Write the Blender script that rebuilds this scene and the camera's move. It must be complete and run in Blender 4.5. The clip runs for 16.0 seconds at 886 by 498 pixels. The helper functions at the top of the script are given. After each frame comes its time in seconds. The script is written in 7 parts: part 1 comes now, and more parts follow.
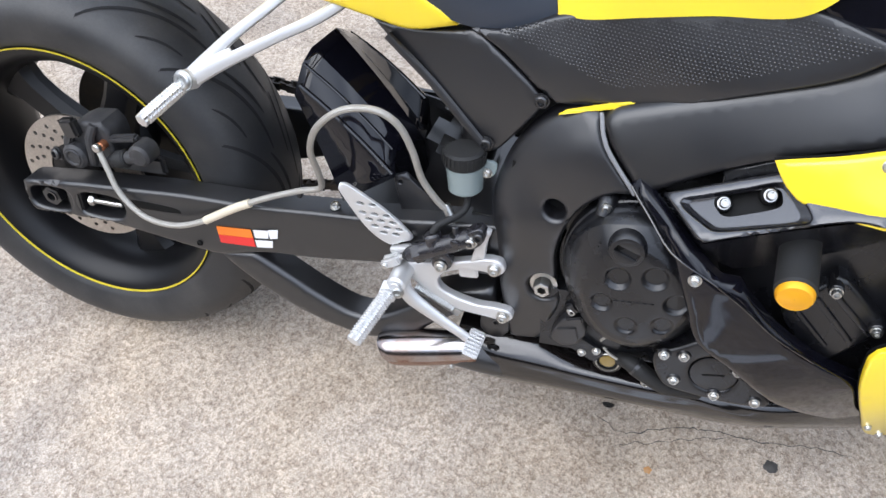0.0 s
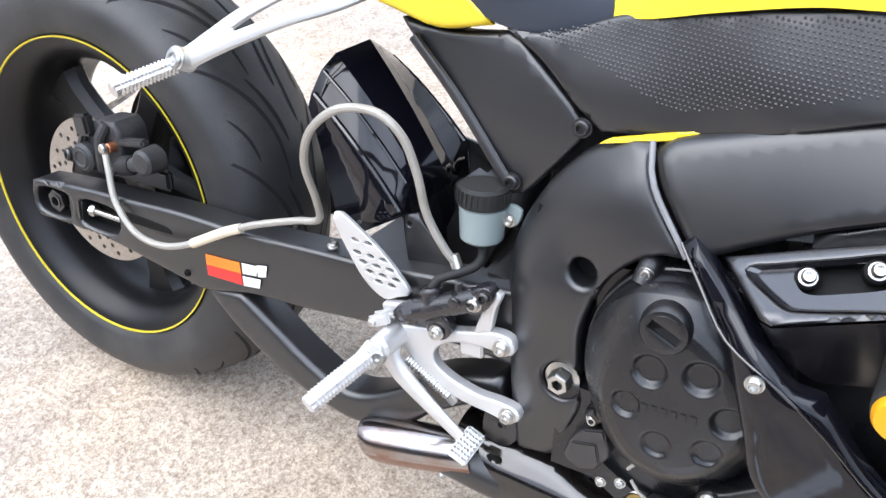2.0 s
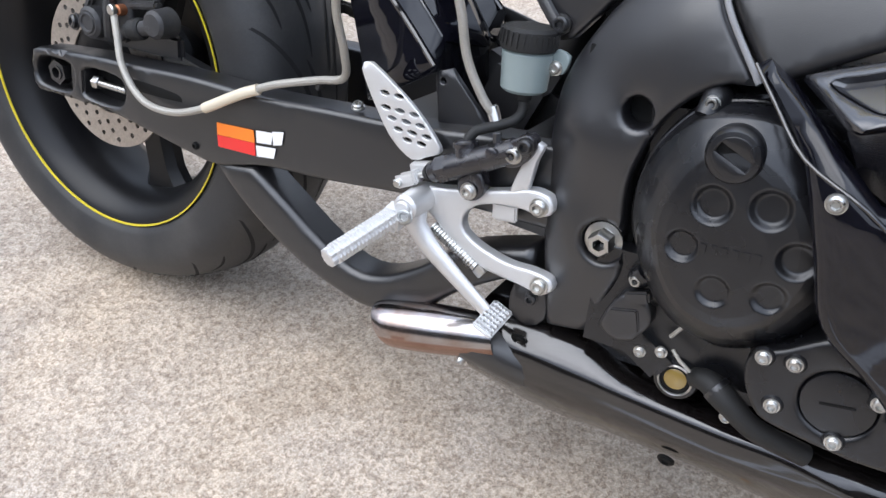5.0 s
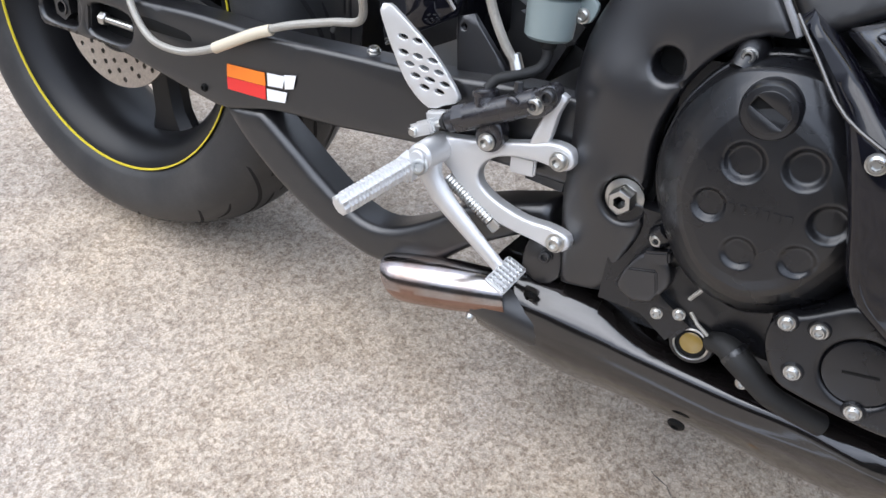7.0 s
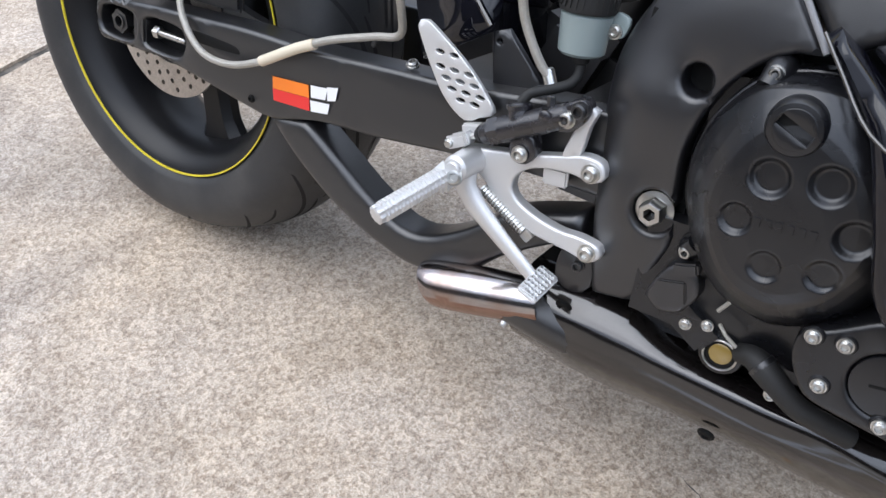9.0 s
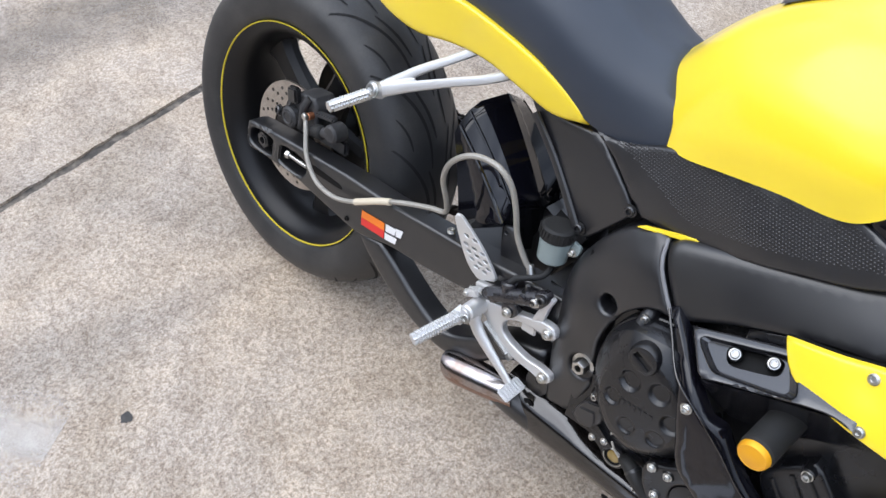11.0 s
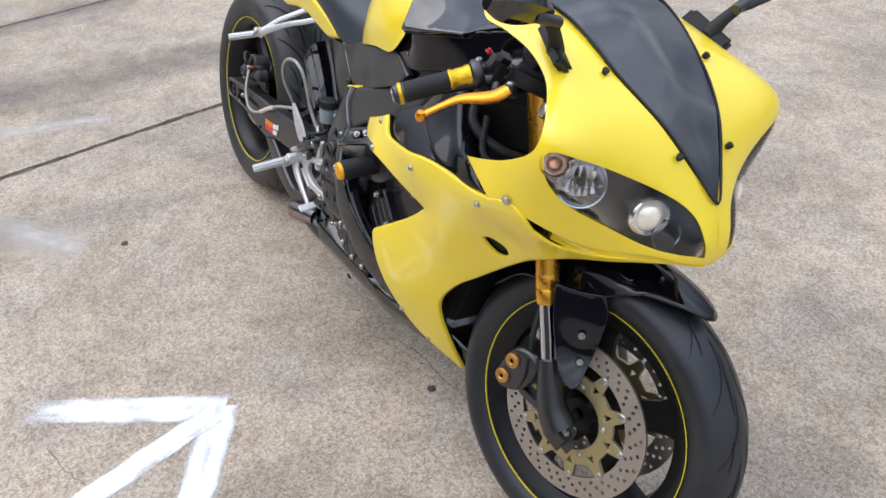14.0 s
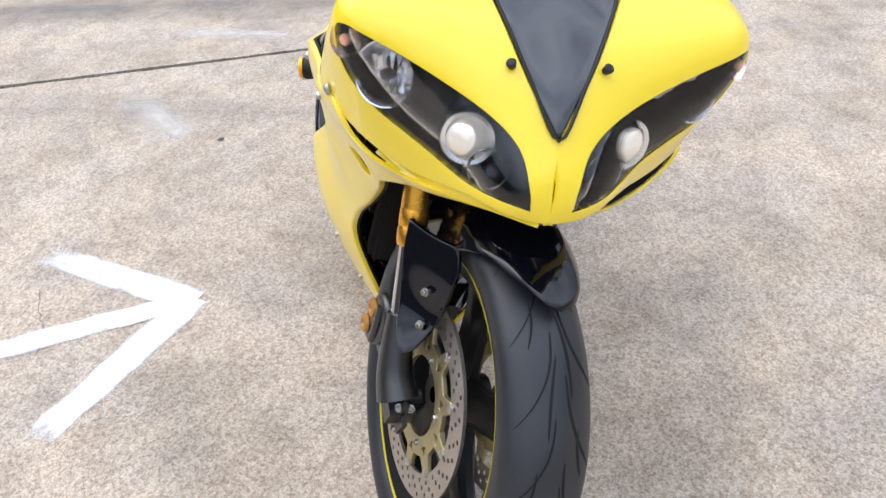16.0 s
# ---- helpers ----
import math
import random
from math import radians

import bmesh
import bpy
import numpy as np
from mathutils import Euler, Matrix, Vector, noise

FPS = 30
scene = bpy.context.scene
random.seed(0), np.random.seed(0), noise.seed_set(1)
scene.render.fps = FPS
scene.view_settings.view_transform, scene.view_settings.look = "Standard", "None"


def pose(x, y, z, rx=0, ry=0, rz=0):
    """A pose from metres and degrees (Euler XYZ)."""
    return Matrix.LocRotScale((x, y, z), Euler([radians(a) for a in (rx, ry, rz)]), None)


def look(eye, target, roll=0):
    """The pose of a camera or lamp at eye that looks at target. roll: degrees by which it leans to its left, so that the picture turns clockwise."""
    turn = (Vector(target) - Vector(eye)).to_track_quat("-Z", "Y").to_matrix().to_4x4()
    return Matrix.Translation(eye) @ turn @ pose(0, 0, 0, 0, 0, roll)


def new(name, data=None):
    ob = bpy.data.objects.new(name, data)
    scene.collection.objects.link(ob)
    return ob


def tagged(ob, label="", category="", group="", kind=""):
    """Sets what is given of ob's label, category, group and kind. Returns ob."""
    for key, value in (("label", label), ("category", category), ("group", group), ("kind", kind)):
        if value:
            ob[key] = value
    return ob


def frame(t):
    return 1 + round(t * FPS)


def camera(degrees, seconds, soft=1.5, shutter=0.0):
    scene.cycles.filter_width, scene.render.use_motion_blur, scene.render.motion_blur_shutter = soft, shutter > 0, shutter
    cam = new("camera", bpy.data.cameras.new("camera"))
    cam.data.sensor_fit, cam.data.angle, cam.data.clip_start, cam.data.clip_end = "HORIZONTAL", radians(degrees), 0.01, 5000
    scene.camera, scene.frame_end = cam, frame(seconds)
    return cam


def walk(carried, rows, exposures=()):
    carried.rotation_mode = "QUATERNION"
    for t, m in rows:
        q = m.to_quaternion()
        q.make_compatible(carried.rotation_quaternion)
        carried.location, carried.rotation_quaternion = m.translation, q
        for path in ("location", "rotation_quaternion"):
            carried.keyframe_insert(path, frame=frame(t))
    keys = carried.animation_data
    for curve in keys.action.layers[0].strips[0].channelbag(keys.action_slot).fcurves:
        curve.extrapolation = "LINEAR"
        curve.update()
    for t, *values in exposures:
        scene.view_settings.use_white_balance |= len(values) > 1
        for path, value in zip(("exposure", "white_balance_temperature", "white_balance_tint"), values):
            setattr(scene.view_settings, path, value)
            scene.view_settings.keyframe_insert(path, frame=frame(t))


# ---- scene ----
cam = camera(57.7, 16.0)
PATH = [
    (0, (0.829, -0.655, 1.25), (0.415, 0.497, -0.332), -4.0),
    (0.5, (0.858, -0.688, 1.271), (0.324, 0.473, -0.268), -4.8),
    (1, (0.864, -0.67, 1.26), (0.352, 0.539, -0.248), -2.2),
    (1.5, (0.914, -0.534, 1.19), (0.279, 0.682, -0.266), -2.8),
    (2, (0.922, -0.554, 1.01), (0.125, 0.745, -0.286), -2.5),
    (2.5, (0.929, -0.612, 0.916), (0.16, 0.754, -0.326), -0.5),
    (3, (0.923, -0.616, 0.902), (0.206, 0.77, -0.348), 0.4),
    (3.5, (0.907, -0.617, 0.879), (0.184, 0.727, -0.414), 2.4),
    (4, (0.905, -0.625, 0.874), (0.143, 0.706, -0.409), 1.4),
    (6.3, (0.9, -0.621, 0.846), (0.155, 0.712, -0.445), 3.1),
    (6.5, (0.892, -0.619, 0.849), (0.172, 0.701, -0.47), 3.8),
    (7, (0.89, -0.621, 0.84), (0.158, 0.656, -0.514), 3.7),
    (7.5, (0.899, -0.628, 0.833), (0.129, 0.61, -0.536), 2.8),
    (8, (0.907, -0.629, 0.838), (0.103, 0.609, -0.512), 1.9),
    (8.5, (0.908, -0.629, 0.842), (0.078, 0.617, -0.484), 1.2),
    (8.7, (0.907, -0.624, 0.84), (0.077, 0.616, -0.492), 1.1),
    (10.8, (0.991, -0.657, 1.332), (0.128, 0.314, -0.188), 4.0),
    (11, (1.038, -0.681, 1.364), (0.133, 0.305, -0.123), 2.3),
    (11.5, (1.221, -0.752, 1.391), (0.267, 0.355, 0.027), 0.7),
    (12, (1.423, -0.788, 1.436), (0.411, 0.338, 0.129), -1.4),
    (12.5, (1.679, -0.745, 1.435), (0.555, 0.287, 0.142), -1.8),
    (13, (1.898, -0.743, 1.445), (0.641, 0.159, 0.177), -3.6),
    (13.5, (2.135, -0.757, 1.436), (0.824, 0.086, 0.182), -2.2),
    (14, (2.331, -0.664, 1.438), (0.942, 0.127, 0.236), -2.9),
    (14.5, (2.472, -0.499, 1.404), (0.976, 0.098, 0.218), -2.9),
    (15, (2.425, -0.323, 1.362), (0.901, 0.133, 0.149), -1.6),
    (15.5, (2.424, -0.116, 1.309), (0.856, 0.116, 0.089), -2.2),
    (16, (2.436, -0.007, 1.168), (0.812, 0.118, 0.008), -3.0),
]
# seconds, stops, white balance
EXPOSURES = [(0.0, 0.4, 6350, 10), (0.5, 0.6, 6350, 10), (1.0, 0.50, 6350, 10), (2.0, 0.90, 6350, 10), (2.5, 0.82, 6350, 10), (3.0, 0.78, 6350, 10), (3.5, 0.50, 6350, 10), (4.2, 0.42, 6350, 10), (6.3, 0.42, 6350, 10), (7.0, 0.40, 6350, 10), (7.5, 0.22, 6350, 10), (8.7, 0.28, 6350, 10), (10.8, 0.1, 6350, 10), (12.0, 0.45, 6350, 10), (12.5, 0.4, 6400, 10), (13.0, 0.1, 6450, 10), (13.5, -0.05, 6500, 10), (14.5, -0.12, 6500, 10), (15.5, 0.1, 6500, 10), (16.0, 0.25, 6500, 10)]
walk(cam, [(t, look(eye, target, roll)) for t, eye, target, roll in PATH], EXPOSURES)

# ---- world and light: bright overcast ----
world = bpy.data.worlds.new("overcast_sky")
scene.world = world
world.use_nodes = True
wn, wl = world.node_tree.nodes, world.node_tree.links
sky = wn.new("ShaderNodeTexSky")
sky.sky_type = "NISHITA"
sky.sun_disc = False
sky.sun_elevation = radians(54)
sky.sun_rotation = radians(226)
sky.dust_density = 4.0
sky.ozone_density = 1.0
# thin bright cloud over the sky
mixer, cloud = wn.new("ShaderNodeMix"), wn.new("ShaderNodeTexNoise")
mixer.data_type = "RGBA"
ramp = wn.new("ShaderNodeValToRGB")
ramp.color_ramp.elements[0].position, ramp.color_ramp.elements[0].color = 0.36, (4.2, 4.8, 6.1, 1)
ramp.color_ramp.elements[1].position, ramp.color_ramp.elements[1].color = 0.64, (9.2, 10.0, 11.6, 1)
cloud.inputs["Scale"].default_value, cloud.inputs["Detail"].default_value = 2.6, 5
wl.new(cloud.outputs[0], ramp.inputs[0])
mixer.inputs["Factor"].default_value = 0.88
wl.new(sky.outputs[0], mixer.inputs["A"])
# an overcast sky is about three times as bright overhead as at the horizon
direction, split, rise, graded = wn.new("ShaderNodeTexCoord"), wn.new("ShaderNodeSeparateXYZ"), wn.new("ShaderNodeMapRange"), wn.new("ShaderNodeVectorMath")
wl.new(direction.outputs["Generated"], split.inputs[0])
wl.new(split.outputs[2], rise.inputs[0])
rise.interpolation_type = "SMOOTHSTEP"
rise.inputs[1].default_value, rise.inputs[2].default_value = -0.1, 1.0
rise.inputs[3].default_value, rise.inputs[4].default_value = 0.20, 2.7
graded.operation = "SCALE"
wl.new(ramp.outputs[0], graded.inputs[0])
wl.new(rise.outputs[0], graded.inputs["Scale"])
wl.new(graded.outputs[0], mixer.inputs["B"])
wl.new(mixer.outputs["Result"], wn["Background"].inputs[0])
wn["Background"].inputs[1].default_value = 0.100
sun = new("sun", bpy.data.lights.new("sun", "SUN"))
sun.data.energy, sun.data.angle, sun.data.color = 1.25, radians(56), (1.0, 0.97, 0.93)
sun.matrix_world = look((-1.3, -1.9, 3.9), (0.8, 0.1, 0.0))

# ---- helpers of this scene ----
from mathutils.geometry import delaunay_2d_cdt


def part(name, bm, mat, parent=None, label="", smooth=True, angle=35):
    """Link a bmesh as one mesh object under a thing or a part."""
    me = bpy.data.meshes.new(name)
    bmesh.ops.recalc_face_normals(bm, faces=bm.faces) if not bm.get("keep", None) else None
    bm.to_mesh(me)
    bm.free()
    return mesh_part(name, me, mat, parent, label, smooth, angle)


def mesh_part(name, me, mat, parent=None, label="", smooth=True, angle=35):
    me.materials.append(mat)
    if smooth:
        me.shade_smooth()
        me.set_sharp_from_angle(angle=radians(angle))
    ob = new(name, me)
    if parent is not None:
        ob.parent = parent
    if label:
        ob["label"] = label
    return ob


class Bm:
    """A small mesh builder: raw vertices and faces."""

    def __init__(self):
        self.v, self.f = [], []

    def add(self, verts, faces):
        n = len(self.v)
        self.v += [tuple(p) for p in verts]
        self.f += [tuple(n + i for i in f) for f in faces]
        return self

    def mesh(self, name, fix=True):
        me = bpy.data.meshes.new(name)
        me.from_pydata(self.v, [], self.f)
        if fix:
            bm = bmesh.new()
            bm.from_mesh(me)
            bmesh.ops.recalc_face_normals(bm, faces=bm.faces)
            bm.to_mesh(me)
            bm.free()
        me.update()
        return me


def put(name, b, mat, parent=None, label="", smooth=True, angle=35, fix=True):
    return mesh_part(name, b.mesh(name, fix), mat, parent, label, smooth, angle)


def basis(d):
    d = Vector(d).normalized()
    a = d.orthogonal().normalized()
    return a, d.cross(a).normalized(), d


def spline(pts, closed=True, sharp=(), step=0.008):
    """Catmull-Rom through points of any dimension; the corners named in sharp stay corners."""
    p = [np.array(q, float) for q in pts]
    n = len(p)
    out = []
    for i in range(n if closed else n - 1):
        a, b = p[i], p[(i + 1) % n]
        pa = p[i - 1] if (closed or i > 0) else 2 * a - b
        pb = p[(i + 2) % n] if (closed or i + 2 < n) else 2 * b - a
        ta = (b - pa) / 2 if i not in sharp else (b - a)
        tb = (pb - a) / 2 if (i + 1) % n not in sharp else (b - a)
        k = max(1, int(np.linalg.norm(b - a) / step))
        la = np.linalg.norm(b - a)
        ta = ta * min(1.0, 1.3 * la / (np.linalg.norm(ta) + 1e-9))
        tb = tb * min(1.0, 1.3 * la / (np.linalg.norm(tb) + 1e-9))
        for j in range(k):
            s = j / k
            out.append((2 * s**3 - 3 * s**2 + 1) * a + (s**3 - 2 * s**2 + s) * ta + (3 * s**2 - 2 * s**3) * b + (s**3 - s**2) * tb)
    if not closed:
        out.append(p[-1])
    return np.array(out)


class Surface:
    """A smooth sheet through control points, as a height over a plane: w over (u, v)."""

    def __init__(self, points, normal, up=(0, 0, 1), smooth=1e-5):
        w = Vector(normal).normalized()
        v = (Vector(up) - w * w.dot(Vector(up))).normalized()
        u = v.cross(w)
        self.m = np.array([u, v, w])
        q = np.array(points, float) @ self.m.T
        self.c = q[:, :2]
        n = len(q)
        a = np.zeros((n + 3, n + 3))
        a[:n, :n] = self.kernel(q[:, :2]) + smooth * np.eye(n)
        a[:n, n], a[:n, n + 1:] = 1, q[:, :2]
        a[n:, :n] = a[:n, n:].T
        self.k = np.linalg.solve(a, np.r_[q[:, 2], 0, 0, 0])

    def kernel(self, uv):
        d = np.linalg.norm(uv[:, None] - self.c[None], axis=2)
        return d**2 * np.log(d + 1e-9)

    def height(self, uv):
        n = len(self.c)
        return self.kernel(uv) @ self.k[:n] + self.k[n] + uv @ self.k[n + 1:]

    def flat(self, pts):
        return np.array(pts, float) @ self.m.T[:, :2]

    def space(self, uv, w):
        return np.c_[uv, w] @ self.m


def inside(uv, poly):
    x, y = uv[:, 0], uv[:, 1]
    hit = np.zeros(len(uv), bool)
    for (x0, y0), (x1, y1) in zip(poly, np.roll(poly, -1, 0)):
        cross = ((y0 > y) != (y1 > y)) & (x < (x1 - x0) * (y - y0) / (y1 - y0 + 1e-15) + x0)
        hit ^= cross
    return hit


def rim_distance(uv, polys):
    best = np.full(len(uv), 9.0)
    for poly in polys:
        for a, b in zip(poly, np.roll(poly, -1, 0)):
            d = b - a
            t = np.clip(((uv - a) @ d) / (d @ d + 1e-15), 0, 1)
            best = np.minimum(best, np.linalg.norm(uv - a - t[:, None] * d, axis=1))
    return best


def sheet(surface, outline, holes=(), thick=0.004, roll=0.006, step=0.014, lift=0.0, dome=0.0, mirror=False):
    """A curved panel with a rolled edge: the outline (in space or flat) cut out of a surface, with thickness."""
    loops = [np.array(o, float) for o in (outline, *holes)]
    loops = [surface.flat(o) if o.shape[1] == 3 else o for o in loops]
    lo, hi = loops[0].min(0), loops[0].max(0)
    gx, gy = np.meshgrid(np.arange(lo[0], hi[0], step), np.arange(lo[1], hi[1], step))
    gx = gx + (np.arange(gx.shape[0]) % 2)[:, None] * step / 2
    grid = np.c_[gx.ravel(), gy.ravel()]
    keep = inside(grid, loops[0])
    for h in loops[1:]:
        keep &= ~inside(grid, h)
    grid = grid[keep]
    near = rim_distance(grid, loops)
    grid = grid[near > step * 0.45]
    rings = []
    if roll > 0:
        for k in (0.15, 0.5, 1.0):
            for o in loops:
                e = np.roll(o, -1, 0) - np.roll(o, 1, 0)
                nrm = np.c_[-e[:, 1], e[:, 0]] / (np.linalg.norm(e, axis=1)[:, None] + 1e-12)
                for s in (1, -1):
                    q = o + s * nrm * roll * k
                    ok = inside(q, loops[0]) & (rim_distance(q, loops) > roll * k * 0.93)
                    for h in loops[1:]:
                        ok &= ~inside(q, h)
                    rings.append(q[ok])
        far = rim_distance(grid, loops)
        grid = grid[far > roll * 1.2]
    extra = np.concatenate([grid, *rings]) if rings else grid
    verts, edges = [], []
    for o in loops:
        n = len(verts)
        verts += [Vector(p) for p in o]
        edges += [(n + i, n + (i + 1) % len(o)) for i in range(len(o))]
    verts += [Vector(p) for p in extra]
    cv, _, cf, *_ = delaunay_2d_cdt(verts, edges, [], 0, 1e-6)
    uv = np.array([(p.x, p.y) for p in cv])
    faces = np.array([f for f in cf if len(f) == 3])
    mid = uv[faces].mean(1)
    ok = inside(mid, loops[0])
    for h in loops[1:]:
        ok &= ~inside(mid, h)
    faces = faces[ok]
    d = rim_distance(uv, loops)
    w = surface.height(uv) + lift
    if roll > 0:
        r = np.clip(roll - d, 0, roll)
        w = w - (roll - np.sqrt(np.maximum(roll**2 - r**2, 0)))
    if dome > 0:
        w = w + dome * (1 - np.exp(-d / (dome * 2.5)))
    top = surface.space(uv, w)
    low = surface.space(uv, np.minimum(w, surface.height(uv) + lift) - thick)
    n = len(uv)
    count = {}
    for f in faces:
        for a, b in ((f[0], f[1]), (f[1], f[2]), (f[2], f[0])):
            count[(a, b)] = 1
    sides = [(a, b, n + b, n + a) for a, b in count if (b, a) not in count]
    v = np.r_[top, low]
    if mirror:
        v = v * (1, -1, 1)
    b = Bm()
    b.add(v.tolist(), [tuple(f) for f in faces.tolist()] + [(f[2] + n, f[1] + n, f[0] + n) for f in faces.tolist()] + [tuple(int(i) for i in s[::-1]) for s in sides])
    return b


def plate(outline, holes=(), y0=0.0, thick=0.006, roll=0.0015, step=0.02, dome=0.0):
    """A flat plate parallel to the bike's middle plane: outline in (x, z), outer face at y0 towards the rider's right."""
    s = Surface([(0, y0, 0), (1, y0, 0), (0, y0, 1), (1, y0, 1.0)], (0, -1, 0))
    f = lambda o: [(x, y0, z) for x, z in o]  # noqa: E731
    return sheet(s, f(outline), [f(h) for h in holes], thick, roll, step, dome=dome)


def circle(cx, cz, r, n=24, a0=0.0):
    return [(cx + r * math.cos(a0 + 2 * math.pi * i / n), cz + r * math.sin(a0 + 2 * math.pi * i / n)) for i in range(n)]


def lathe(profile, seg=48, axis=(0, 1, 0), at=(0, 0, 0), b=None, closed=False):
    """Turn a profile of (radius, along) about an axis."""
    a, c, d = basis(axis)
    b = b or Bm()
    at = Vector(at)
    n = len(profile)
    v = []
    for i in range(seg):
        t = 2 * math.pi * i / seg
        e = a * math.cos(t) + c * math.sin(t)
        v += [at + e * r + d * h for r, h in profile]
    f = []
    for i in range(seg):
        j = (i + 1) % seg
        for k in range(n if closed else n - 1):
            f.append((i * n + k, i * n + (k + 1) % n, j * n + (k + 1) % n, j * n + k))
    return b.add(v, f)


def rod(p0, p1, r0, r1=None, seg=20, bevel=0.0015, b=None):
    """A cylinder or cone between two points, with broken edges."""
    p0, p1 = Vector(p0), Vector(p1)
    r1 = r0 if r1 is None else r1
    h = (p1 - p0).length
    e = min(bevel, h / 3, r0 / 2, r1 / 2)
    return lathe([(0.0001, 0), (r0 - e, 0), (r0, e), (r1, h - e), (r1 - e, h), (0.0001, h)], seg, p1 - p0, p0, b)


def tube(pts, r, seg=10, closed=False, step=0.012, b=None, flat=1.0, side=(0, 1, 0), radii=None):
    """A pipe along a smooth line; flat squeezes it along side."""
    b = b or Bm()
    p = spline(pts, closed, (), step)
    n = len(p)
    rr = np.interp(np.linspace(0, 1, n), np.linspace(0, 1, len(radii)), radii) if radii else np.full(n, r)
    v = []
    side = Vector(side).normalized()
    for i in range(n):
        t = Vector(p[(i + 1) % n] - p[i - 1]) if closed else Vector(p[min(i + 1, n - 1)] - p[max(i - 1, 0)])
        t.normalize()
        s = (side - t * t.dot(side))
        s = s.normalized() if s.length > 1e-4 else t.orthogonal().normalized()
        u = t.cross(s)
        for k in range(seg):
            a = 2 * math.pi * k / seg
            v.append(Vector(p[i]) + (u * math.cos(a) + s * math.sin(a) * flat) * rr[i])
    f = []
    for i in range(n if closed else n - 1):
        j = (i + 1) % n
        f += [(i * seg + k, i * seg + (k + 1) % seg, j * seg + (k + 1) % seg, j * seg + k) for k in range(seg)]
    if not closed:
        f += [tuple(range(seg))[::-1], tuple((n - 1) * seg + k for k in range(seg))]
    return b.add(v, f)


def block(centre, size, rot=(0, 0, 0), bevel=0.002, b=None, taper=1.0):
    """A box with chamfered edges."""
    b = b or Bm()
    bm = bmesh.new()
    bmesh.ops.create_cube(bm, size=1)
    for v in bm.verts:
        k = taper if v.co.z > 0 else 1.0
        v.co = Vector((v.co.x * size[0] * k, v.co.y * size[1] * k, v.co.z * size[2]))
    if bevel:
        bmesh.ops.bevel(bm, geom=list(bm.edges), offset=bevel, segments=2, affect="EDGES")
    m = pose(*centre, *rot)
    bm.verts.index_update()
    b.add([m @ v.co for v in bm.verts], [[v.index for v in f.verts] for f in bm.faces])
    bm.free()
    return b


def bolt(at, axis, r=0.006, h=0.004, b=None):
    """A socket-head bolt: rounded head with a hexagon sunk into it."""
    b = b or Bm()
    a, c, d = basis(axis)
    lathe([(r * 1.25, -0.001), (r * 1.25, 0.0006), (r, 0.0008), (r, h * 0.7), (r * 0.8, h), (r * 0.55, h)], 18, d, at, b)
    at = Vector(at)
    ring = lambda rad, up: [at + (a * math.cos(k * math.pi / 3) + c * math.sin(k * math.pi / 3)) * rad + d * up for k in range(6)]  # noqa: E731
    b.add(ring(r * 0.56, h) + ring(r * 0.52, h * 0.35), [(k, (k + 1) % 6, 6 + (k + 1) % 6, 6 + k) for k in range(6)] + [tuple(range(6, 12))])
    return b

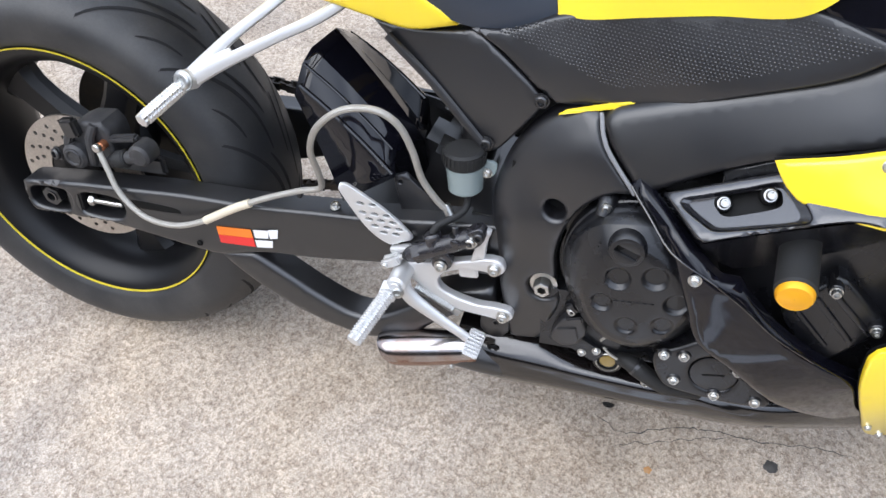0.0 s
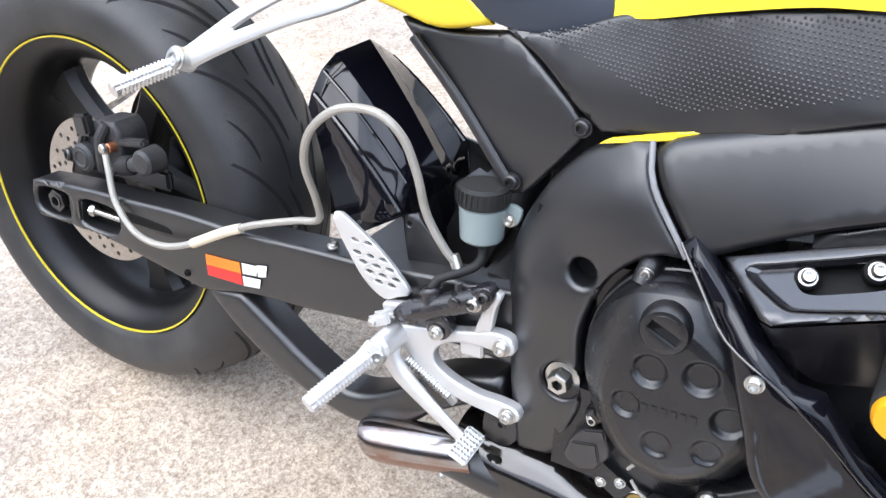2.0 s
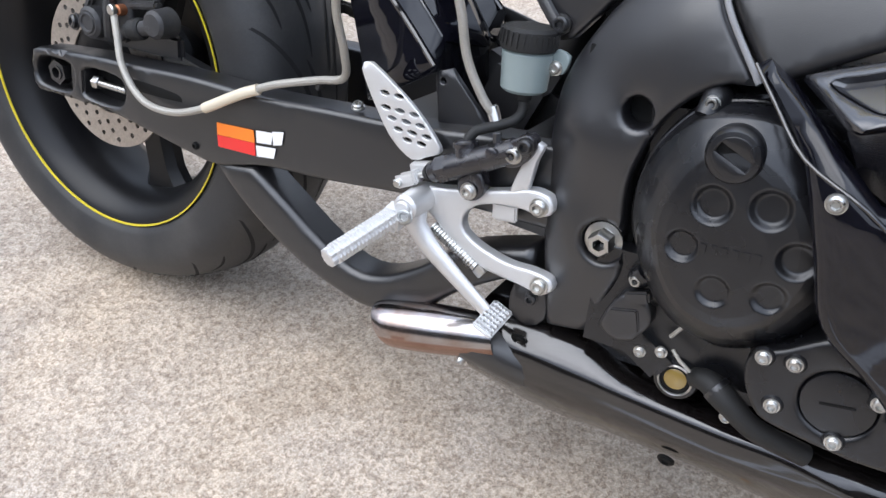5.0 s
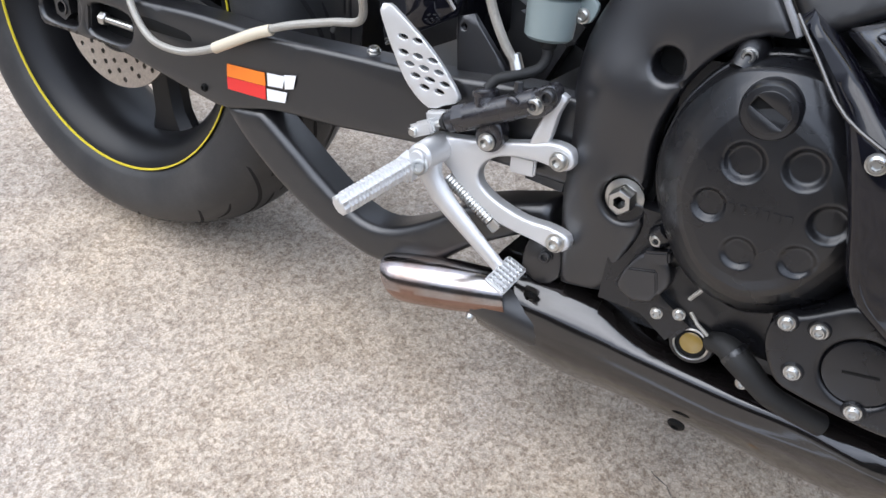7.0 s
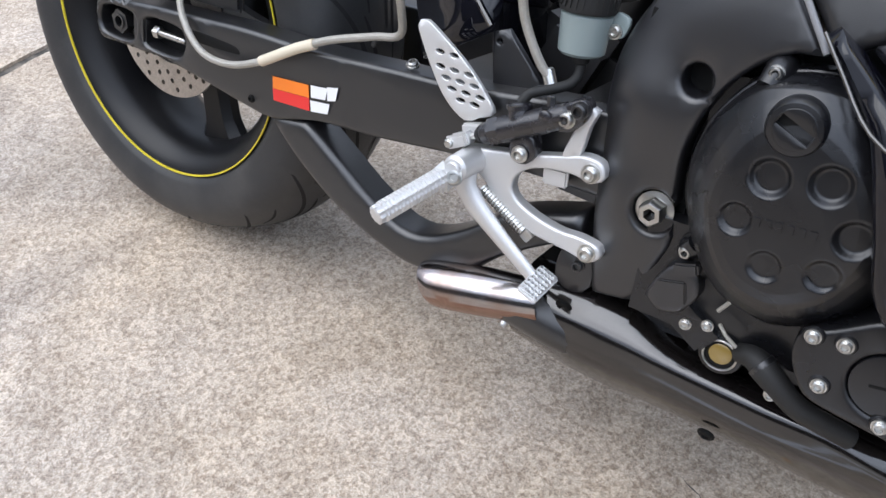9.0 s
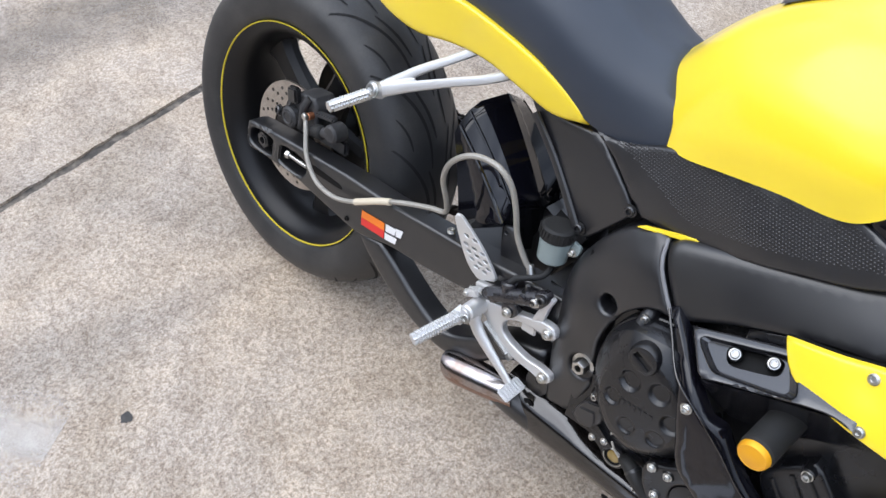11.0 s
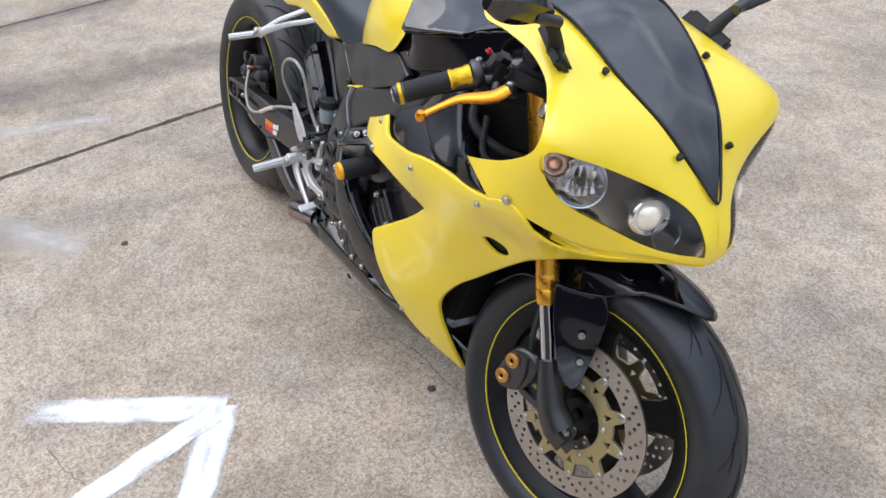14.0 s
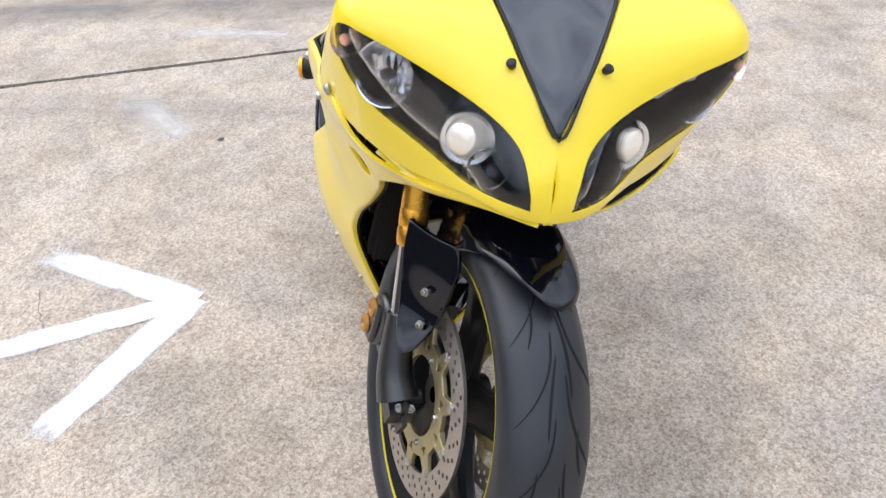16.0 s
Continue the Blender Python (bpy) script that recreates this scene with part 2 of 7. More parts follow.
# ---- materials ----
def material(name, colour, rough=0.5, metal=0.0, grain=0.0, scale=200.0, bump=0.0, bscale=400.0, wear=None, wear_scale=6.0, wear_amount=0.5, coat=0.0, spec=0.5, rvar=0.08, coat_rough=0.04):
    """A painted, moulded or metal surface with two scales of variation in colour and gloss, and fine relief."""
    m = bpy.data.materials.new(name)
    m.use_nodes = True
    n, l = m.node_tree.nodes, m.node_tree.links
    s = n["Principled BSDF"]
    tc = n.new("ShaderNodeTexCoord")
    big, fine = n.new("ShaderNodeTexNoise"), n.new("ShaderNodeTexNoise")
    big.inputs["Scale"].default_value, fine.inputs["Scale"].default_value = wear_scale, scale
    big.inputs["Detail"].default_value, fine.inputs["Detail"].default_value = 6, 3
    for t in (big, fine):
        l.new(tc.outputs["Object"], t.inputs["Vector"])
    ramp = n.new("ShaderNodeMapRange")
    ramp.inputs[1].default_value, ramp.inputs[2].default_value = 0.42, 0.75
    l.new(big.outputs[0], ramp.inputs[0])
    mix = n.new("ShaderNodeMix")
    mix.data_type = "RGBA"
    mix.inputs["A"].default_value = (*colour, 1)
    mix.inputs["B"].default_value = (*(wear or [c * 0.85 for c in colour]), 1)
    k = n.new("ShaderNodeMath")
    k.operation = "MULTIPLY"
    k.inputs[1].default_value = wear_amount
    l.new(ramp.outputs[0], k.inputs[0])
    l.new(k.outputs[0], mix.inputs["Factor"])
    last = mix.outputs["Result"]
    if grain:
        g = n.new("ShaderNodeMix")
        g.data_type, g.blend_type = "RGBA", "OVERLAY"
        g.inputs["Factor"].default_value = grain
        l.new(last, g.inputs["A"])
        l.new(fine.outputs[0], g.inputs["B"])
        last = g.outputs["Result"]
    l.new(last, s.inputs["Base Color"])
    r = n.new("ShaderNodeMapRange")
    r.inputs[3].default_value, r.inputs[4].default_value = max(0.02, rough - rvar), min(1, rough + rvar)
    l.new(big.outputs[0], r.inputs[0])
    l.new(r.outputs[0], s.inputs["Roughness"])
    s.inputs["Metallic"].default_value = metal
    s.inputs["Coat Weight"].default_value = coat
    s.inputs["Coat Roughness"].default_value = coat_rough
    s.inputs["Specular IOR Level"].default_value = spec
    if bump:
        f2 = n.new("ShaderNodeTexNoise")
        f2.inputs["Scale"].default_value, f2.inputs["Detail"].default_value = bscale, 4
        l.new(tc.outputs["Object"], f2.inputs["Vector"])
        bn = n.new("ShaderNodeBump")
        bn.inputs["Strength"].default_value, bn.inputs["Distance"].default_value = bump, 0.001
        l.new(f2.outputs[0], bn.inputs["Height"])
        l.new(bn.outputs[0], s.inputs["Normal"])
    return m


YELLOW = material("yellow_paint", (1.0, 0.75, 0.030), 0.30, coat=0.75, coat_rough=0.12, wear=(0.98, 0.72, 0.025), wear_amount=0.4, rvar=0.05)
YTAPE = material("yellow_tape", (0.62, 0.50, 0.03), 0.4)
BLACK = material("gloss_black_paint", (0.004, 0.004, 0.006), 0.09, coat=0.6, wear=(0.008, 0.008, 0.009), rvar=0.03, spec=0.8)
BELLYM = material("gloss_black_belly", (0.006, 0.005, 0.005), 0.12, wear=(0.010, 0.009, 0.008), rvar=0.03, spec=0.9, coat=0.15)
BLADEM = material("deep_black_paint", (0.004, 0.004, 0.007), 0.06, wear=(0.006, 0.006, 0.009), rvar=0.02, spec=0.5)
DUCTM = material("gloss_black_duct", (0.004, 0.004, 0.006), 0.08, wear=(0.008, 0.008, 0.009), rvar=0.02, spec=0.38)
SATIN = material("satin_black_plastic", (0.009, 0.009, 0.0110), 0.33, wear=(0.014, 0.0138, 0.0150), spec=0.95, bump=0.10, bscale=1500, rvar=0.06)
FRAMEB = material("powder_black_metal", (0.009, 0.009, 0.0105), 0.34, spec=0.95, wear=(0.018, 0.017, 0.016), wear_scale=14, bump=0.1, bscale=1200)
ENGINE = material("engine_black_casting", (0.006, 0.0062, 0.0078), 0.28, spec=0.62, wear=(0.014, 0.0138, 0.0145), wear_scale=22, bump=0.10, bscale=900, grain=0.12, scale=500)
TYRE = material("tyre_rubber", (0.012, 0.0135, 0.017), 0.43, spec=0.55, wear=(0.032, 0.033, 0.037), wear_scale=9, wear_amount=0.75, grain=0.25, scale=350, bump=0.15, bscale=900)
DUSTY = material("dusty_tyre_rubber", (0.019, 0.0195, 0.021), 0.50, spec=0.55, wear=(0.060, 0.057, 0.054), wear_scale=11, wear_amount=0.8, grain=0.3, scale=300, bump=0.2, bscale=800)
GROOVE = material("tyre_groove", (0.006, 0.006, 0.007), 0.9)
RIMB = material("rim_black_enamel", (0.006, 0.006, 0.007), 0.36, wear=(0.014, 0.013, 0.012), wear_scale=10, spec=0.3)
ALU = material("brushed_aluminium", (0.82, 0.82, 0.82), 0.34, metal=1.0, wear=(0.55, 0.55, 0.55), wear_scale=25, bump=0.2, bscale=1500)
ALUW = material("cast_aluminium_pale", (0.70, 0.698, 0.695), 0.46, metal=0.7, wear=(0.64, 0.635, 0.63), wear_scale=30, bump=0.25, bscale=1200)
CHROME = material("chrome", (0.62, 0.62, 0.64), 0.09, metal=1.0, wear=(0.5, 0.42, 0.36), wear_scale=12, wear_amount=0.5)
EXHAUST = material("stained_chrome", (0.40, 0.39, 0.40), 0.16, metal=1.0, wear=(0.26, 0.14, 0.08), wear_scale=22, wear_amount=0.7, grain=0.12, scale=260, bump=0.05, bscale=600)
RUST_REFLECTION = material("rust_and_reflection_chrome", (0.30, 0.19, 0.15), 0.22, metal=0.9, wear=(0.20, 0.10, 0.06), wear_scale=40, wear_amount=0.8, grain=0.2, scale=300)
STEEL = material("zinc_steel", (0.6, 0.6, 0.58), 0.3, metal=1.0, wear=(0.35, 0.3, 0.25), wear_scale=60)
DISC = material("brake_disc_steel", (0.48, 0.44, 0.40), 0.36, metal=0.9, wear=(0.33, 0.28, 0.24), wear_scale=20, grain=0.3, scale=300)
CARRIER = material("pale_gold_anodised", (0.46, 0.39, 0.21), 0.4, metal=0.8, wear=(0.42, 0.35, 0.2), wear_scale=30)
GOLD = material("gold_anodised", (0.85, 0.42, 0.05), 0.26, metal=0.9, wear=(0.7, 0.32, 0.04), wear_scale=25)
ORANGE = material("orange_anodised", (0.95, 0.36, 0.03), 0.25, metal=0.75, wear=(0.8, 0.28, 0.02), wear_scale=25)
CAPY = material("yellow_orange_cap", (0.9, 0.42, 0.01), 0.35, metal=0.3)
RUBBER = material("black_rubber", (0.012, 0.012, 0.012), 0.65, bump=0.3, bscale=1400)
SEATM = material("seat_vinyl", (0.030, 0.038, 0.054), 0.40, wear=(0.05, 0.060, 0.080), wear_scale=5, bump=0.3, bscale=1100)
HOSE = material("braided_hose", (0.42, 0.40, 0.36), 0.42, metal=0.45, wear=(0.3, 0.28, 0.24), wear_scale=40, grain=0.5, scale=1500, bump=0.6, bscale=1800)
SLEEVE = material("cream_sleeve", (0.68, 0.60, 0.46), 0.5)
CALIPERM = material("cast_black_caliper", (0.030, 0.030, 0.032), 0.55, wear=(0.075, 0.070, 0.066), wear_scale=45, grain=0.4, scale=160, bump=0.4, bscale=300)
CHAINM = material("oily_chain", (0.05, 0.045, 0.04), 0.45, metal=0.6, wear=(0.1, 0.08, 0.06), wear_scale=60)
MCM = material("black_anodised_cylinder", (0.012, 0.011, 0.014), 0.27, spec=0.9, wear=(0.028, 0.026, 0.028), wear_scale=50, bump=0.15, bscale=900)
# near-black plastic; in slots and gaps the colour also holds the shade
DARK = material("dark_plastic_and_gap_shade", (0.005, 0.005, 0.005), 0.6, spec=0.2)
COPPER = material("copper_banjo", (0.45, 0.18, 0.09), 0.4, metal=0.8)
HOUSE = material("lamp_housing_black", (0.007, 0.008, 0.0105), 0.22)
GLOSSP = material("black_fairing_plastic", (0.010, 0.010, 0.013), 0.24, wear=(0.014, 0.014, 0.016), rvar=0.04, spec=0.9, coat=0.8, coat_rough=0.18)
RUSTO = material("heat_browned_cap", (0.55, 0.27, 0.07), 0.4, metal=0.6, wear=(0.2, 0.08, 0.03), wear_scale=60)
# pale grey that holds the sky's glint on the frame cover's lip
EDGE = material("painted_lip_glint", (0.24, 0.24, 0.25), 0.42, wear=(0.18, 0.18, 0.18), wear_scale=40)
RED = material("red_switch", (0.55, 0.02, 0.03), 0.4)
DECAL_O = material("decal_orange", (0.9, 0.22, 0.02), 0.4)
DECAL_R = material("decal_red", (0.75, 0.035, 0.03), 0.4)
DECAL_W = material("decal_white", (0.82, 0.82, 0.82), 0.4)
OILGLASS = material("sight_glass_oil", (0.28, 0.19, 0.05), 0.15, coat=0.8, wear=(0.16, 0.1, 0.02), wear_scale=50)
FLUID = material("frosted_reservoir", (0.24, 0.29, 0.29), 0.3, wear=(0.16, 0.2, 0.2), coat=0.3)
CHROMEL = material("lamp_reflector", (0.92, 0.93, 0.95), 0.22, metal=1.0, wear=(0.75, 0.75, 0.76))
CAPG = material("gold_collar", (0.85, 0.52, 0.02), 0.28, metal=0.6, wear=(0.75, 0.42, 0.02), wear_scale=25)
SIGNALB = material("signal_reflector", (0.9, 0.74, 0.64), 0.25, metal=1.0, wear=(0.7, 0.45, 0.32), wear_scale=60)
AMBER = material("amber_glass", (0.85, 0.42, 0.24), 0.15, coat=0.8)
SCREEN = material("tinted_acrylic", (0.004, 0.006, 0.010), 0.05, bump=0.5, bscale=9, wear=(0.006, 0.008, 0.012), wear_scale=3, rvar=0.04, spec=1.0, coat=0.3)
LAMPGLASS = material("warm_lamp_lens", (0.98, 0.91, 0.78), 0.22, metal=0.25, coat=1.0, wear=(0.92, 0.78, 0.56), wear_scale=45, wear_amount=0.7)


def clear(name, tint=(0.99, 0.99, 1.0)):
    """Thin clear plastic: see-through with a glossy skin."""
    m = bpy.data.materials.new(name)
    m.use_nodes = True
    n, l = m.node_tree.nodes, m.node_tree.links
    n.remove(n["Principled BSDF"])
    t, g, x, f = n.new("ShaderNodeBsdfTransparent"), n.new("ShaderNodeBsdfGlossy"), n.new("ShaderNodeMixShader"), n.new("ShaderNodeFresnel")
    t.inputs[0].default_value = (*tint, 1)
    g.inputs["Roughness"].default_value = 0.03
    f.inputs[0].default_value = 1.5
    l.new(f.outputs[0], x.inputs[0])
    l.new(t.outputs[0], x.inputs[1])
    l.new(g.outputs[0], x.inputs[2])
    l.new(x.outputs[0], n["Material Output"].inputs[0])
    return m


LENS = clear("clear_lamp_lens")

# ---- the ground ----
def concrete():
    m = bpy.data.materials.new("exposed_aggregate_concrete")
    m.use_nodes = True
    n, l = m.node_tree.nodes, m.node_tree.links
    s = n["Principled BSDF"]
    tc = n.new("ShaderNodeTexCoord")

    def tex(kind, scale, detail=4, **kw):
        t = n.new(kind)
        t.inputs["Scale"].default_value = scale
        if "Detail" in t.inputs:
            t.inputs["Detail"].default_value = detail
        for k, v in kw.items():
            t.inputs[k].default_value = v
        l.new(tc.outputs["Object"], t.inputs["Vector"])
        return t

    def ramp(src, stops):
        r = n.new("ShaderNodeValToRGB")
        e = r.color_ramp.elements
        while len(e) < len(stops):
            e.new(0.5)
        for el, (pos, col) in zip(e, stops):
            el.position, el.color = pos, (*col, 1)
        l.new(src, r.inputs[0])
        return r

    def mix(kind, f, a, b):
        x = n.new("ShaderNodeMix")
        x.data_type, x.blend_type = "RGBA", kind
        for v, key in ((f, "Factor"), (a, "A"), (b, "B")):
            if isinstance(v, (int, float)):
                x.inputs[key].default_value = v
            elif isinstance(v, tuple):
                x.inputs[key].default_value = (*v, 1)
            else:
                l.new(v, x.inputs[key])
        return x.outputs["Result"]

    grains = tex("ShaderNodeTexVoronoi", 150)
    small = tex("ShaderNodeTexVoronoi", 330)
    pits = tex("ShaderNodeTexVoronoi", 48)
    sand = tex("ShaderNodeTexNoise", 420, 6, Roughness=0.75)
    patch = tex("ShaderNodeTexNoise", 30, 6)
    stain = tex("ShaderNodeTexNoise", 2.6, 9)
    blot = tex("ShaderNodeTexNoise", 9, 5)
    big = tex("ShaderNodeTexNoise", 0.7, 4)
    clump = tex("ShaderNodeTexNoise", 130, 8, Roughness=0.72)
    warm = tex("ShaderNodeTexNoise", 3.7, 5)
    flecks = tex("ShaderNodeTexVoronoi", 210)
    split3 = n.new("ShaderNodeSeparateColor")
    l.new(flecks.outputs["Color"], split3.inputs[0])
    stops = [(0.0, (0.085, 0.070, 0.055)), (0.10, (0.20, 0.165, 0.135)), (0.22, (0.29, 0.245, 0.203)), (0.70, (0.36, 0.31, 0.262)), (0.90, (0.45, 0.40, 0.348)), (1.0, (0.66, 0.61, 0.55))]
    split = n.new("ShaderNodeSeparateColor")
    l.new(grains.outputs["Color"], split.inputs[0])
    split2 = n.new("ShaderNodeSeparateColor")
    l.new(small.outputs["Color"], split2.inputs[0])
    c = mix("MIX", 0.50, ramp(split.outputs[0], stops).outputs[0], ramp(split2.outputs[1], stops).outputs[0])
    c = mix("MULTIPLY", 0.65, c, ramp(sand.outputs[0], [(0.30, (0.45, 0.43, 0.41)), (0.55, (1, 1, 1)), (0.75, (1.25, 1.25, 1.25))]).outputs[0])
    c = mix("MULTIPLY", 0.30, c, ramp(patch.outputs[0], [(0.35, (0.74, 0.72, 0.70)), (0.58, (1, 1, 1)), (0.75, (1.12, 1.11, 1.10))]).outputs[0])
    c = mix("MULTIPLY", 0.65, c, ramp(stain.outputs[0], [(0.34, (0.62, 0.62, 0.62)), (0.5, (0.95, 0.94, 0.935)), (0.68, (1.13, 1.11, 1.08))]).outputs[0])
    c = mix("MULTIPLY", 0.60, c, ramp(blot.outputs[0], [(0.36, (0.78, 0.76, 0.74)), (0.52, (1, 1, 1)), (0.70, (1.10, 1.09, 1.07))]).outputs[0])
    c = mix("MULTIPLY", 0.9, c, ramp(big.outputs[0], [(0.35, (0.84, 0.84, 0.84)), (0.65, (1, 1, 1))]).outputs[0])
    c = mix("MULTIPLY", 0.8, c, ramp(pits.outputs["Distance"], [(0.06, (0.35, 0.32, 0.30)), (0.13, (1, 1, 1))]).outputs[0])
    c = mix("MULTIPLY", 0.22, c, ramp(clump.outputs[0], [(0.38, (0.56, 0.53, 0.50)), (0.49, (1, 1, 1)), (0.60, (1.26, 1.25, 1.22))]).outputs[0])
    c = mix("MULTIPLY", 0.5, c, ramp(split3.outputs[2], [(0.10, (0.40, 0.37, 0.34)), (0.19, (1, 1, 1)), (0.88, (1, 1, 1)), (0.97, (1.35, 1.33, 1.3))]).outputs[0])
    c = mix("MULTIPLY", 0.8, c, ramp(warm.outputs[0], [(0.35, (1.0, 0.985, 0.98)), (0.65, (1.10, 1.03, 0.93))]).outputs[0])
    c = mix("MULTIPLY", 1.0, c, (0.825, 0.795, 0.760))
    l.new(c, s.inputs["Base Color"])
    s.inputs["Roughness"].default_value = 0.85
    b1, b2 = n.new("ShaderNodeBump"), n.new("ShaderNodeBump")
    b1.inputs["Strength"].default_value, b1.inputs["Distance"].default_value = 0.5, 0.0015
    b2.inputs["Strength"].default_value, b2.inputs["Distance"].default_value = 0.15, 0.002
    l.new(grains.outputs["Distance"], b1.inputs["Height"])
    l.new(patch.outputs[0], b2.inputs["Height"])
    l.new(b2.outputs[0], b1.inputs["Normal"])
    l.new(b1.outputs[0], s.inputs["Normal"])
    return m


CONCRETE = concrete()
JOINTM = material("joint_filler", (0.06, 0.053, 0.046), 0.9, wear=(0.26, 0.22, 0.18), wear_scale=34, wear_amount=0.85, grain=0.4, scale=120, bump=0.6, bscale=200)


def joint_x(y, at=-0.655):
    """The line of a joint between the slabs."""
    return at - 0.115 * y


ground = tagged(new("ground"), "beige weathered concrete paving with exposed sandy aggregate", "ground", kind="structure")
far = 900.0
J = 0.016


def joint_edge(at, side, y0, y1, step):
    """The crumbled edge of a slab along a joint."""
    n = max(1, round((y1 - y0) / step))
    out = []
    for i in range(n + 1):
        y = y0 + (y1 - y0) * i / n
        k = noise.noise(Vector((y * 9, at * 7, side))) * 0.35 + noise.noise(Vector((y * 40, at, side * 3))) * 0.3
        out.append((joint_x(y, at) + side * J * (0.9 + k), y))
    return out


NEAR, JOINTS = 3.2, (-0.655, -2.22)
ROW = 0.2
near_rows = [-NEAR + ROW * i for i in range(33)]
spread = [6, 14, 40, 130, far]
rows = [-k for k in spread[::-1]] + near_rows + spread
steps = [0.15, 0.5, 1.0, 1.5, 2.0, 2.6, 3.4, 5, 9, 20, 60, 200, far]


def slab(b, start, reach):
    """A slab as a net of cells: start is a crumbled edge (joint, side) or None, reach gives the x of its columns at a y."""
    cells = [(lo, hi) for lo, hi in zip(rows, rows[1:])]
    for lo, hi in cells:
        xs0, xs1 = reach(lo), reach(hi)
        for k in range(len(xs0) - 1):
            b.add([(xs0[k], lo, 0), (xs0[k + 1], lo, 0), (xs1[k + 1], hi, 0), (xs1[k], hi, 0)], [(0, 1, 2, 3) if xs0[k + 1] > xs0[k] else (3, 2, 1, 0)])
        for at, side in start:
            near = -NEAR <= lo + 1e-6 and hi <= NEAR + 1e-6
            line = joint_edge(at, side, lo, hi, 0.008) if near else [joint_edge(at, side, y, y + 1, 1)[0] for y in (lo, hi)]
            base = 0.15 * side
            ring = [(joint_x(lo, at) + base, lo), *line, (joint_x(hi, at) + base, hi)]
            b.add([(x, y, 0) for x, y in ring], [tuple(range(len(ring)))[::side]])
            n = len(line)
            b.add([(x, y, 0) for x, y in line] + [(x, y, -0.02) for x, y in line], [(i, i + 1, n + i + 1, n + i) for i in range(n - 1)])
    return b


gap = JOINTS[0] - JOINTS[1]
b = slab(Bm(), [(JOINTS[0], 1)], lambda y: [joint_x(y, JOINTS[0]) + k for k in steps])
slab(b, [(JOINTS[0], -1), (JOINTS[1], 1)], lambda y: [joint_x(y, JOINTS[1]) + k for k in (0.15, 0.5, 0.9, gap - 0.15)])
slab(b, [(JOINTS[1], -1)], lambda y: [joint_x(y, JOINTS[1]) - k for k in steps])
slab_me = b.mesh("slab", False)
weld = bmesh.new()
weld.from_mesh(slab_me)
bmesh.ops.remove_doubles(weld, verts=weld.verts, dist=1e-5)
weld.to_mesh(slab_me)
weld.free()
mesh_part("slab", slab_me, CONCRETE, ground, smooth=False)
for at in JOINTS:
    b = Bm()
    v, f = [], []
    ys = [-far] + [-NEAR + 0.01 * i for i in range(int(2 * NEAR / 0.01) + 1)] + [far]
    for y in ys:
        for k in (-2, -0.6, 0.6, 2):
            lump = 0.0025 * noise.noise(Vector((y * 60, k * 2, at))) if abs(y) < NEAR else 0
            v.append((joint_x(y, at) + k * J, y, -0.006 + lump - (0.002 if abs(k) < 1 else 0)))
    for i in range(len(ys) - 1):
        f += [(i * 4 + k, i * 4 + k + 1, i * 4 + k + 5, i * 4 + k + 4) for k in range(3)]
    put("joint_filler", b.add(v, f), JOINTM, ground, "dark dirty filler in the slab joint", smooth=False, fix=False)


# an unseen dark wall, added to put dark surroundings into the right flank's reflections
UNSEEN_WALL = material("unseen_wall_dark", (0.060, 0.060, 0.055), 0.85, wear=(0.10, 0.095, 0.085), wear_scale=0.8, bump=0.4, bscale=60)
wall_b = block((1.0, -8.0, 1.6), (36.0, 0.25, 3.2), bevel=0.01)
tagged(put("reflected_dark_wall", wall_b, UNSEEN_WALL, smooth=False), "unseen plain dark wall added to darken the bike's reflections", "wall", kind="structure")


# painted arrow, spots and grit on the paving
def worn_paint(name="worn_white_paint", colour=(0.80, 0.81, 0.83), low=0.85, high=1.45, most=1.0):
    m = bpy.data.materials.new(name)
    m.use_nodes = True
    n, l = m.node_tree.nodes, m.node_tree.links
    s = n["Principled BSDF"]
    tc, a, b2 = n.new("ShaderNodeTexCoord"), n.new("ShaderNodeTexNoise"), n.new("ShaderNodeTexNoise")
    a.inputs["Scale"].default_value, a.inputs["Detail"].default_value = 14, 8
    b2.inputs["Scale"].default_value, b2.inputs["Detail"].default_value = 240, 3
    for t in (a, b2):
        l.new(tc.outputs["Object"], t.inputs["Vector"])
    add = n.new("ShaderNodeMath")
    add.operation = "MULTIPLY_ADD"
    add.inputs[1].default_value = 0.5
    l.new(b2.outputs[0], add.inputs[0])
    l.new(a.outputs[0], add.inputs[2])
    mr = n.new("ShaderNodeMapRange")
    mr.inputs[1].default_value, mr.inputs[2].default_value, mr.inputs[4].default_value = low, high, most
    att = n.new("ShaderNodeAttribute")
    att.attribute_name = "thickness"
    both = n.new("ShaderNodeMath")
    both.operation = "ADD"
    l.new(att.outputs["Fac"], both.inputs[0])
    l.new(add.outputs[0], both.inputs[1])
    l.new(both.outputs[0], mr.inputs[0])
    l.new(mr.outputs[0], s.inputs["Alpha"])
    s.inputs["Base Color"].default_value = (*colour, 1)
    s.inputs["Roughness"].default_value = 0.7
    bn = n.new("ShaderNodeBump")
    bn.inputs["Strength"].default_value, bn.inputs["Distance"].default_value = 0.5, 0.001
    l.new(b2.outputs[0], bn.inputs["Height"])
    l.new(bn.outputs[0], s.inputs["Normal"])
    return m


PAINT = worn_paint()


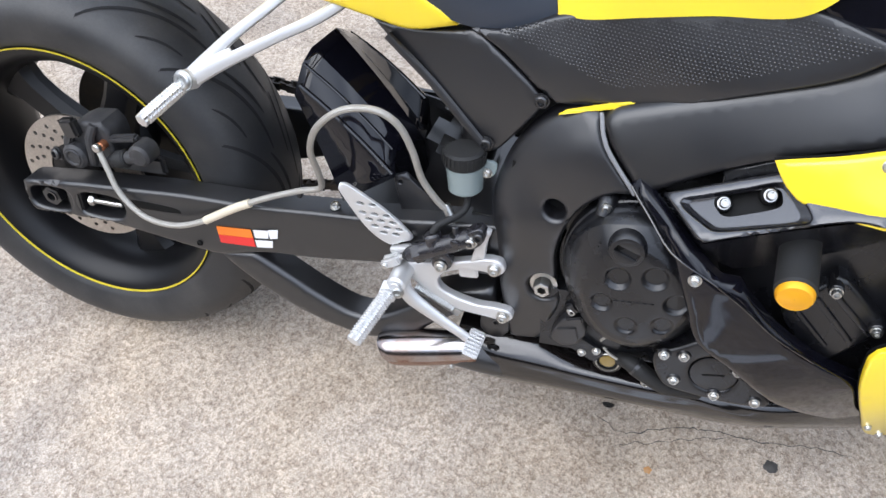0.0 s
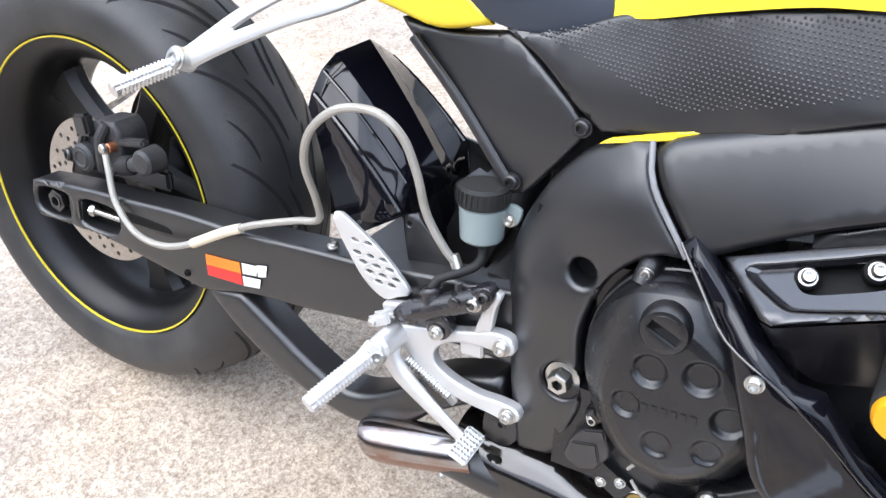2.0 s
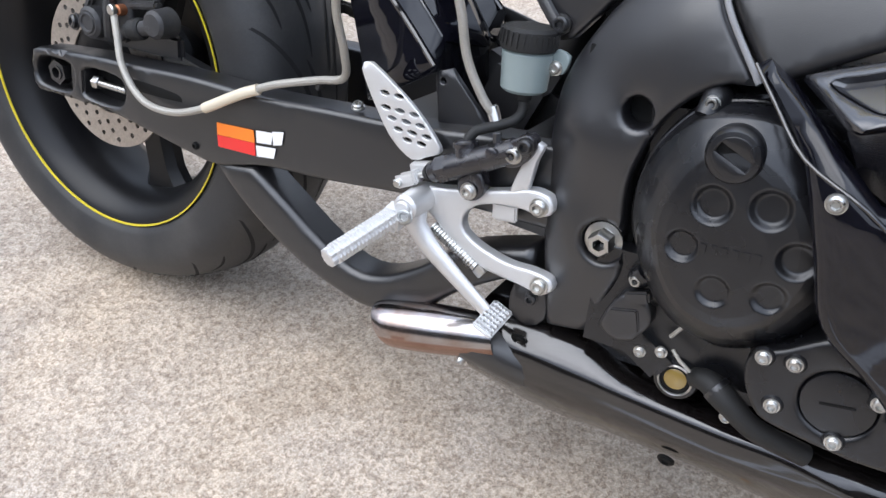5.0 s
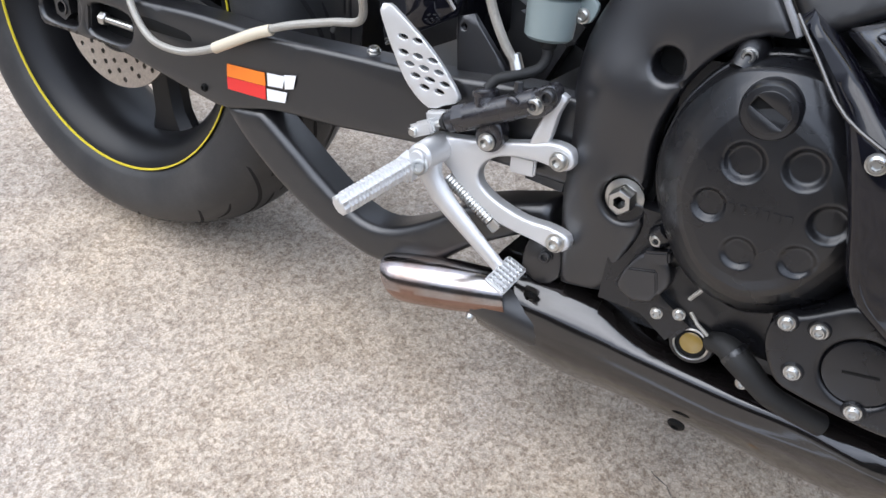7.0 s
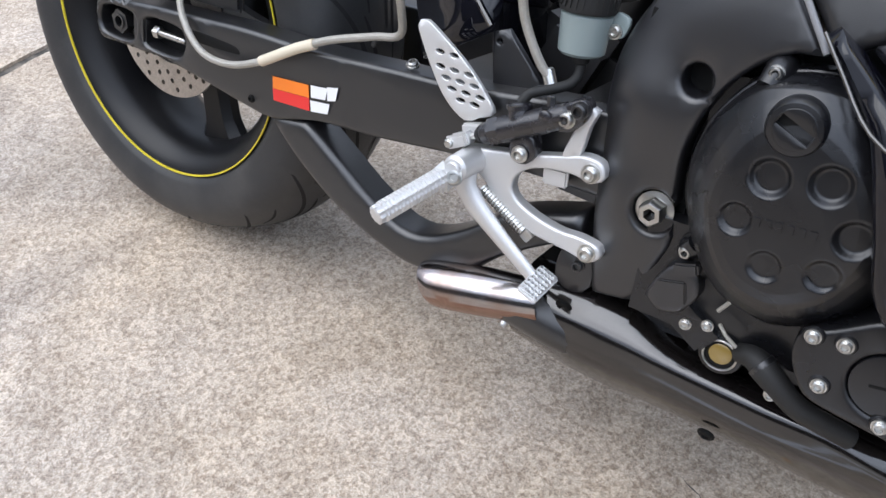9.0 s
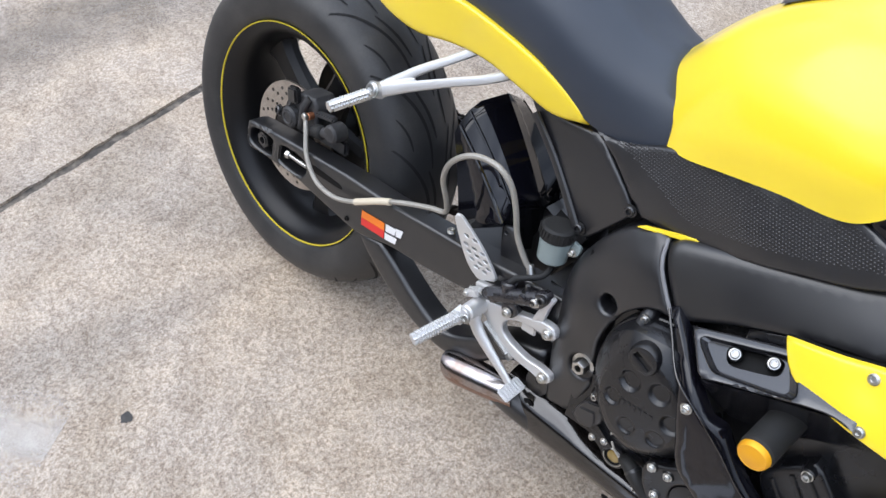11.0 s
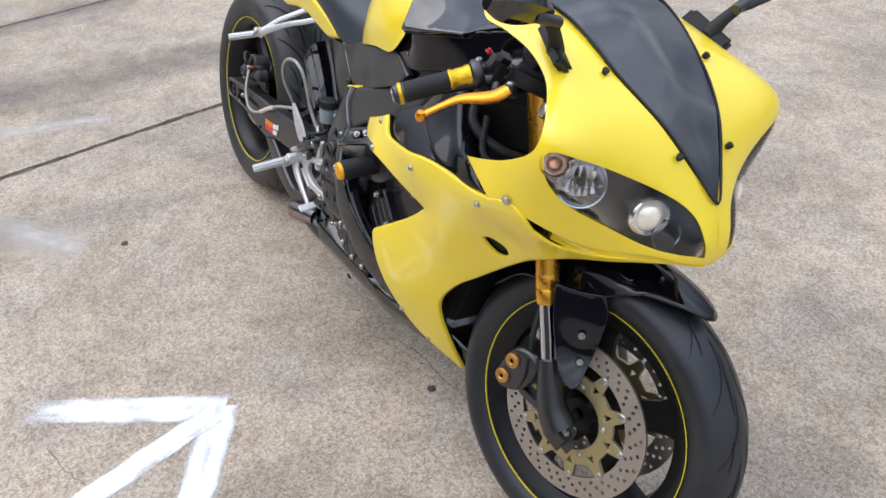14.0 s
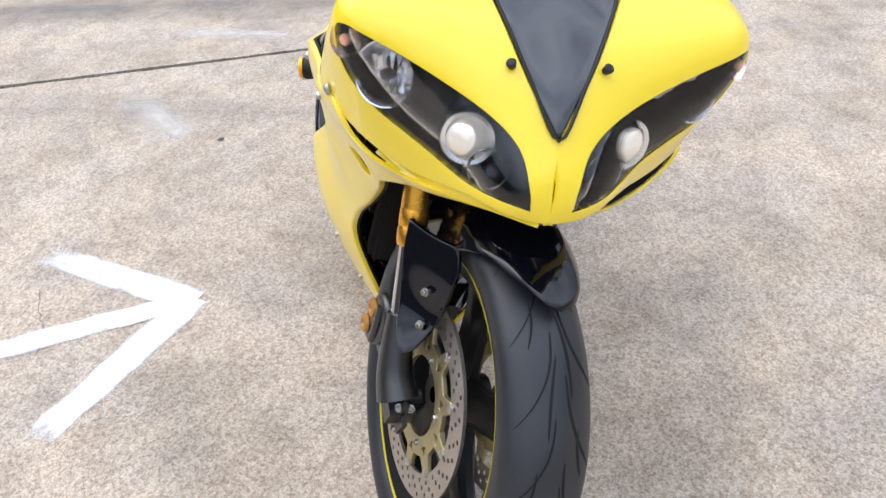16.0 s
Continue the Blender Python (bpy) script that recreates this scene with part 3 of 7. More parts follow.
def stroke(name, a, c, w0, w1, z, parent, mat=None, soft=2.6):
    """A hand-brushed stripe that thins out towards its edges and its open end."""
    a, c = Vector(a), Vector(c)
    L = (c - a).length
    d = (c - a) / L
    side = Vector((-d.y, d.x))
    n, m = max(8, int(L / 0.008)), 8
    v, fade = [], []
    for i in range(n + 1):
        t = i / n
        p, w = a + d * L * t, w0 + (w1 - w0) * t
        for k in range(m + 1):
            u = 2 * k / m - 1
            q = p + side * u * (w * 0.62 + 0.006 * noise.noise(Vector((p.x * 14, p.y * 14, u))))
            v.append((q.x, q.y, z))
            streak = 0.5 + 0.5 * noise.noise(Vector((u * 9.0, t * L * 7, z * 900)))
            fade.append((0.8 + 0.35 * noise.noise(Vector((u * 8.0, t * L * 2.5, z * 700)))) * min(1.0, (1 - abs(u)) * soft) * min(1.0, t * L / (0.03 + 0.16 * streak) + 0.05))
    b = Bm().add(v, [(i * (m + 1) + k, i * (m + 1) + k + 1, (i + 1) * (m + 1) + k + 1, (i + 1) * (m + 1) + k) for i in range(n) for k in range(m)])
    ob = put(name, b, mat or PAINT, parent, smooth=False)
    layer = ob.data.attributes.new("thickness", "FLOAT", "POINT")
    layer.data.foreach_set("value", fade)
    return ob


arrow = tagged(new("painted_arrow"), "hand painted white arrow worn on the concrete", "road marking")
for name, a, c, w0, w1, z in (("stroke", (0.655, -0.893), (0.915, -0.478), 0.070, 0.076, 0.0016), ("stroke", (1.322, -0.738), (0.905, -0.480), 0.066, 0.082, 0.0024), ("stroke", (1.21, -1.55), (0.917, -0.508), 0.068, 0.060, 0.0032)):
    stroke(name, a, c, w0, w1, z, arrow)
DAMP = worn_paint("dark_weathering", (0.17, 0.155, 0.14), 0.75, 1.7, 0.42)
PALE = worn_paint("pale_scuff", (0.66, 0.63, 0.59), 1.0, 1.75, 0.55)
wear = tagged(new("paving_stain"), "dark weathering streaks and pale scuffs on the concrete", "stain")
for name, a, c, w0, w1, z, mat in (("dark_streak", (-2.05, -0.9), (-2.45, 1.2), 0.20, 0.26, 0.0007, DAMP), ("dark_streak", (-1.40, -1.9), (-1.05, 1.6), 0.40, 0.36, 0.0005, DAMP), ("pale_scuff", (-0.95, -0.85), (-0.80, -0.35), 0.22, 0.16, 0.0008, PALE), ("pale_scuff", (-0.35, -0.9), (0.05, -0.65), 0.18, 0.24, 0.0009, PALE)):
    stroke(name, a, c, w0, w1, z, wear, mat, 1.0)
TAR = material("dark_blotch", (0.05, 0.047, 0.045), 0.8, wear=(0.12, 0.11, 0.1), wear_scale=60)


def blotch(x, y, r, mat, label, category, h=0.002):
    b = Bm()
    v = [(x, y, h)]
    n = 22
    for i in range(n):
        a = 2 * math.pi * i / n
        k = r * (1 + 0.35 * noise.noise(Vector((math.cos(a) * 2 + x * 9, math.sin(a) * 2, y * 9))))
        v.append((x + k * math.cos(a), y + k * math.sin(a), 0.0012))
    b.add(v, [(0, 1 + i, 1 + (i + 1) % n) for i in range(n)])
    tagged(put("oil_spot", b, mat, smooth=False), label, category, "spots on the paving")


blotch(1.134, -0.033, 0.011, TAR, "dark tar blob on the concrete paving", "stain", 0.007)
blotch(0.088, -0.514, 0.012, TAR, "small dark spot on the concrete paving", "stain")


def crack(pts, w):
    """A hairline crack: a jagged dark line let into the paving."""
    p = spline(pts, False, (), 0.006)
    v = []
    for i, q in enumerate(p):
        d = p[min(i + 1, len(p) - 1)] - p[max(i - 1, 0)]
        d = d / (np.linalg.norm(d) + 1e-9)
        s2 = np.array([-d[1], d[0]])
        off = 0.006 * noise.noise(Vector((q[0] * 45, q[1] * 45, 1.0))) + 0.003 * noise.noise(Vector((q[0] * 160, q[1] * 160, 5.0)))
        ww = w * (0.35 + 0.8 * abs(noise.noise(Vector((q[0] * 60, q[1] * 60, 9.0))))) * min(1, i / 4 + 0.2, (len(p) - 1 - i) / 4 + 0.2)
        for k in (-1, 1):
            r = q + s2 * (off + k * ww)
            v.append((r[0], r[1], 0.0008))
    put("crack", Bm().add(v, [(2 * i, 2 * i + 1, 2 * i + 3, 2 * i + 2) for i in range(len(p) - 1)]), TAR, ground, smooth=False)

crack([(0.846, -0.012), (0.90, -0.035), (0.985, -0.004), (1.057, 0.005), (1.12, 0.006), (1.195, 0.018), (1.26, 0.017)], 0.0014)
crack([(0.888, -0.064), (0.971, -0.033), (1.075, 0.003)], 0.001)
crack([(1.267, -0.640), (1.264, -0.578), (1.269, -0.52)], 0.001)
crack([(1.057, -0.800), (0.976, -0.809), (0.893, -0.841), (0.79, -0.87)], 0.0012)
RUST = material("rust_spot", (0.42, 0.2, 0.06), 0.85, wear=(0.38, 0.3, 0.2), wear_scale=120)
blotch(0.947, -0.091, 0.006, RUST, "small rusty orange spot on the concrete paving", "stain")

# ---- the motorcycle: frame of its own, x to the front, y to its left, z up; it leans on its left side ----
LEAN_DEG = 13.7
bike = tagged(new("motorcycle"), "yellow and gloss black sport motorcycle leaning over on concrete paving", "motorcycle")
bike.matrix_world = pose(0, 0, 0, -LEAN_DEG, 0, 0)
RAKE = radians(22.5)
HEAD = Vector((1.345, 0.0, 0.80))
STEER = Matrix.Translation(HEAD) @ Matrix.Rotation(radians(11.8), 4, Vector((-math.sin(RAKE), 0, math.cos(RAKE)))) @ Matrix.Translation(-HEAD)
REAR, FRONT = Vector((0, 0, 0.325)), Vector((1.573, 0, 0.288))


def steered(b):
    b.v = [tuple(STEER @ Vector(p)) for p in b.v]
    return b


def shifted(b, d):
    b.v = [tuple(Vector(p) + Vector(d)) for p in b.v]
    return b


def same(b):
    return b


def mirrored(b):
    b.v = [(x, -y, z) for x, y, z in b.v]
    b.f = [f[::-1] for f in b.f]
    return b


def tyre_profile(half):
    """Both flanks from the flank of one side: (radius, across) from bead to crown."""
    p = spline(half, False, (), 0.006)
    return [(r, y) for r, y in p] + [(r, -y) for r, y in p[-2::-1]]


def crown(half, y):
    p = spline(half, False, (), 0.004)
    return float(np.interp(-abs(y), p[:, 1], p[:, 0])) if abs(y) < abs(p[:, 1]).max() * 0.98 else float(p[0, 0])


def groove(b, centre, half, a0, a1, y0, y1, width, bow=0.0, n=14):
    """A tread groove: a tapered dark strip that follows the crown from angle a0 to a1."""
    v, f = [], []
    cut = spline([q for q in half if q[0] > 0.255 * half[-1][0] / 0.325], False, (), 0.003)
    for i in range(n + 1):
        s = i / n
        a, y = a0 + (a1 - a0) * s, y0 + (y1 - y0) * s + bow * math.sin(math.pi * s)
        w = width * (0.25 + 0.75 * math.sin(math.pi * min(1, max(0, s))) ** 0.5)
        for k in (-1, 1):
            yy = y + k * w * abs(math.cos(math.atan2(y1 - y0, (a1 - a0) * 0.3)))
            aa = a + k * w / 0.3 * abs(math.sin(math.atan2(y1 - y0, (a1 - a0) * 0.3)))
            r = float(np.interp(-abs(yy), cut[:, 1], cut[:, 0])) + 0.0007
            v.append((centre.x + r * math.cos(aa), centre.y + yy, centre.z + r * math.sin(aa)))
    for i in range(n):
        f.append((2 * i, 2 * i + 1, 2 * i + 3, 2 * i + 2))
    b.add(v, f)


def wheel(name, centre, half, hw, place, spoke, hub_r, rubber, label):
    c = centre
    prof = [(0.216, -hw + 0.001), (0.2245, -hw - 0.002), (0.2245, -hw + 0.004), (0.214, -hw + 0.010), (0.200, -hw + 0.022), (0.194, -hw * 0.35), (0.194, hw * 0.35), (0.200, hw - 0.022), (0.214, hw - 0.010), (0.2245, hw - 0.004), (0.2245, hw + 0.002), (0.216, hw - 0.001),
            (0.204, hw - 0.008), (0.188, hw * 0.6), (0.183, 0.0), (0.188, -hw * 0.6), (0.204, -hw + 0.008)]
    rim = put(name, place(lathe(prof, 96, (0, 1, 0), c, closed=True)), RIMB, bike, label)
    put("tyre", place(lathe(tyre_profile(half), 128, (0, 1, 0), c)), rubber, rim, "black sport tyre with curved tread grooves", angle=50)
    for s in (-1, 1):
        put("rim_tape", place(lathe([(0.2213, s * (hw + 0.0002)), (0.2218, s * (hw + 0.0030)), (0.2238, s * (hw + 0.0036)), (0.2242, s * (hw + 0.001))], 96, (0, 1, 0), c)), YTAPE, rim, "thin yellow rim stripe")
    put("hub", place(lathe([(0.012, -hw * 0.9), (hub_r * 0.7, -hw * 0.9), (hub_r * 0.75, -hw * 0.55), (hub_r, -hw * 0.45), (hub_r, hw * 0.45), (hub_r * 0.75, hw * 0.55), (hub_r * 0.7, hw * 0.9), (0.012, hw * 0.9)], 40, (0, 1, 0), c)), RIMB, rim)
    for i in range(5):
        a = spoke + i * 2 * math.pi / 5
        d, t = Vector((math.cos(a), 0, math.sin(a))), Vector((-math.sin(a), 0, math.cos(a)))
        b = Bm()
        rows = [(hub_r * 0.8, 0.036, 0.022), (0.08, 0.031, 0.020), (0.12, 0.028, 0.018), (0.155, 0.030, 0.018), (0.178, 0.040, 0.018), (0.192, 0.058, 0.020)]
        v, f = [], []
        for r, w, h in rows:
            for u, y in ((-1, -0.4), (-0.6, -1), (0.6, -1), (1, -0.4), (1, 0.4), (0.6, 1), (-0.6, 1), (-1, 0.4)):
                v.append(c + d * r + t * (w * u) + Vector((0, h * y * (hw / 0.08) ** 0.5, 0)))
        for k in range(len(rows) - 1):
            f += [(k * 8 + j, k * 8 + (j + 1) % 8, k * 8 + 8 + (j + 1) % 8, k * 8 + 8 + j) for j in range(8)]
        put("spoke", place(b.add(v, f)), RIMB, rim)
    return rim


def disc(name, centre, y, r0, r1, thick, place, parent, holes=2, count=30, label=""):
    """A drilled brake disc."""
    cx, cz = centre.x, centre.z
    inner = [circle(cx, cz, r0, 48)]
    for j in range(count):
        for k in range(holes):
            a = 2 * math.pi * (j + 0.33 * k) / count
            r = r0 + (r1 - r0) * (0.22 + 0.56 * (k + 0.3 * (j % 2)) / max(1, holes - 0.7))
            inner.append(circle(cx + r * math.cos(a), cz + r * math.sin(a), 0.0037, 8))
    b = plate(circle(cx, cz, r1, 72), inner, y, thick, 0.0, 0.03)
    return put(name, place(b), DISC, parent, label)


HALF_R = [(0.223, -0.081), (0.232, -0.0885), (0.252, -0.0935), (0.274, -0.0940), (0.293, -0.085), (0.3085, -0.065), (0.3190, -0.036), (0.3235, -0.012), (0.324, 0.0)]
HALF_F = [(0.223, -0.0455), (0.231, -0.053), (0.246, -0.060), (0.260, -0.0615), (0.275, -0.055), (0.2875, -0.039), (0.2945, -0.0195), (0.2975, -0.0065), (0.298, 0.0)]
rear_wheel = wheel("rear_wheel", REAR, HALF_R, 0.083, same, radians(68), 0.058, DUSTY, "black rear wheel with a yellow rim stripe")
front_wheel = wheel("front_wheel", FRONT, HALF_F, 0.0465, steered, radians(30), 0.045, TYRE, "black front wheel with a yellow rim stripe")

# tread grooves
b = Bm()
for i in range(14):
    a = 2 * math.pi * i / 14
    for s in (-1, 1):
        k = a + (0.22 if s > 0 else 0)
        groove(b, REAR, HALF_R, k, k - 0.62, s * 0.091, s * 0.022, 0.0030, s * -0.024, 22)
        groove(b, REAR, HALF_R, k - 0.18, k - 0.46, s * 0.030, s * 0.008, 0.0030, s * -0.004)
        groove(b, REAR, HALF_R, k - 0.30, k - 0.50, s * 0.074, s * 0.056, 0.0020, s * -0.004)
tagged(put("tread_groove", b, GROOVE, rear_wheel, smooth=False), kind="stuff")
b = Bm()
for i in range(18):
    a = 2 * math.pi * i / 18
    for s in (-1, 1):
        k = a + (0.17 if s > 0 else 0)
        groove(b, FRONT, HALF_F, k, k - 0.40, s * 0.008, s * 0.054, 0.0017, s * -0.013, 20)
        if i % 2:
            groove(b, FRONT, HALF_F, k - 0.10, k - 0.44, s * 0.004, s * 0.016, 0.0017, s * 0.003)
        else:
            groove(b, FRONT, HALF_F, k - 0.22, k - 0.42, s * 0.026, s * 0.036, 0.0015, s * -0.003)
tagged(put("tread_groove", steered(b), GROOVE, front_wheel, smooth=False), kind="stuff")

# rear brake
disc("brake_disc", REAR, -0.072, 0.062, 0.110, 0.005, same, rear_wheel, 3, 20, "drilled steel rear brake disc")
put("disc_carrier", plate(circle(0, 0.325, 0.064, 40), [circle(0, 0.325, 0.03, 24)], -0.070, 0.006), RIMB, rear_wheel)

# front brakes: two discs on pale gold carriers
for s in (-1, 1):
    y = -0.062 if s < 0 else 0.057
    disc("brake_disc", FRONT, y, 0.114, 0.155, 0.005, steered, front_wheel, 3, 30, "drilled steel front brake disc")
    # ten arms reach out to the disc's buttons, with open bays between them
    outer = []
    for i in range(180):
        a = 2 * math.pi * i / 180
        off = abs((math.degrees(a) + 18) % 36 - 18)
        k = min(1.0, max(0.0, (off - 5.2) / 5.6))
        r = 0.1165 - 0.0275 * (1 - (1 - k) ** 2.2) ** 0.6
        outer.append((FRONT.x + r * math.cos(a), FRONT.z + r * math.sin(a)))
    holes = [circle(FRONT.x, FRONT.z, 0.060, 40)]
    cc = Vector((FRONT.x, FRONT.z))
    for i in range(10):
        a = 2 * math.pi * i / 10
        d, t = Vector((math.cos(a), math.sin(a))), Vector((-math.sin(a), math.cos(a)))
        holes.append([tuple(cc + d * r + t * w) for r, w in (((0.076, 0.0065), (0.076, -0.0065), (0.090, 0.0)) if i % 2 else ((0.088, 0.0065), (0.088, -0.0065), (0.074, 0.0)))])
    put("disc_carrier", steered(plate(outer, holes, y - 0.0015, 0.006, 0.001, 0.03)), CARRIER, front_wheel, "pale gold disc carrier with triangular cutouts")
    for i in range(5):
        a = 2 * math.pi * (i + 0.25) / 5
        put("carrier_bolt", steered(bolt((FRONT.x + 0.070 * math.cos(a), y - 0.002 if s < 0 else y + 0.006, FRONT.z + 0.070 * math.sin(a)), (0, s, 0), 0.0045, 0.004)), STEEL, front_wheel)
    for i in range(10):
        a = 2 * math.pi * i / 10
        x, z = FRONT.x + 0.113 * math.cos(a), FRONT.z + 0.113 * math.sin(a)
        lathe([(0.001, -0.006), (0.0045, -0.006), (0.0068, -0.0045), (0.0068, 0.006), (0.001, 0.006)], 14, (0, 1, 0), (x, y + 0.002, z), b := Bm())
        put("disc_button", steered(b), STEEL, front_wheel)

# ---- swingarm, chain, rear brake ----
top = [(-0.062, 0.346), (-0.050, 0.352), (0.05, 0.367), (0.15, 0.378), (0.224, 0.386), (0.326, 0.392), (0.434, 0.405), (0.518, 0.415), (0.60, 0.43), (0.70, 0.445)]
low = [(0.70, 0.36), (0.60, 0.352), (0.514, 0.338), (0.426, 0.322), (0.34, 0.310), (0.27, 0.289), (0.223, 0.290), (0.15, 0.297), (0.077, 0.302), (-0.050, 0.295), (-0.062, 0.300)]
slot_a = spline([(-0.048, 0.308), (0.012, 0.311), (0.016, 0.345), (-0.046, 0.340)], True, (), 0.004)
slot_b = spline([(0.040, 0.313), (0.105, 0.316), (0.108, 0.350), (0.042, 0.347)], True, (), 0.004)
slot_c = spline([(0.125, 0.345), (0.215, 0.352), (0.205, 0.360), (0.13, 0.358)], True, (), 0.004)
arm_line = spline(top + low, True, (0, 9, 10, 20), 0.012)
swingarm = put("swingarm", plate(arm_line, [slot_a, slot_b], -0.140, 0.034, 0.006, 0.02), FRAMEB, bike, "black extended swingarm with a braced underside")
put("swingarm_side", shifted(plate(arm_line, [slot_a, slot_b], -0.140, 0.034, 0.006, 0.03), (0, 0.274, 0)), FRAMEB, swingarm)
# near-black plate: the depth of the slots is shaded by its colour
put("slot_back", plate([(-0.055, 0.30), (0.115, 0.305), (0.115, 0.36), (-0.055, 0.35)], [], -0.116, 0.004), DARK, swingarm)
put("seam", plate(slot_c, [], -0.1402, 0.002, 0.0005, 0.02), DARK, swingarm)
b = Bm()
lathe([(0.009, 0.0), (0.015, 0.0), (0.0165, 0.003), (0.0165, 0.016), (0.009, 0.016)], 6, (0, -1, 0), (-0.018, -0.118, 0.326), b)
lathe([(0.007, 0.0), (0.007, 0.018), (0.010, 0.018), (0.010, 0.0)], 24, (0, -1, 0), (-0.018, -0.118, 0.326), b)
put("axle_nut", b, FRAMEB, swingarm)
b = rod((0.05, -0.127, 0.330), (0.105, -0.127, 0.333), 0.0045)
rod((0.046, -0.127, 0.330), (0.056, -0.127, 0.330), 0.0085, seg=6, b=b)
put("chain_adjuster", b, STEEL, swingarm, "zinc chain adjuster bolt")
put("adjuster_block", block((0.027, -0.126, 0.328), (0.024, 0.026, 0.044), bevel=0.003), FRAMEB, swingarm)
brace = [(0.258, 0.292), (0.30, 0.256), (0.355, 0.222), (0.41, 0.199), (0.45, 0.189), (0.50, 0.184), (0.56, 0.205), (0.606, 0.250), (0.66, 0.29), (0.69, 0.30), (0.68, 0.335), (0.60, 0.300), (0.552, 0.259), (0.51, 0.232), (0.471, 0.226), (0.42, 0.246), (0.369, 0.275), (0.32, 0.303)]
put("swingarm_brace", plate(spline(brace, True, (0, 9, 10, 17), 0.012), [], -0.138, 0.034, 0.010, 0.012), FRAMEB, swingarm)
put("cross_member", block((0.50, 0, 0.372), (0.10, 0.22, 0.06), bevel=0.012), FRAMEB, swingarm)
put("pivot_block", block((0.66, 0, 0.39), (0.07, 0.26, 0.10), bevel=0.015), FRAMEB, swingarm)
put("arm_bolt", bolt((0.236, -0.1405, 0.304), (0, -1, 0), 0.004, 0.003), DARK, swingarm)
put("fixing_bolt", bolt((0.452, -0.125, 0.412), (0, -0.3, 1), 0.006, 0.005), STEEL, swingarm)

# sticker: two-colour flag and a white mark of plain shapes
decal = put("sticker", plate([(0.270, 0.3440), (0.325, 0.3510), (0.3275, 0.3365), (0.271, 0.3295)], [], -0.1415, 0.0008, 0, 0.03), DECAL_O, swingarm, "orange and red flag sticker with a white mark")
put("red_band", plate([(0.271, 0.3290), (0.3275, 0.3360), (0.3295, 0.3210), (0.273, 0.3150)], [], -0.1415, 0.0008, 0, 0.03), DECAL_R, decal)
b = Bm()
for x0, x1, z0, z1, skew in ((0.331, 0.352, 0.338, 0.3525, 0.004), (0.355, 0.367, 0.342, 0.358, 0.004), (0.332, 0.357, 0.3215, 0.3345, 0.005)):
    b.add([(x0, -0.1419, z0), (x1, -0.1419, z0 + skew), (x1 + 0.002, -0.1419, z1 + skew), (x0 - 0.002, -0.1419, z1)], [(0, 1, 2, 3)])
put("mark", b, DECAL_W, decal, "white plain mark")

caliper = put("brake_caliper", plate(spline([(0.012, 0.412), (0.026, 0.440), (0.055, 0.458), (0.088, 0.462), (0.100, 0.446), (0.102, 0.408), (0.086, 0.388), (0.052, 0.380), (0.020, 0.382)], True, (2, 3, 5), 0.005), [], -0.113, 0.040, 0.006, 0.006), CALIPERM, bike, "black rear brake caliper over the disc")
put("caliper_bridge", block((0.042, -0.118, 0.450), (0.026, 0.016, 0.030), (0, -12, 0), 0.004), FRAMEB, caliper)
put("caliper_rib", tube([(0.062, -0.113, 0.392), (0.070, -0.120, 0.412), (0.072, -0.120, 0.440), (0.078, -0.113, 0.458)], 0.007, 10), CALIPERM, caliper)
put("caliper_rib", block((0.030, -0.116, 0.420), (0.010, 0.010, 0.045), (0, 24, 0), 0.003), CALIPERM, caliper)
b = rod((0.040, -0.128, 0.404), (0.040, -0.100, 0.404), 0.0200, 0.0215, 28, 0.004)
lathe([(0.009, 0.0), (0.0105, 0.002), (0.0125, 0.002), (0.0135, 0.0)], 24, (0, -1, 0), (0.040, -0.128, 0.404), b)
put("piston_housing", b, CALIPERM, caliper)
put("slide_pin", rod((0.095, -0.118, 0.405), (0.150, -0.118, 0.424), 0.0085, 0.0105, 20, 0.003), CALIPERM, caliper)
put("pin_boot", rod((0.108, -0.119, 0.4095), (0.128, -0.119, 0.4165), 0.0130, 0.0135, 24, 0.003), RUBBER, caliper)
put("pin_lug", rod((0.152, -0.128, 0.427), (0.152, -0.095, 0.427), 0.0170, 0.0185, 24, 0.004), CALIPERM, caliper)
put("caliper_lug", block((0.120, -0.108, 0.442), (0.050, 0.014, 0.010), (0, -12, 0), 0.003), CALIPERM, caliper)
put("caliper_bolt", bolt((-0.002, -0.112, 0.394), (-0.3, -1, 0.1), 0.009, 0.007), FRAMEB, caliper)
put("caliper_bolt", bolt((0.086, -0.114, 0.396), (0, -1, 0), 0.0065, 0.006), FRAMEB, caliper)
b = rod((0.089, -0.108, 0.430), (0.089, -0.125, 0.430), 0.0070, 0.0070, 14)
put("banjo_fitting", b, COPPER, caliper, "copper coloured banjo fitting")
put("banjo_cap", rod((0.088, -0.125, 0.431), (0.087, -0.133, 0.431), 0.0068), STEEL, caliper)
put("caliper_bracket", block((0.11, -0.098, 0.395), (0.13, 0.012, 0.030), (0, -4, 0), 0.005), FRAMEB, caliper)

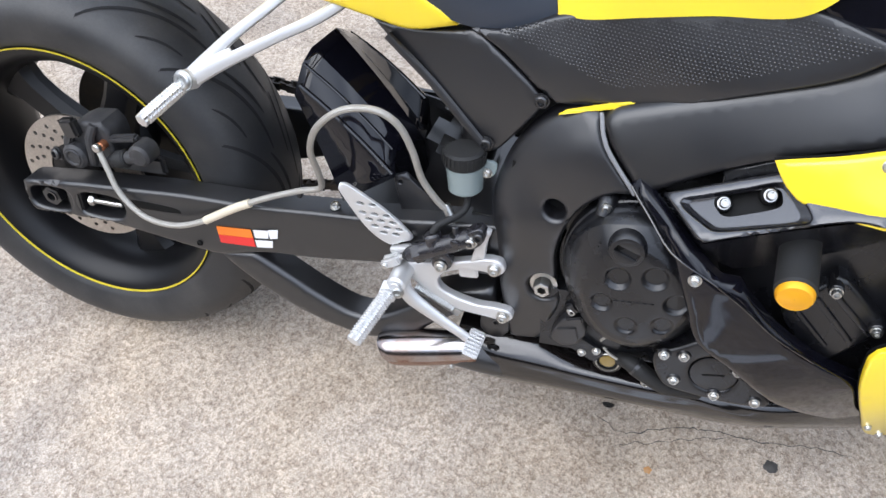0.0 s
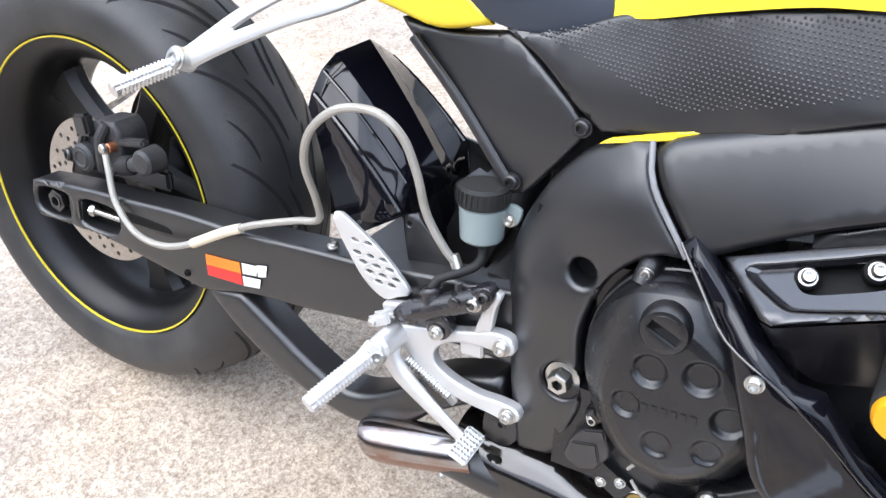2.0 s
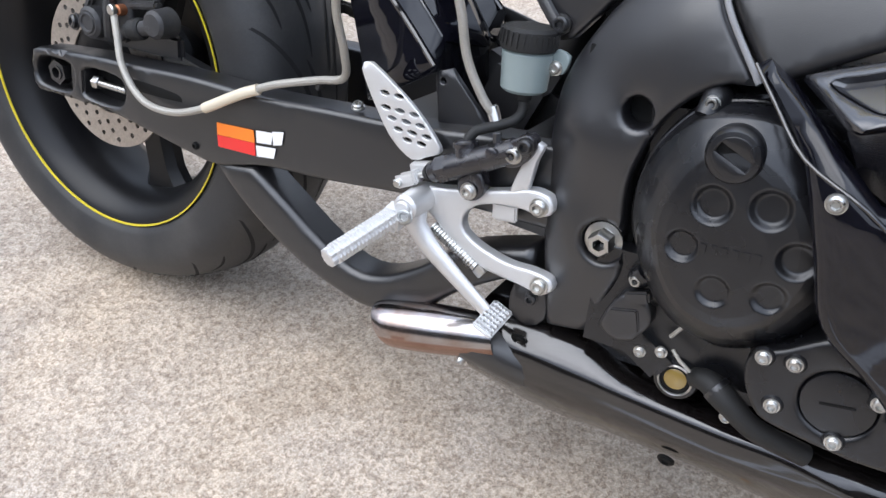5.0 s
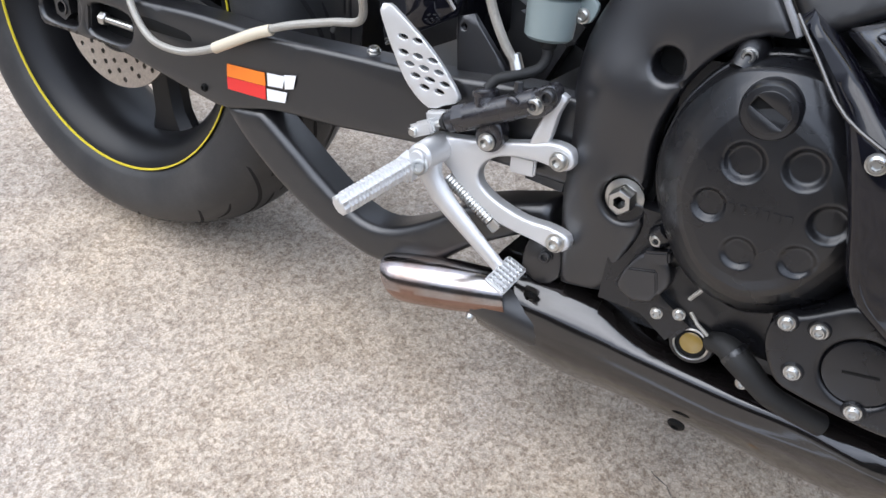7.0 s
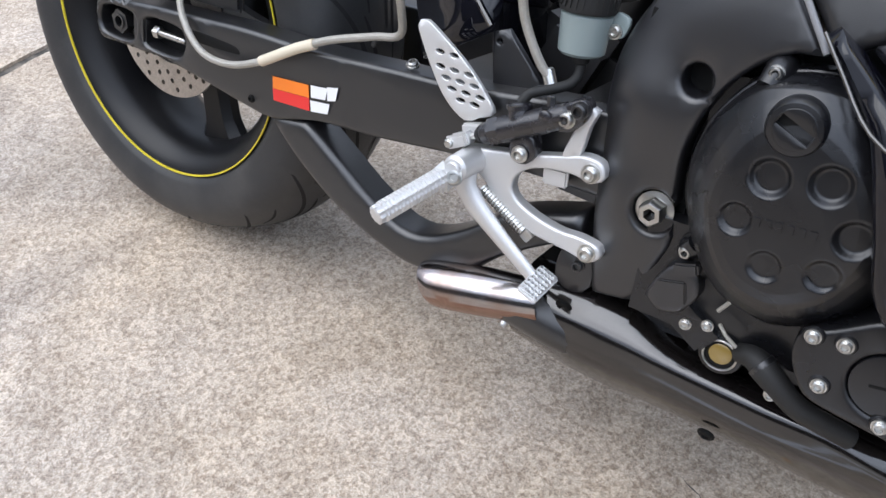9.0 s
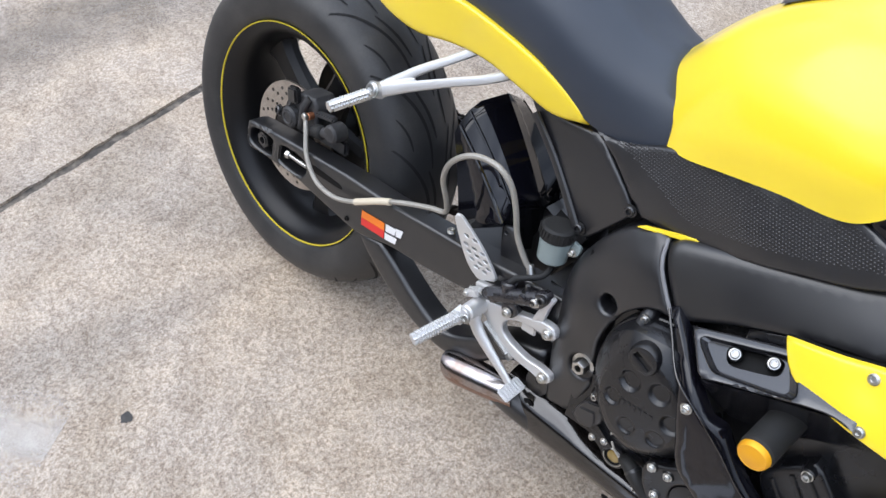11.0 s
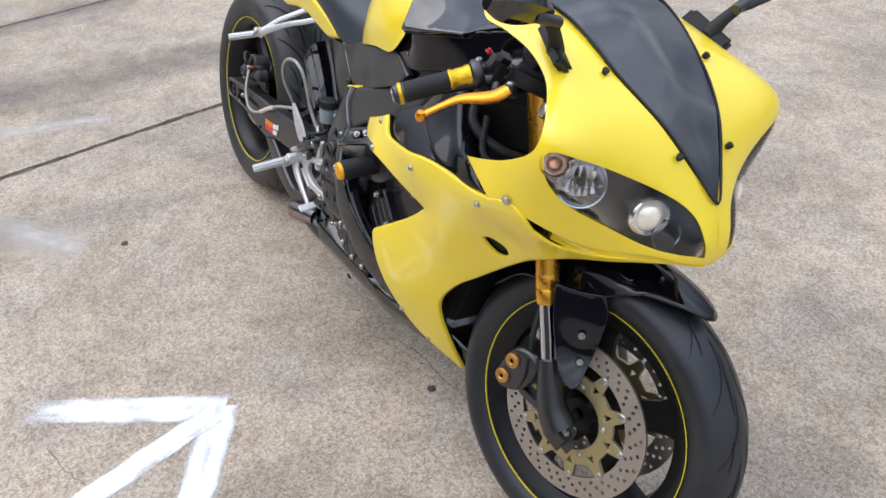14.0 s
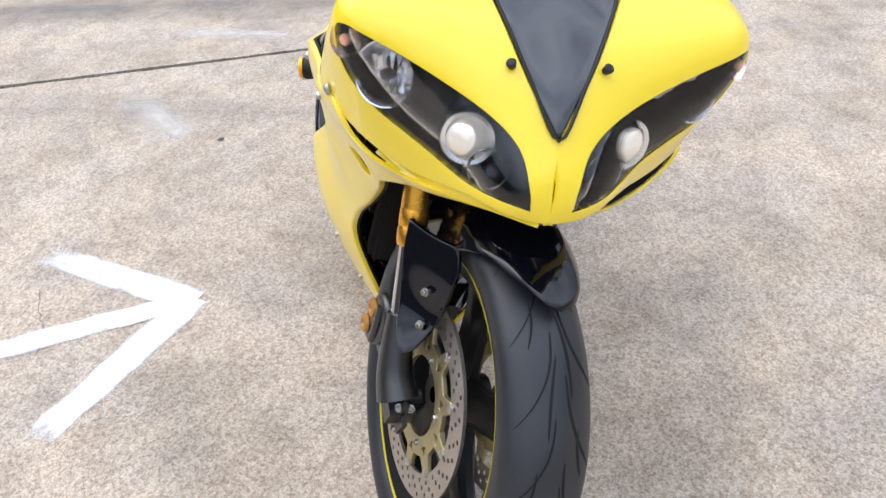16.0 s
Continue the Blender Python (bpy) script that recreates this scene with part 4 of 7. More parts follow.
hose = [(0.088, -0.127, 0.425), (0.102, -0.136, 0.405), (0.123, -0.147, 0.371), (0.161, -0.153, 0.343), (0.215, -0.158, 0.344), (0.263, -0.154, 0.362), (0.309, -0.148, 0.39), (0.353, -0.142, 0.412), (0.401, -0.13, 0.428), (0.433, -0.128, 0.439), (0.44, -0.142, 0.471), (0.442, -0.165, 0.519), (0.456, -0.178, 0.559), (0.48, -0.182, 0.587), (0.505, -0.18, 0.6), (0.537, -0.177, 0.601), (0.56, -0.17, 0.582), (0.574, -0.162, 0.546), (0.584, -0.154, 0.503), (0.603, -0.146, 0.468), (0.616, -0.142, 0.454)]
brake_hose = put("brake_hose", tube(hose, 0.0044, 10, step=0.006), HOSE, bike, "braided steel brake hose looping over the swingarm")
put("hose_sleeve", tube([(0.263, -0.154, 0.362), (0.309, -0.148, 0.39), (0.3332, -0.1447, 0.4021)], 0.0062, 12, step=0.006), SLEEVE, brake_hose, "cream plastic sleeve")
put("hose_end", rod((0.610, -0.140, 0.462), (0.620, -0.143, 0.446), 0.006), STEEL, brake_hose)
put("hose_clip", block((0.404, -0.126, 0.425), (0.006, 0.012, 0.016), (0, 20, 0), 0.001), RUBBER, brake_hose)

# chain on the far side, sprocket
chain = put("drive_chain", rod((0, 0.098, 0.325), (0, 0.104, 0.325), 0.134, 0.134, 60), CHAINM, bike, "dark oily drive chain and sprocket")
b = Bm()
for (x0, z0), (x1, z1) in (((-0.01, 0.466), (0.70, 0.425)), ((-0.01, 0.190), (0.70, 0.36))):
    n = 46
    for i in range(n):
        s = (i + 0.5) / n
        x, z = x0 + (x1 - x0) * s, z0 + (z1 - z0) * s
        ang = -math.degrees(math.atan2(z1 - z0, x1 - x0))
        for yy in ((0.092, 0.110) if i % 2 else (0.096, 0.106)):
            block((x, yy, z), (0.020, 0.002, 0.012), (0, ang, 0), 0, b)
        lathe([(0.0001, 0.094), (0.0045, 0.094), (0.0045, 0.108), (0.0001, 0.108)], 8, (0, 1, 0), (x - 0.0075, 0, z), b)
tagged(put("chain_link", b, CHAINM, chain, smooth=False), kind="stuff")
put("chain_guard", plate(spline([(0.36, 0.42), (0.62, 0.43), (0.60, 0.49), (0.50, 0.49), (0.47, 0.515), (0.445, 0.515), (0.43, 0.48), (0.36, 0.475)], True, (0, 1), 0.012), [], 0.085, 0.006, 0.002), SATIN, chain)

# ---- rear hugger: two gloss black vanes ahead of the rear tyre ----
end0 = [(0.392, -0.090, 0.552), (0.396, -0.091, 0.568), (0.400, -0.080, 0.592), (0.408, -0.068, 0.609), (0.424, -0.030, 0.620), (0.422, -0.008, 0.609), (0.418, 0.030, 0.590), (0.405, 0.055, 0.540)]
end1 = [(0.464, -0.121, 0.422), (0.534, -0.114, 0.470), (0.528, -0.095, 0.495), (0.536, -0.084, 0.494), (0.549, -0.045, 0.488), (0.545, -0.020, 0.487), (0.535, 0.020, 0.512), (0.530, 0.050, 0.440)]
b = Bm()
k = len(end0)
for s in range(9):
    b.v += [tuple(Vector(p).lerp(Vector(q), s / 8) + Vector((0.0, 0.0, 0.006 * math.sin(math.pi * s / 8)))) for p, q in zip(end0, end1)]
b.f += [(s * k + j, s * k + j + 1, s * k + k + j + 1, s * k + k + j) for s in range(8) for j in range(k - 1)]
hugger = put("rear_hugger", b, BLADEM, bike, "gloss black hugger with raised ribs ahead of the rear tyre", angle=14, fix=False)
hugger.modifiers.new("thickness", "SOLIDIFY").thickness = 0.004
for j, r in ((1, 0.0035), (2, 0.0025), (5, 0.003), (6, 0.0035)):
    put("rib", tube([Vector(end0[j]).lerp(Vector(end1[j]), u) + Vector((0, -0.002, 0.003 + 0.006 * math.sin(math.pi * u))) for u in (0.03, 0.35, 0.7, 0.98)], r, 8), BLACK, hugger)
low = [Vector(q) for q in end1[1:7]]
drop = [q + Vector((0.012, 0.004, -0.075)) for q in low]
k2 = len(low)
put("hugger_apron", Bm().add([tuple(q) for q in low + drop], [(i, i + 1, k2 + i + 1, k2 + i) for i in range(k2 - 1)]), BLACK, hugger)
put("guard_bracket", plate([(0.530, 0.520), (0.60, 0.508), (0.64, 0.495), (0.64, 0.483), (0.60, 0.494), (0.535, 0.505)], [circle(0.565, 0.5075, 0.004, 10), circle(0.60, 0.501, 0.004, 10)], 0.02, 0.004, 0.001), FRAMEB, hugger)
put("shock_linkage", block((0.58, 0.0, 0.42), (0.10, 0.10, 0.14), (0, 20, 0), 0.02), FRAMEB, hugger)
put("shock_absorber", rod((0.60, 0.0, 0.40), (0.66, 0.0, 0.66), 0.028, 0.028), FRAMEB, hugger)
put("fender_bracket", plate(spline([(0.530, 0.468), (0.548, 0.476), (0.600, 0.430), (0.615, 0.395), (0.585, 0.385), (0.55, 0.40)], True, (0, 1, 2, 3, 4), 0.01), [circle(0.541, 0.462, 0.003, 10), circle(0.590, 0.425, 0.003, 10)], -0.112, 0.005, 0.002, 0.01), SATIN, hugger)

# ---- main frame: pivot cover and beam ----
FS = Surface([(0.667, -0.128, 0.47), (0.690, -0.152, 0.47), (0.684, -0.138, 0.38), (0.705, -0.156, 0.38), (0.695, -0.142, 0.31), (0.71, -0.148, 0.265), (0.76, -0.152, 0.27), (0.695, -0.122, 0.575), (0.725, -0.150, 0.555), (0.75, -0.134, 0.624), (0.77, -0.160, 0.59), (0.745, -0.158, 0.40), (0.74, -0.160, 0.50), (0.80, -0.166, 0.58), (0.80, -0.150, 0.635), (0.85, -0.172, 0.58),
              (0.90, -0.156, 0.678), (0.93, -0.178, 0.62), (1.01, -0.158, 0.722), (1.03, -0.180, 0.68), (1.10, -0.150, 0.78), (1.12, -0.175, 0.72), (1.19, -0.142, 0.825), (1.20, -0.160, 0.79), (1.28, -0.115, 0.868), (1.28, -0.130, 0.838), (1.34, -0.08, 0.885)], (0, -1, 0))
pivot = [(0.668, 0.470), (0.672, 0.510), (0.686, 0.546), (0.704, 0.577), (0.730, 0.606), (0.766, 0.626), (0.780, 0.627), (0.795, 0.595), (0.836, 0.548), (0.806, 0.539), (0.774, 0.501), (0.759, 0.443), (0.765, 0.386), (0.772, 0.352), (0.752, 0.276), (0.712, 0.265), (0.693, 0.330), (0.681, 0.394)]
p3 = lambda o: [(x, 0, z) for x, z in o]  # noqa: E731
frame_cover = put("pivot_cover", sheet(FS, p3(spline(pivot, True, (6, 8, 14, 15), 0.008)), [p3(circle(0.750, 0.500, 0.0135, 20)), p3(circle(0.748, 0.376, 0.020, 24))], 0.03, 0.006, 0.012), SATIN, bike, "satin black plastic cover over the frame pivot")
# near-black backing puts shade into the cover's holes
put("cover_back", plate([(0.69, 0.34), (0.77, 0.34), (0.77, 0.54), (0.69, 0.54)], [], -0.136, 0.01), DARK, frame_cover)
b = lathe([(0.010, 0.012), (0.017, 0.012), (0.018, 0.016), (0.013, 0.017)], 28, (0, -1, 0), (0.748, -0.136, 0.376))
lathe([(0.006, 0.0), (0.006, 0.030), (0.0105, 0.030), (0.012, 0.028), (0.012, 0.014), (0.0155, 0.014), (0.0155, 0.008)], 6, (0, -1, 0), (0.748, -0.136, 0.376), b)
put("pivot_nut", b, STEEL, frame_cover, "zinc hexagon pivot nut")
beam = [(0.785, 0.622), (0.80, 0.636), (0.90, 0.676), (1.01, 0.722), (1.10, 0.778), (1.19, 0.826), (1.282, 0.868), (1.345, 0.885), (1.35, 0.845), (1.27, 0.832), (1.19, 0.788), (1.125, 0.735), (1.10, 0.690), (1.06, 0.662), (1.00, 0.640), (0.92, 0.60), (0.843, 0.548), (0.800, 0.596)]
put("frame_beam", sheet(FS, p3(spline(beam, True, (0, 7, 8, 16), 0.006)), (), 0.03, 0.010, 0.007), FRAMEB, bike, "matt black aluminium frame beam")
put("frame_beam", mirrored(sheet(FS, p3(spline(beam, True, (0, 7, 8, 16), 0.02)), (), 0.03, 0.008, 0.03)), FRAMEB, bike, "matt black aluminium frame beam")
# the lip looks lit because its glint is put into the tube's colour
put("seam_line", tube([(0.784, -0.1515, 0.632), (0.796, -0.1655, 0.600), (0.836, -0.1745, 0.551)], 0.0026, 10), EDGE, frame_cover, "pale grey lip of the frame cover, its sky glint painted on")

# ---- engine ----
def dome_cover(cx, cz, y, reach, prof, dents, seg=220, rings=110):
    """A cast cover with round bowls sunk into its face: reach is (degrees, radius) of the rim, prof is (share of the reach, out from y)."""
    p = np.array(prof)
    ang = np.array([a for a, _ in reach] + [reach[0][0] + 360])
    rad = np.array([r for _, r in reach] + [reach[0][1]])
    v, f = [], []
    for u in np.unique(np.r_[np.linspace(0.004, 1.0, rings), p[:, 0].clip(0.004)]):
        for i in range(seg):
            a = 360 * i / seg
            h = np.interp(u * (1 - 0.17 * math.exp(-((a - 100) / 32) ** 2)) if u < 0.93 else u, p[:, 0], p[:, 1])
            r = u * np.interp(a if a >= ang[0] else a + 360, ang, rad)
            x, z = cx + r * math.cos(radians(a)), cz + r * math.sin(radians(a))
            dep = 0.0
            for dx, dz, dr, dd in dents:
                q = math.hypot(x - dx, z - dz) / dr
                if q < 1:
                    k = min(1.0, (1 - q) / 0.38)
                    dep = max(dep, dd * k * k * (3 - 2 * k))
            v.append((x, y - h + dep, z))
    n = len(v) // seg
    for k in range(n - 1):
        f += [(k * seg + i, k * seg + (i + 1) % seg, k * seg + seg + (i + 1) % seg, k * seg + seg + i) for i in range(seg)]
    f.append(tuple(range(seg)))
    return Bm().add(v, f)


engine = put("engine", block((0.93, 0, 0.42), (0.36, 0.30, 0.30), (0, -12, 0), 0.03), ENGINE, bike, "black engine with a round clutch cover")
put("crankcase", block((0.84, 0, 0.33), (0.24, 0.31, 0.16), (0, -4, 0), 0.03), ENGINE, engine)
put("cylinder_block", block((1.05, 0, 0.56), (0.20, 0.34, 0.26), (0, 22, 0), 0.02), ENGINE, engine)
dents = [(0.837, 0.4665, 0.0168, 0.0058), (0.877, 0.476, 0.0168, 0.0058), (0.906, 0.444, 0.0160, 0.0055), (0.897, 0.409, 0.0148, 0.0035), (0.857, 0.399, 0.0148, 0.0035), (0.8245, 0.427, 0.0145, 0.0045)]
reach = [(20, 0.100), (60, 0.104), (100, 0.105), (120, 0.105), (140, 0.098), (165, 0.092), (180, 0.090), (205, 0.088), (230, 0.094), (255, 0.106), (280, 0.112), (310, 0.106), (330, 0.099)]
clutch = put("clutch_cover", dome_cover(0.856, 0.436, -0.150, reach, [(0.0, 0.0715), (0.30, 0.0712), (0.52, 0.0695), (0.60, 0.0675), (0.66, 0.0635), (0.74, 0.0565), (0.82, 0.0480), (0.88, 0.0400), (0.93, 0.0315), (0.955, 0.0250), (0.965, 0.0165), (0.985, 0.0150), (0.993, 0.0120), (1.0, 0.0)], dents), ENGINE, engine, "round black clutch cover with dimples", angle=60)
cap = put("oil_cap", lathe([(0.0120, -0.020), (0.0222, -0.020), (0.0220, -0.008), (0.0212, -0.003), (0.0190, 0.0), (0.0155, 0.0006)], 48, (0, -1, 0), (0.8405, -0.222, 0.5065)), ENGINE, engine, "black oil filler cap with a slot")
turn = Matrix.Rotation(radians(-21), 2)
slot = [turn @ Vector(q) for q in ((-0.0135, -0.0042), (0.0135, -0.0042), (0.0135, 0.0042), (-0.0135, 0.0042))]
put("cap_face", plate(circle(0.8405, 0.5065, 0.0158, 40), [[(0.8405 + q.x, 0.5065 + q.y) for q in slot]], -0.2228, 0.006, 0.001, 0.006), ENGINE, cap)
put("slot_floor", plate(circle(0.8405, 0.5065, 0.0150, 24), [], -0.2178, 0.002), DARK, cap)
for i in range(6):
    put("raised_mark", block((0.8400 + 0.0080 * i, -0.2218, 0.4320 + 0.0011 * i), (0.0058, 0.0016, 0.0075), (0, -8, 0), 0.0005), ENGINE, clutch)
put("cover_flange", lathe([(0.070, 0.0), (0.098, 0.002), (0.100, 0.008), (0.098, 0.012), (0.070, 0.014)], 72, (0, -1, 0), (0.860, -0.132, 0.430)), ENGINE, clutch)
for line, y, at in (([(0.8095, -0.145, 0.530), (0.8085, -0.168, 0.529), (0.8060, -0.178, 0.517)], -0.180, (0.8085, 0.529)), ([(0.792, -0.140, 0.362), (0.791, -0.165, 0.361), (0.797, -0.172, 0.372)], -0.176, (0.7905, 0.361))):
    lug = put("bolt_lug", tube(line, 0.011, 18, step=0.004, radii=[0.012, 0.0115, 0.009]), ENGINE, engine)
    put("bolt", bolt((at[0], y + 0.002, at[1]), (0, -1, 0), 0.0052, 0.005), STEEL, lug)
case = [(0.900, 0.330), (0.900, 0.352), (0.920, 0.366), (0.948, 0.388), (0.962, 0.386), (0.997, 0.354), (1.026, 0.328), (1.044, 0.306), (1.030, 0.298), (0.992, 0.293), (0.927, 0.297), (0.912, 0.308)]
lower = put("lower_cover", plate(spline(case, True, (), 0.006), [circle(0.971, 0.337, 0.0281, 40)], -0.206, 0.05, 0.005, 0.010), ENGINE, engine, "black engine side cover with bolts")
tc = put("timing_cap", lathe([(0.0001, 0.0), (0.0235, 0.0), (0.0272, -0.0008), (0.0278, -0.0025), (0.0278, -0.02)], 48, (0, -1, 0), (0.971, -0.206, 0.337)), ENGINE, lower)
put("cap_slot", block((0.971, -0.2062, 0.337), (0.026, 0.0008, 0.0022), (0, -14, 0), 0), DARK, tc)
for x, z in ((0.928, 0.316), (0.932, 0.3585), (0.909, 0.3545), (0.9785, 0.3055), (1.026, 0.309), (0.996, 0.353)):
    put("bolt_seat", lathe([(0.0001, 0.0022), (0.0075, 0.0022), (0.0088, 0.0)], 20, (0, -1, 0), (x, -0.206, z)), ENGINE, lower)
    put("bolt", bolt((x, -0.2085, z), (0, -1, 0), 0.0052, 0.0045), STEEL, lower)
# oil sight glass sunk beside the sump, with the pump hose and a plug on the crankcase
sight = put("sight_glass", lathe([(0.0001, 0.0030), (0.009, 0.0029), (0.0105, 0.0020)], 30, (0, -1, 0), (0.847, -0.157, 0.272)), OILGLASS, engine, "round oil sight glass with amber oil")
put("glass_rim", lathe([(0.0105, 0.0015), (0.0110, 0.0022), (0.0138, 0.0022), (0.0142, 0.0030)], 32, (0, -1, 0), (0.847, -0.157, 0.272)), DARK, sight)
put("sight_ring", lathe([(0.0140, 0.0), (0.0142, 0.0048), (0.0152, 0.0052), (0.0160, 0.0045), (0.0162, 0.0)], 36, (0, -1, 0), (0.847, -0.157, 0.272)), STEEL, sight, "thin bright ring")
put("sight_boss", lathe([(0.0162, 0.004), (0.0195, 0.003), (0.0215, -0.002), (0.022, -0.03)], 32, (0, -1, 0), (0.847, -0.157, 0.272)), ENGINE, sight)
pump = put("pump_body", block((0.815, -0.138, 0.290), (0.075, 0.05, 0.050), (0, 28, 0), 0.014), ENGINE, engine)
put("pump_outlet", rod((0.796, -0.148, 0.346), (0.834, -0.158, 0.374), 0.0190, 0.0200, 26, 0.005), ENGINE, pump)
sensor = put("sensor_cover", plate(spline([(0.767, 0.301), (0.772, 0.322), (0.780, 0.339), (0.787, 0.345), (0.803, 0.348), (0.809, 0.337), (0.813, 0.322), (0.803, 0.300), (0.786, 0.293)], True, (0, 2, 4, 7), 0.006), [], -0.171, 0.022, 0.004, 0.006), SATIN, engine, "folded black sensor plug")
put("plug_fold", block((0.790, -0.1715, 0.318), (0.026, 0.004, 0.022), (0, -18, 0), 0.0015), SATIN, sensor)
put("plug_collar", block((0.796, -0.169, 0.346), (0.022, 0.018, 0.012), (0, -22, 0), 0.002), SATIN, sensor)
put("sensor_lead", tube([(0.793, -0.170, 0.364), (0.797, -0.173, 0.372), (0.802, -0.174, 0.381)], 0.0022, 8), HOSE, sensor, "thin grey lead")
hose_p = put("coolant_pipe", tube([(0.862, -0.160, 0.283), (0.876, -0.170, 0.290), (0.898, -0.176, 0.281), (0.925, -0.172, 0.264), (0.97, -0.15, 0.245)], 0.0105, 14, step=0.006, radii=[0.009, 0.0125, 0.0105, 0.0105, 0.0105]), RUBBER, engine)
put("hose_clamp", lathe([(0.0115, -0.003), (0.0128, -0.0025), (0.0128, 0.0025), (0.0115, 0.003)], 24, (0.022, -0.006, -0.009), (0.884, -0.1725, 0.288)), FRAMEB, hose_p)
put("cable", tube([(0.833, -0.172, 0.320), (0.839, -0.176, 0.333), (0.846, -0.176, 0.345)], 0.0020, 8), HOSE, engine, "thin grey cable")
put("cable", tube([(0.838, -0.170, 0.307), (0.847, -0.175, 0.302), (0.858, -0.174, 0.295)], 0.0018, 8), HOSE, engine, "thin grey cable")
for x, z in ((0.899, 0.268), (0.830, 0.305), (0.812, 0.297)):
    put("bolt", bolt((x, -0.178, z), (0, -1, 0), 0.0045, 0.004), STEEL, engine)

# ---- upper body: tail, seat, tank ----
def loft(rows, n=22, m=26, both=True, ends=True, sharp=()):
    """A skin over half-sections (each a few points from the middle plane outwards); both adds the other half."""
    fine = []
    for row in rows:
        p = spline(row, False, sharp, 0.004)
        d = np.r_[0, np.cumsum(np.linalg.norm(np.diff(p, axis=0), axis=1))]
        fine.append(np.array([[np.interp(t, d, p[:, k]) for k in range(3)] for t in np.linspace(0, d[-1], n)]))
    fine = np.array(fine)
    out = []
    for j in range(n):
        p = spline(fine[:, j], False, (), 0.004)
        d = np.r_[0, np.cumsum(np.linalg.norm(np.diff(p, axis=0), axis=1))]
        out.append([[np.interp(t, d, p[:, k]) for k in range(3)] for t in np.linspace(0, d[-1], m)])
    g = np.array(out).transpose(1, 0, 2)
    if both:
        g = np.concatenate([g[:, :0:-1] * (1, -1, 1), g], 1)
    w = g.shape[1]
    b = Bm()
    f = [(i * w + j, i * w + j + 1, i * w + w + j + 1, i * w + w + j) for i in range(m - 1) for j in range(w - 1)]
    if ends:
        f += [tuple(range(w))[::-1], tuple((m - 1) * w + j for j in range(w))]
    return b.add(g.reshape(-1, 3).tolist(), f)


seat_rows = [[(0.14, 0, 0.90), (0.14, -0.06, 0.895), (0.14, -0.095, 0.865), (0.14, -0.105, 0.82), (0.14, -0.10, 0.79)],
             [(0.28, 0, 0.895), (0.28, -0.065, 0.89), (0.28, -0.108, 0.86), (0.28, -0.122, 0.80), (0.28, -0.114, 0.762)],
             [(0.40, 0, 0.885), (0.40, -0.07, 0.88), (0.40, -0.115, 0.85), (0.40, -0.126, 0.79), (0.40, -0.116, 0.750)],
             [(0.50, 0, 0.865), (0.50, -0.07, 0.858), (0.50, -0.118, 0.82), (0.50, -0.126, 0.765), (0.50, -0.116, 0.735)],
             [(0.57, 0, 0.828), (0.575, -0.07, 0.820), (0.58, -0.112, 0.78), (0.58, -0.118, 0.73), (0.58, -0.110, 0.698)],
             [(0.61, 0, 0.808), (0.625, -0.06, 0.800), (0.635, -0.100, 0.765), (0.64, -0.108, 0.715), (0.645, -0.102, 0.683)],
             [(0.662, 0, 0.798), (0.676, -0.05, 0.788), (0.700, -0.083, 0.762), (0.714, -0.096, 0.73), (0.720, -0.098, 0.700)]]
put("seat", loft(seat_rows, 20, 34), SEATM, bike, "dark grey vinyl rider seat", angle=60)

tank_rows = [[(0.655, 0, 0.790), (0.668, -0.05, 0.780), (0.698, -0.084, 0.757), (0.714, -0.098, 0.736), (0.718, -0.102, 0.712)],
             [(0.711, 0, 0.862), (0.718, -0.06, 0.850), (0.735, -0.100, 0.805), (0.748, -0.118, 0.755), (0.753, -0.120, 0.719)],
             [(0.766, 0, 0.910), (0.772, -0.07, 0.895), (0.786, -0.122, 0.845), (0.800, -0.142, 0.785), (0.806, -0.138, 0.736)],
             [(0.838, 0, 0.945), (0.840, -0.08, 0.930), (0.850, -0.136, 0.875), (0.862, -0.158, 0.810), (0.872, -0.154, 0.754)],
             [(0.915, 0, 0.955), (0.915, -0.085, 0.944), (0.922, -0.140, 0.895), (0.935, -0.168, 0.826), (0.950, -0.162, 0.768)],
             [(0.952, 0, 0.954), (0.955, -0.07, 0.948), (0.972, -0.124, 0.913), (0.990, -0.156, 0.866), (0.996, -0.166, 0.812)],
             [(1.012, 0, 0.916), (1.000, -0.06, 0.924), (1.002, -0.130, 0.893), (1.025, -0.172, 0.862), (1.030, -0.182, 0.840)]]
tank = put("fuel_tank", loft(tank_rows, 26, 40), YELLOW, bike, "glossy yellow fuel tank with black front covers", angle=60)
b = lathe([(0.0001, 0.008), (0.020, 0.008), (0.021, 0.0095), (0.033, 0.0095), (0.035, 0.008), (0.036, 0.006), (0.047, 0.005), (0.049, 0.003), (0.049, -0.012)], 48, (0.02, 0, 1), (0.925, 0, 0.953))
fuel_cap = put("fuel_cap", b, ALU, tank, "round aluminium fuel filler cap")
put("key_cover", block((0.925, 0, 0.964), (0.03, 0.012, 0.004), bevel=0.0015), SATIN, fuel_cap)
for i in range(6):
    a = i * math.pi / 3
    put("cap_bolt", bolt((0.925 + 0.041 * math.cos(a), 0.041 * math.sin(a), 0.9585), (0, 0, 1), 0.004, 0.003), STEEL, fuel_cap)
put("tank_pad", loft([[(0.745, 0, 0.900), (0.748, -0.022, 0.896)], [(0.785, 0, 0.926), (0.787, -0.028, 0.922)], [(0.82, 0, 0.943), (0.82, -0.018, 0.941)]], 6, 10), SATIN, tank, "small black tank pad")

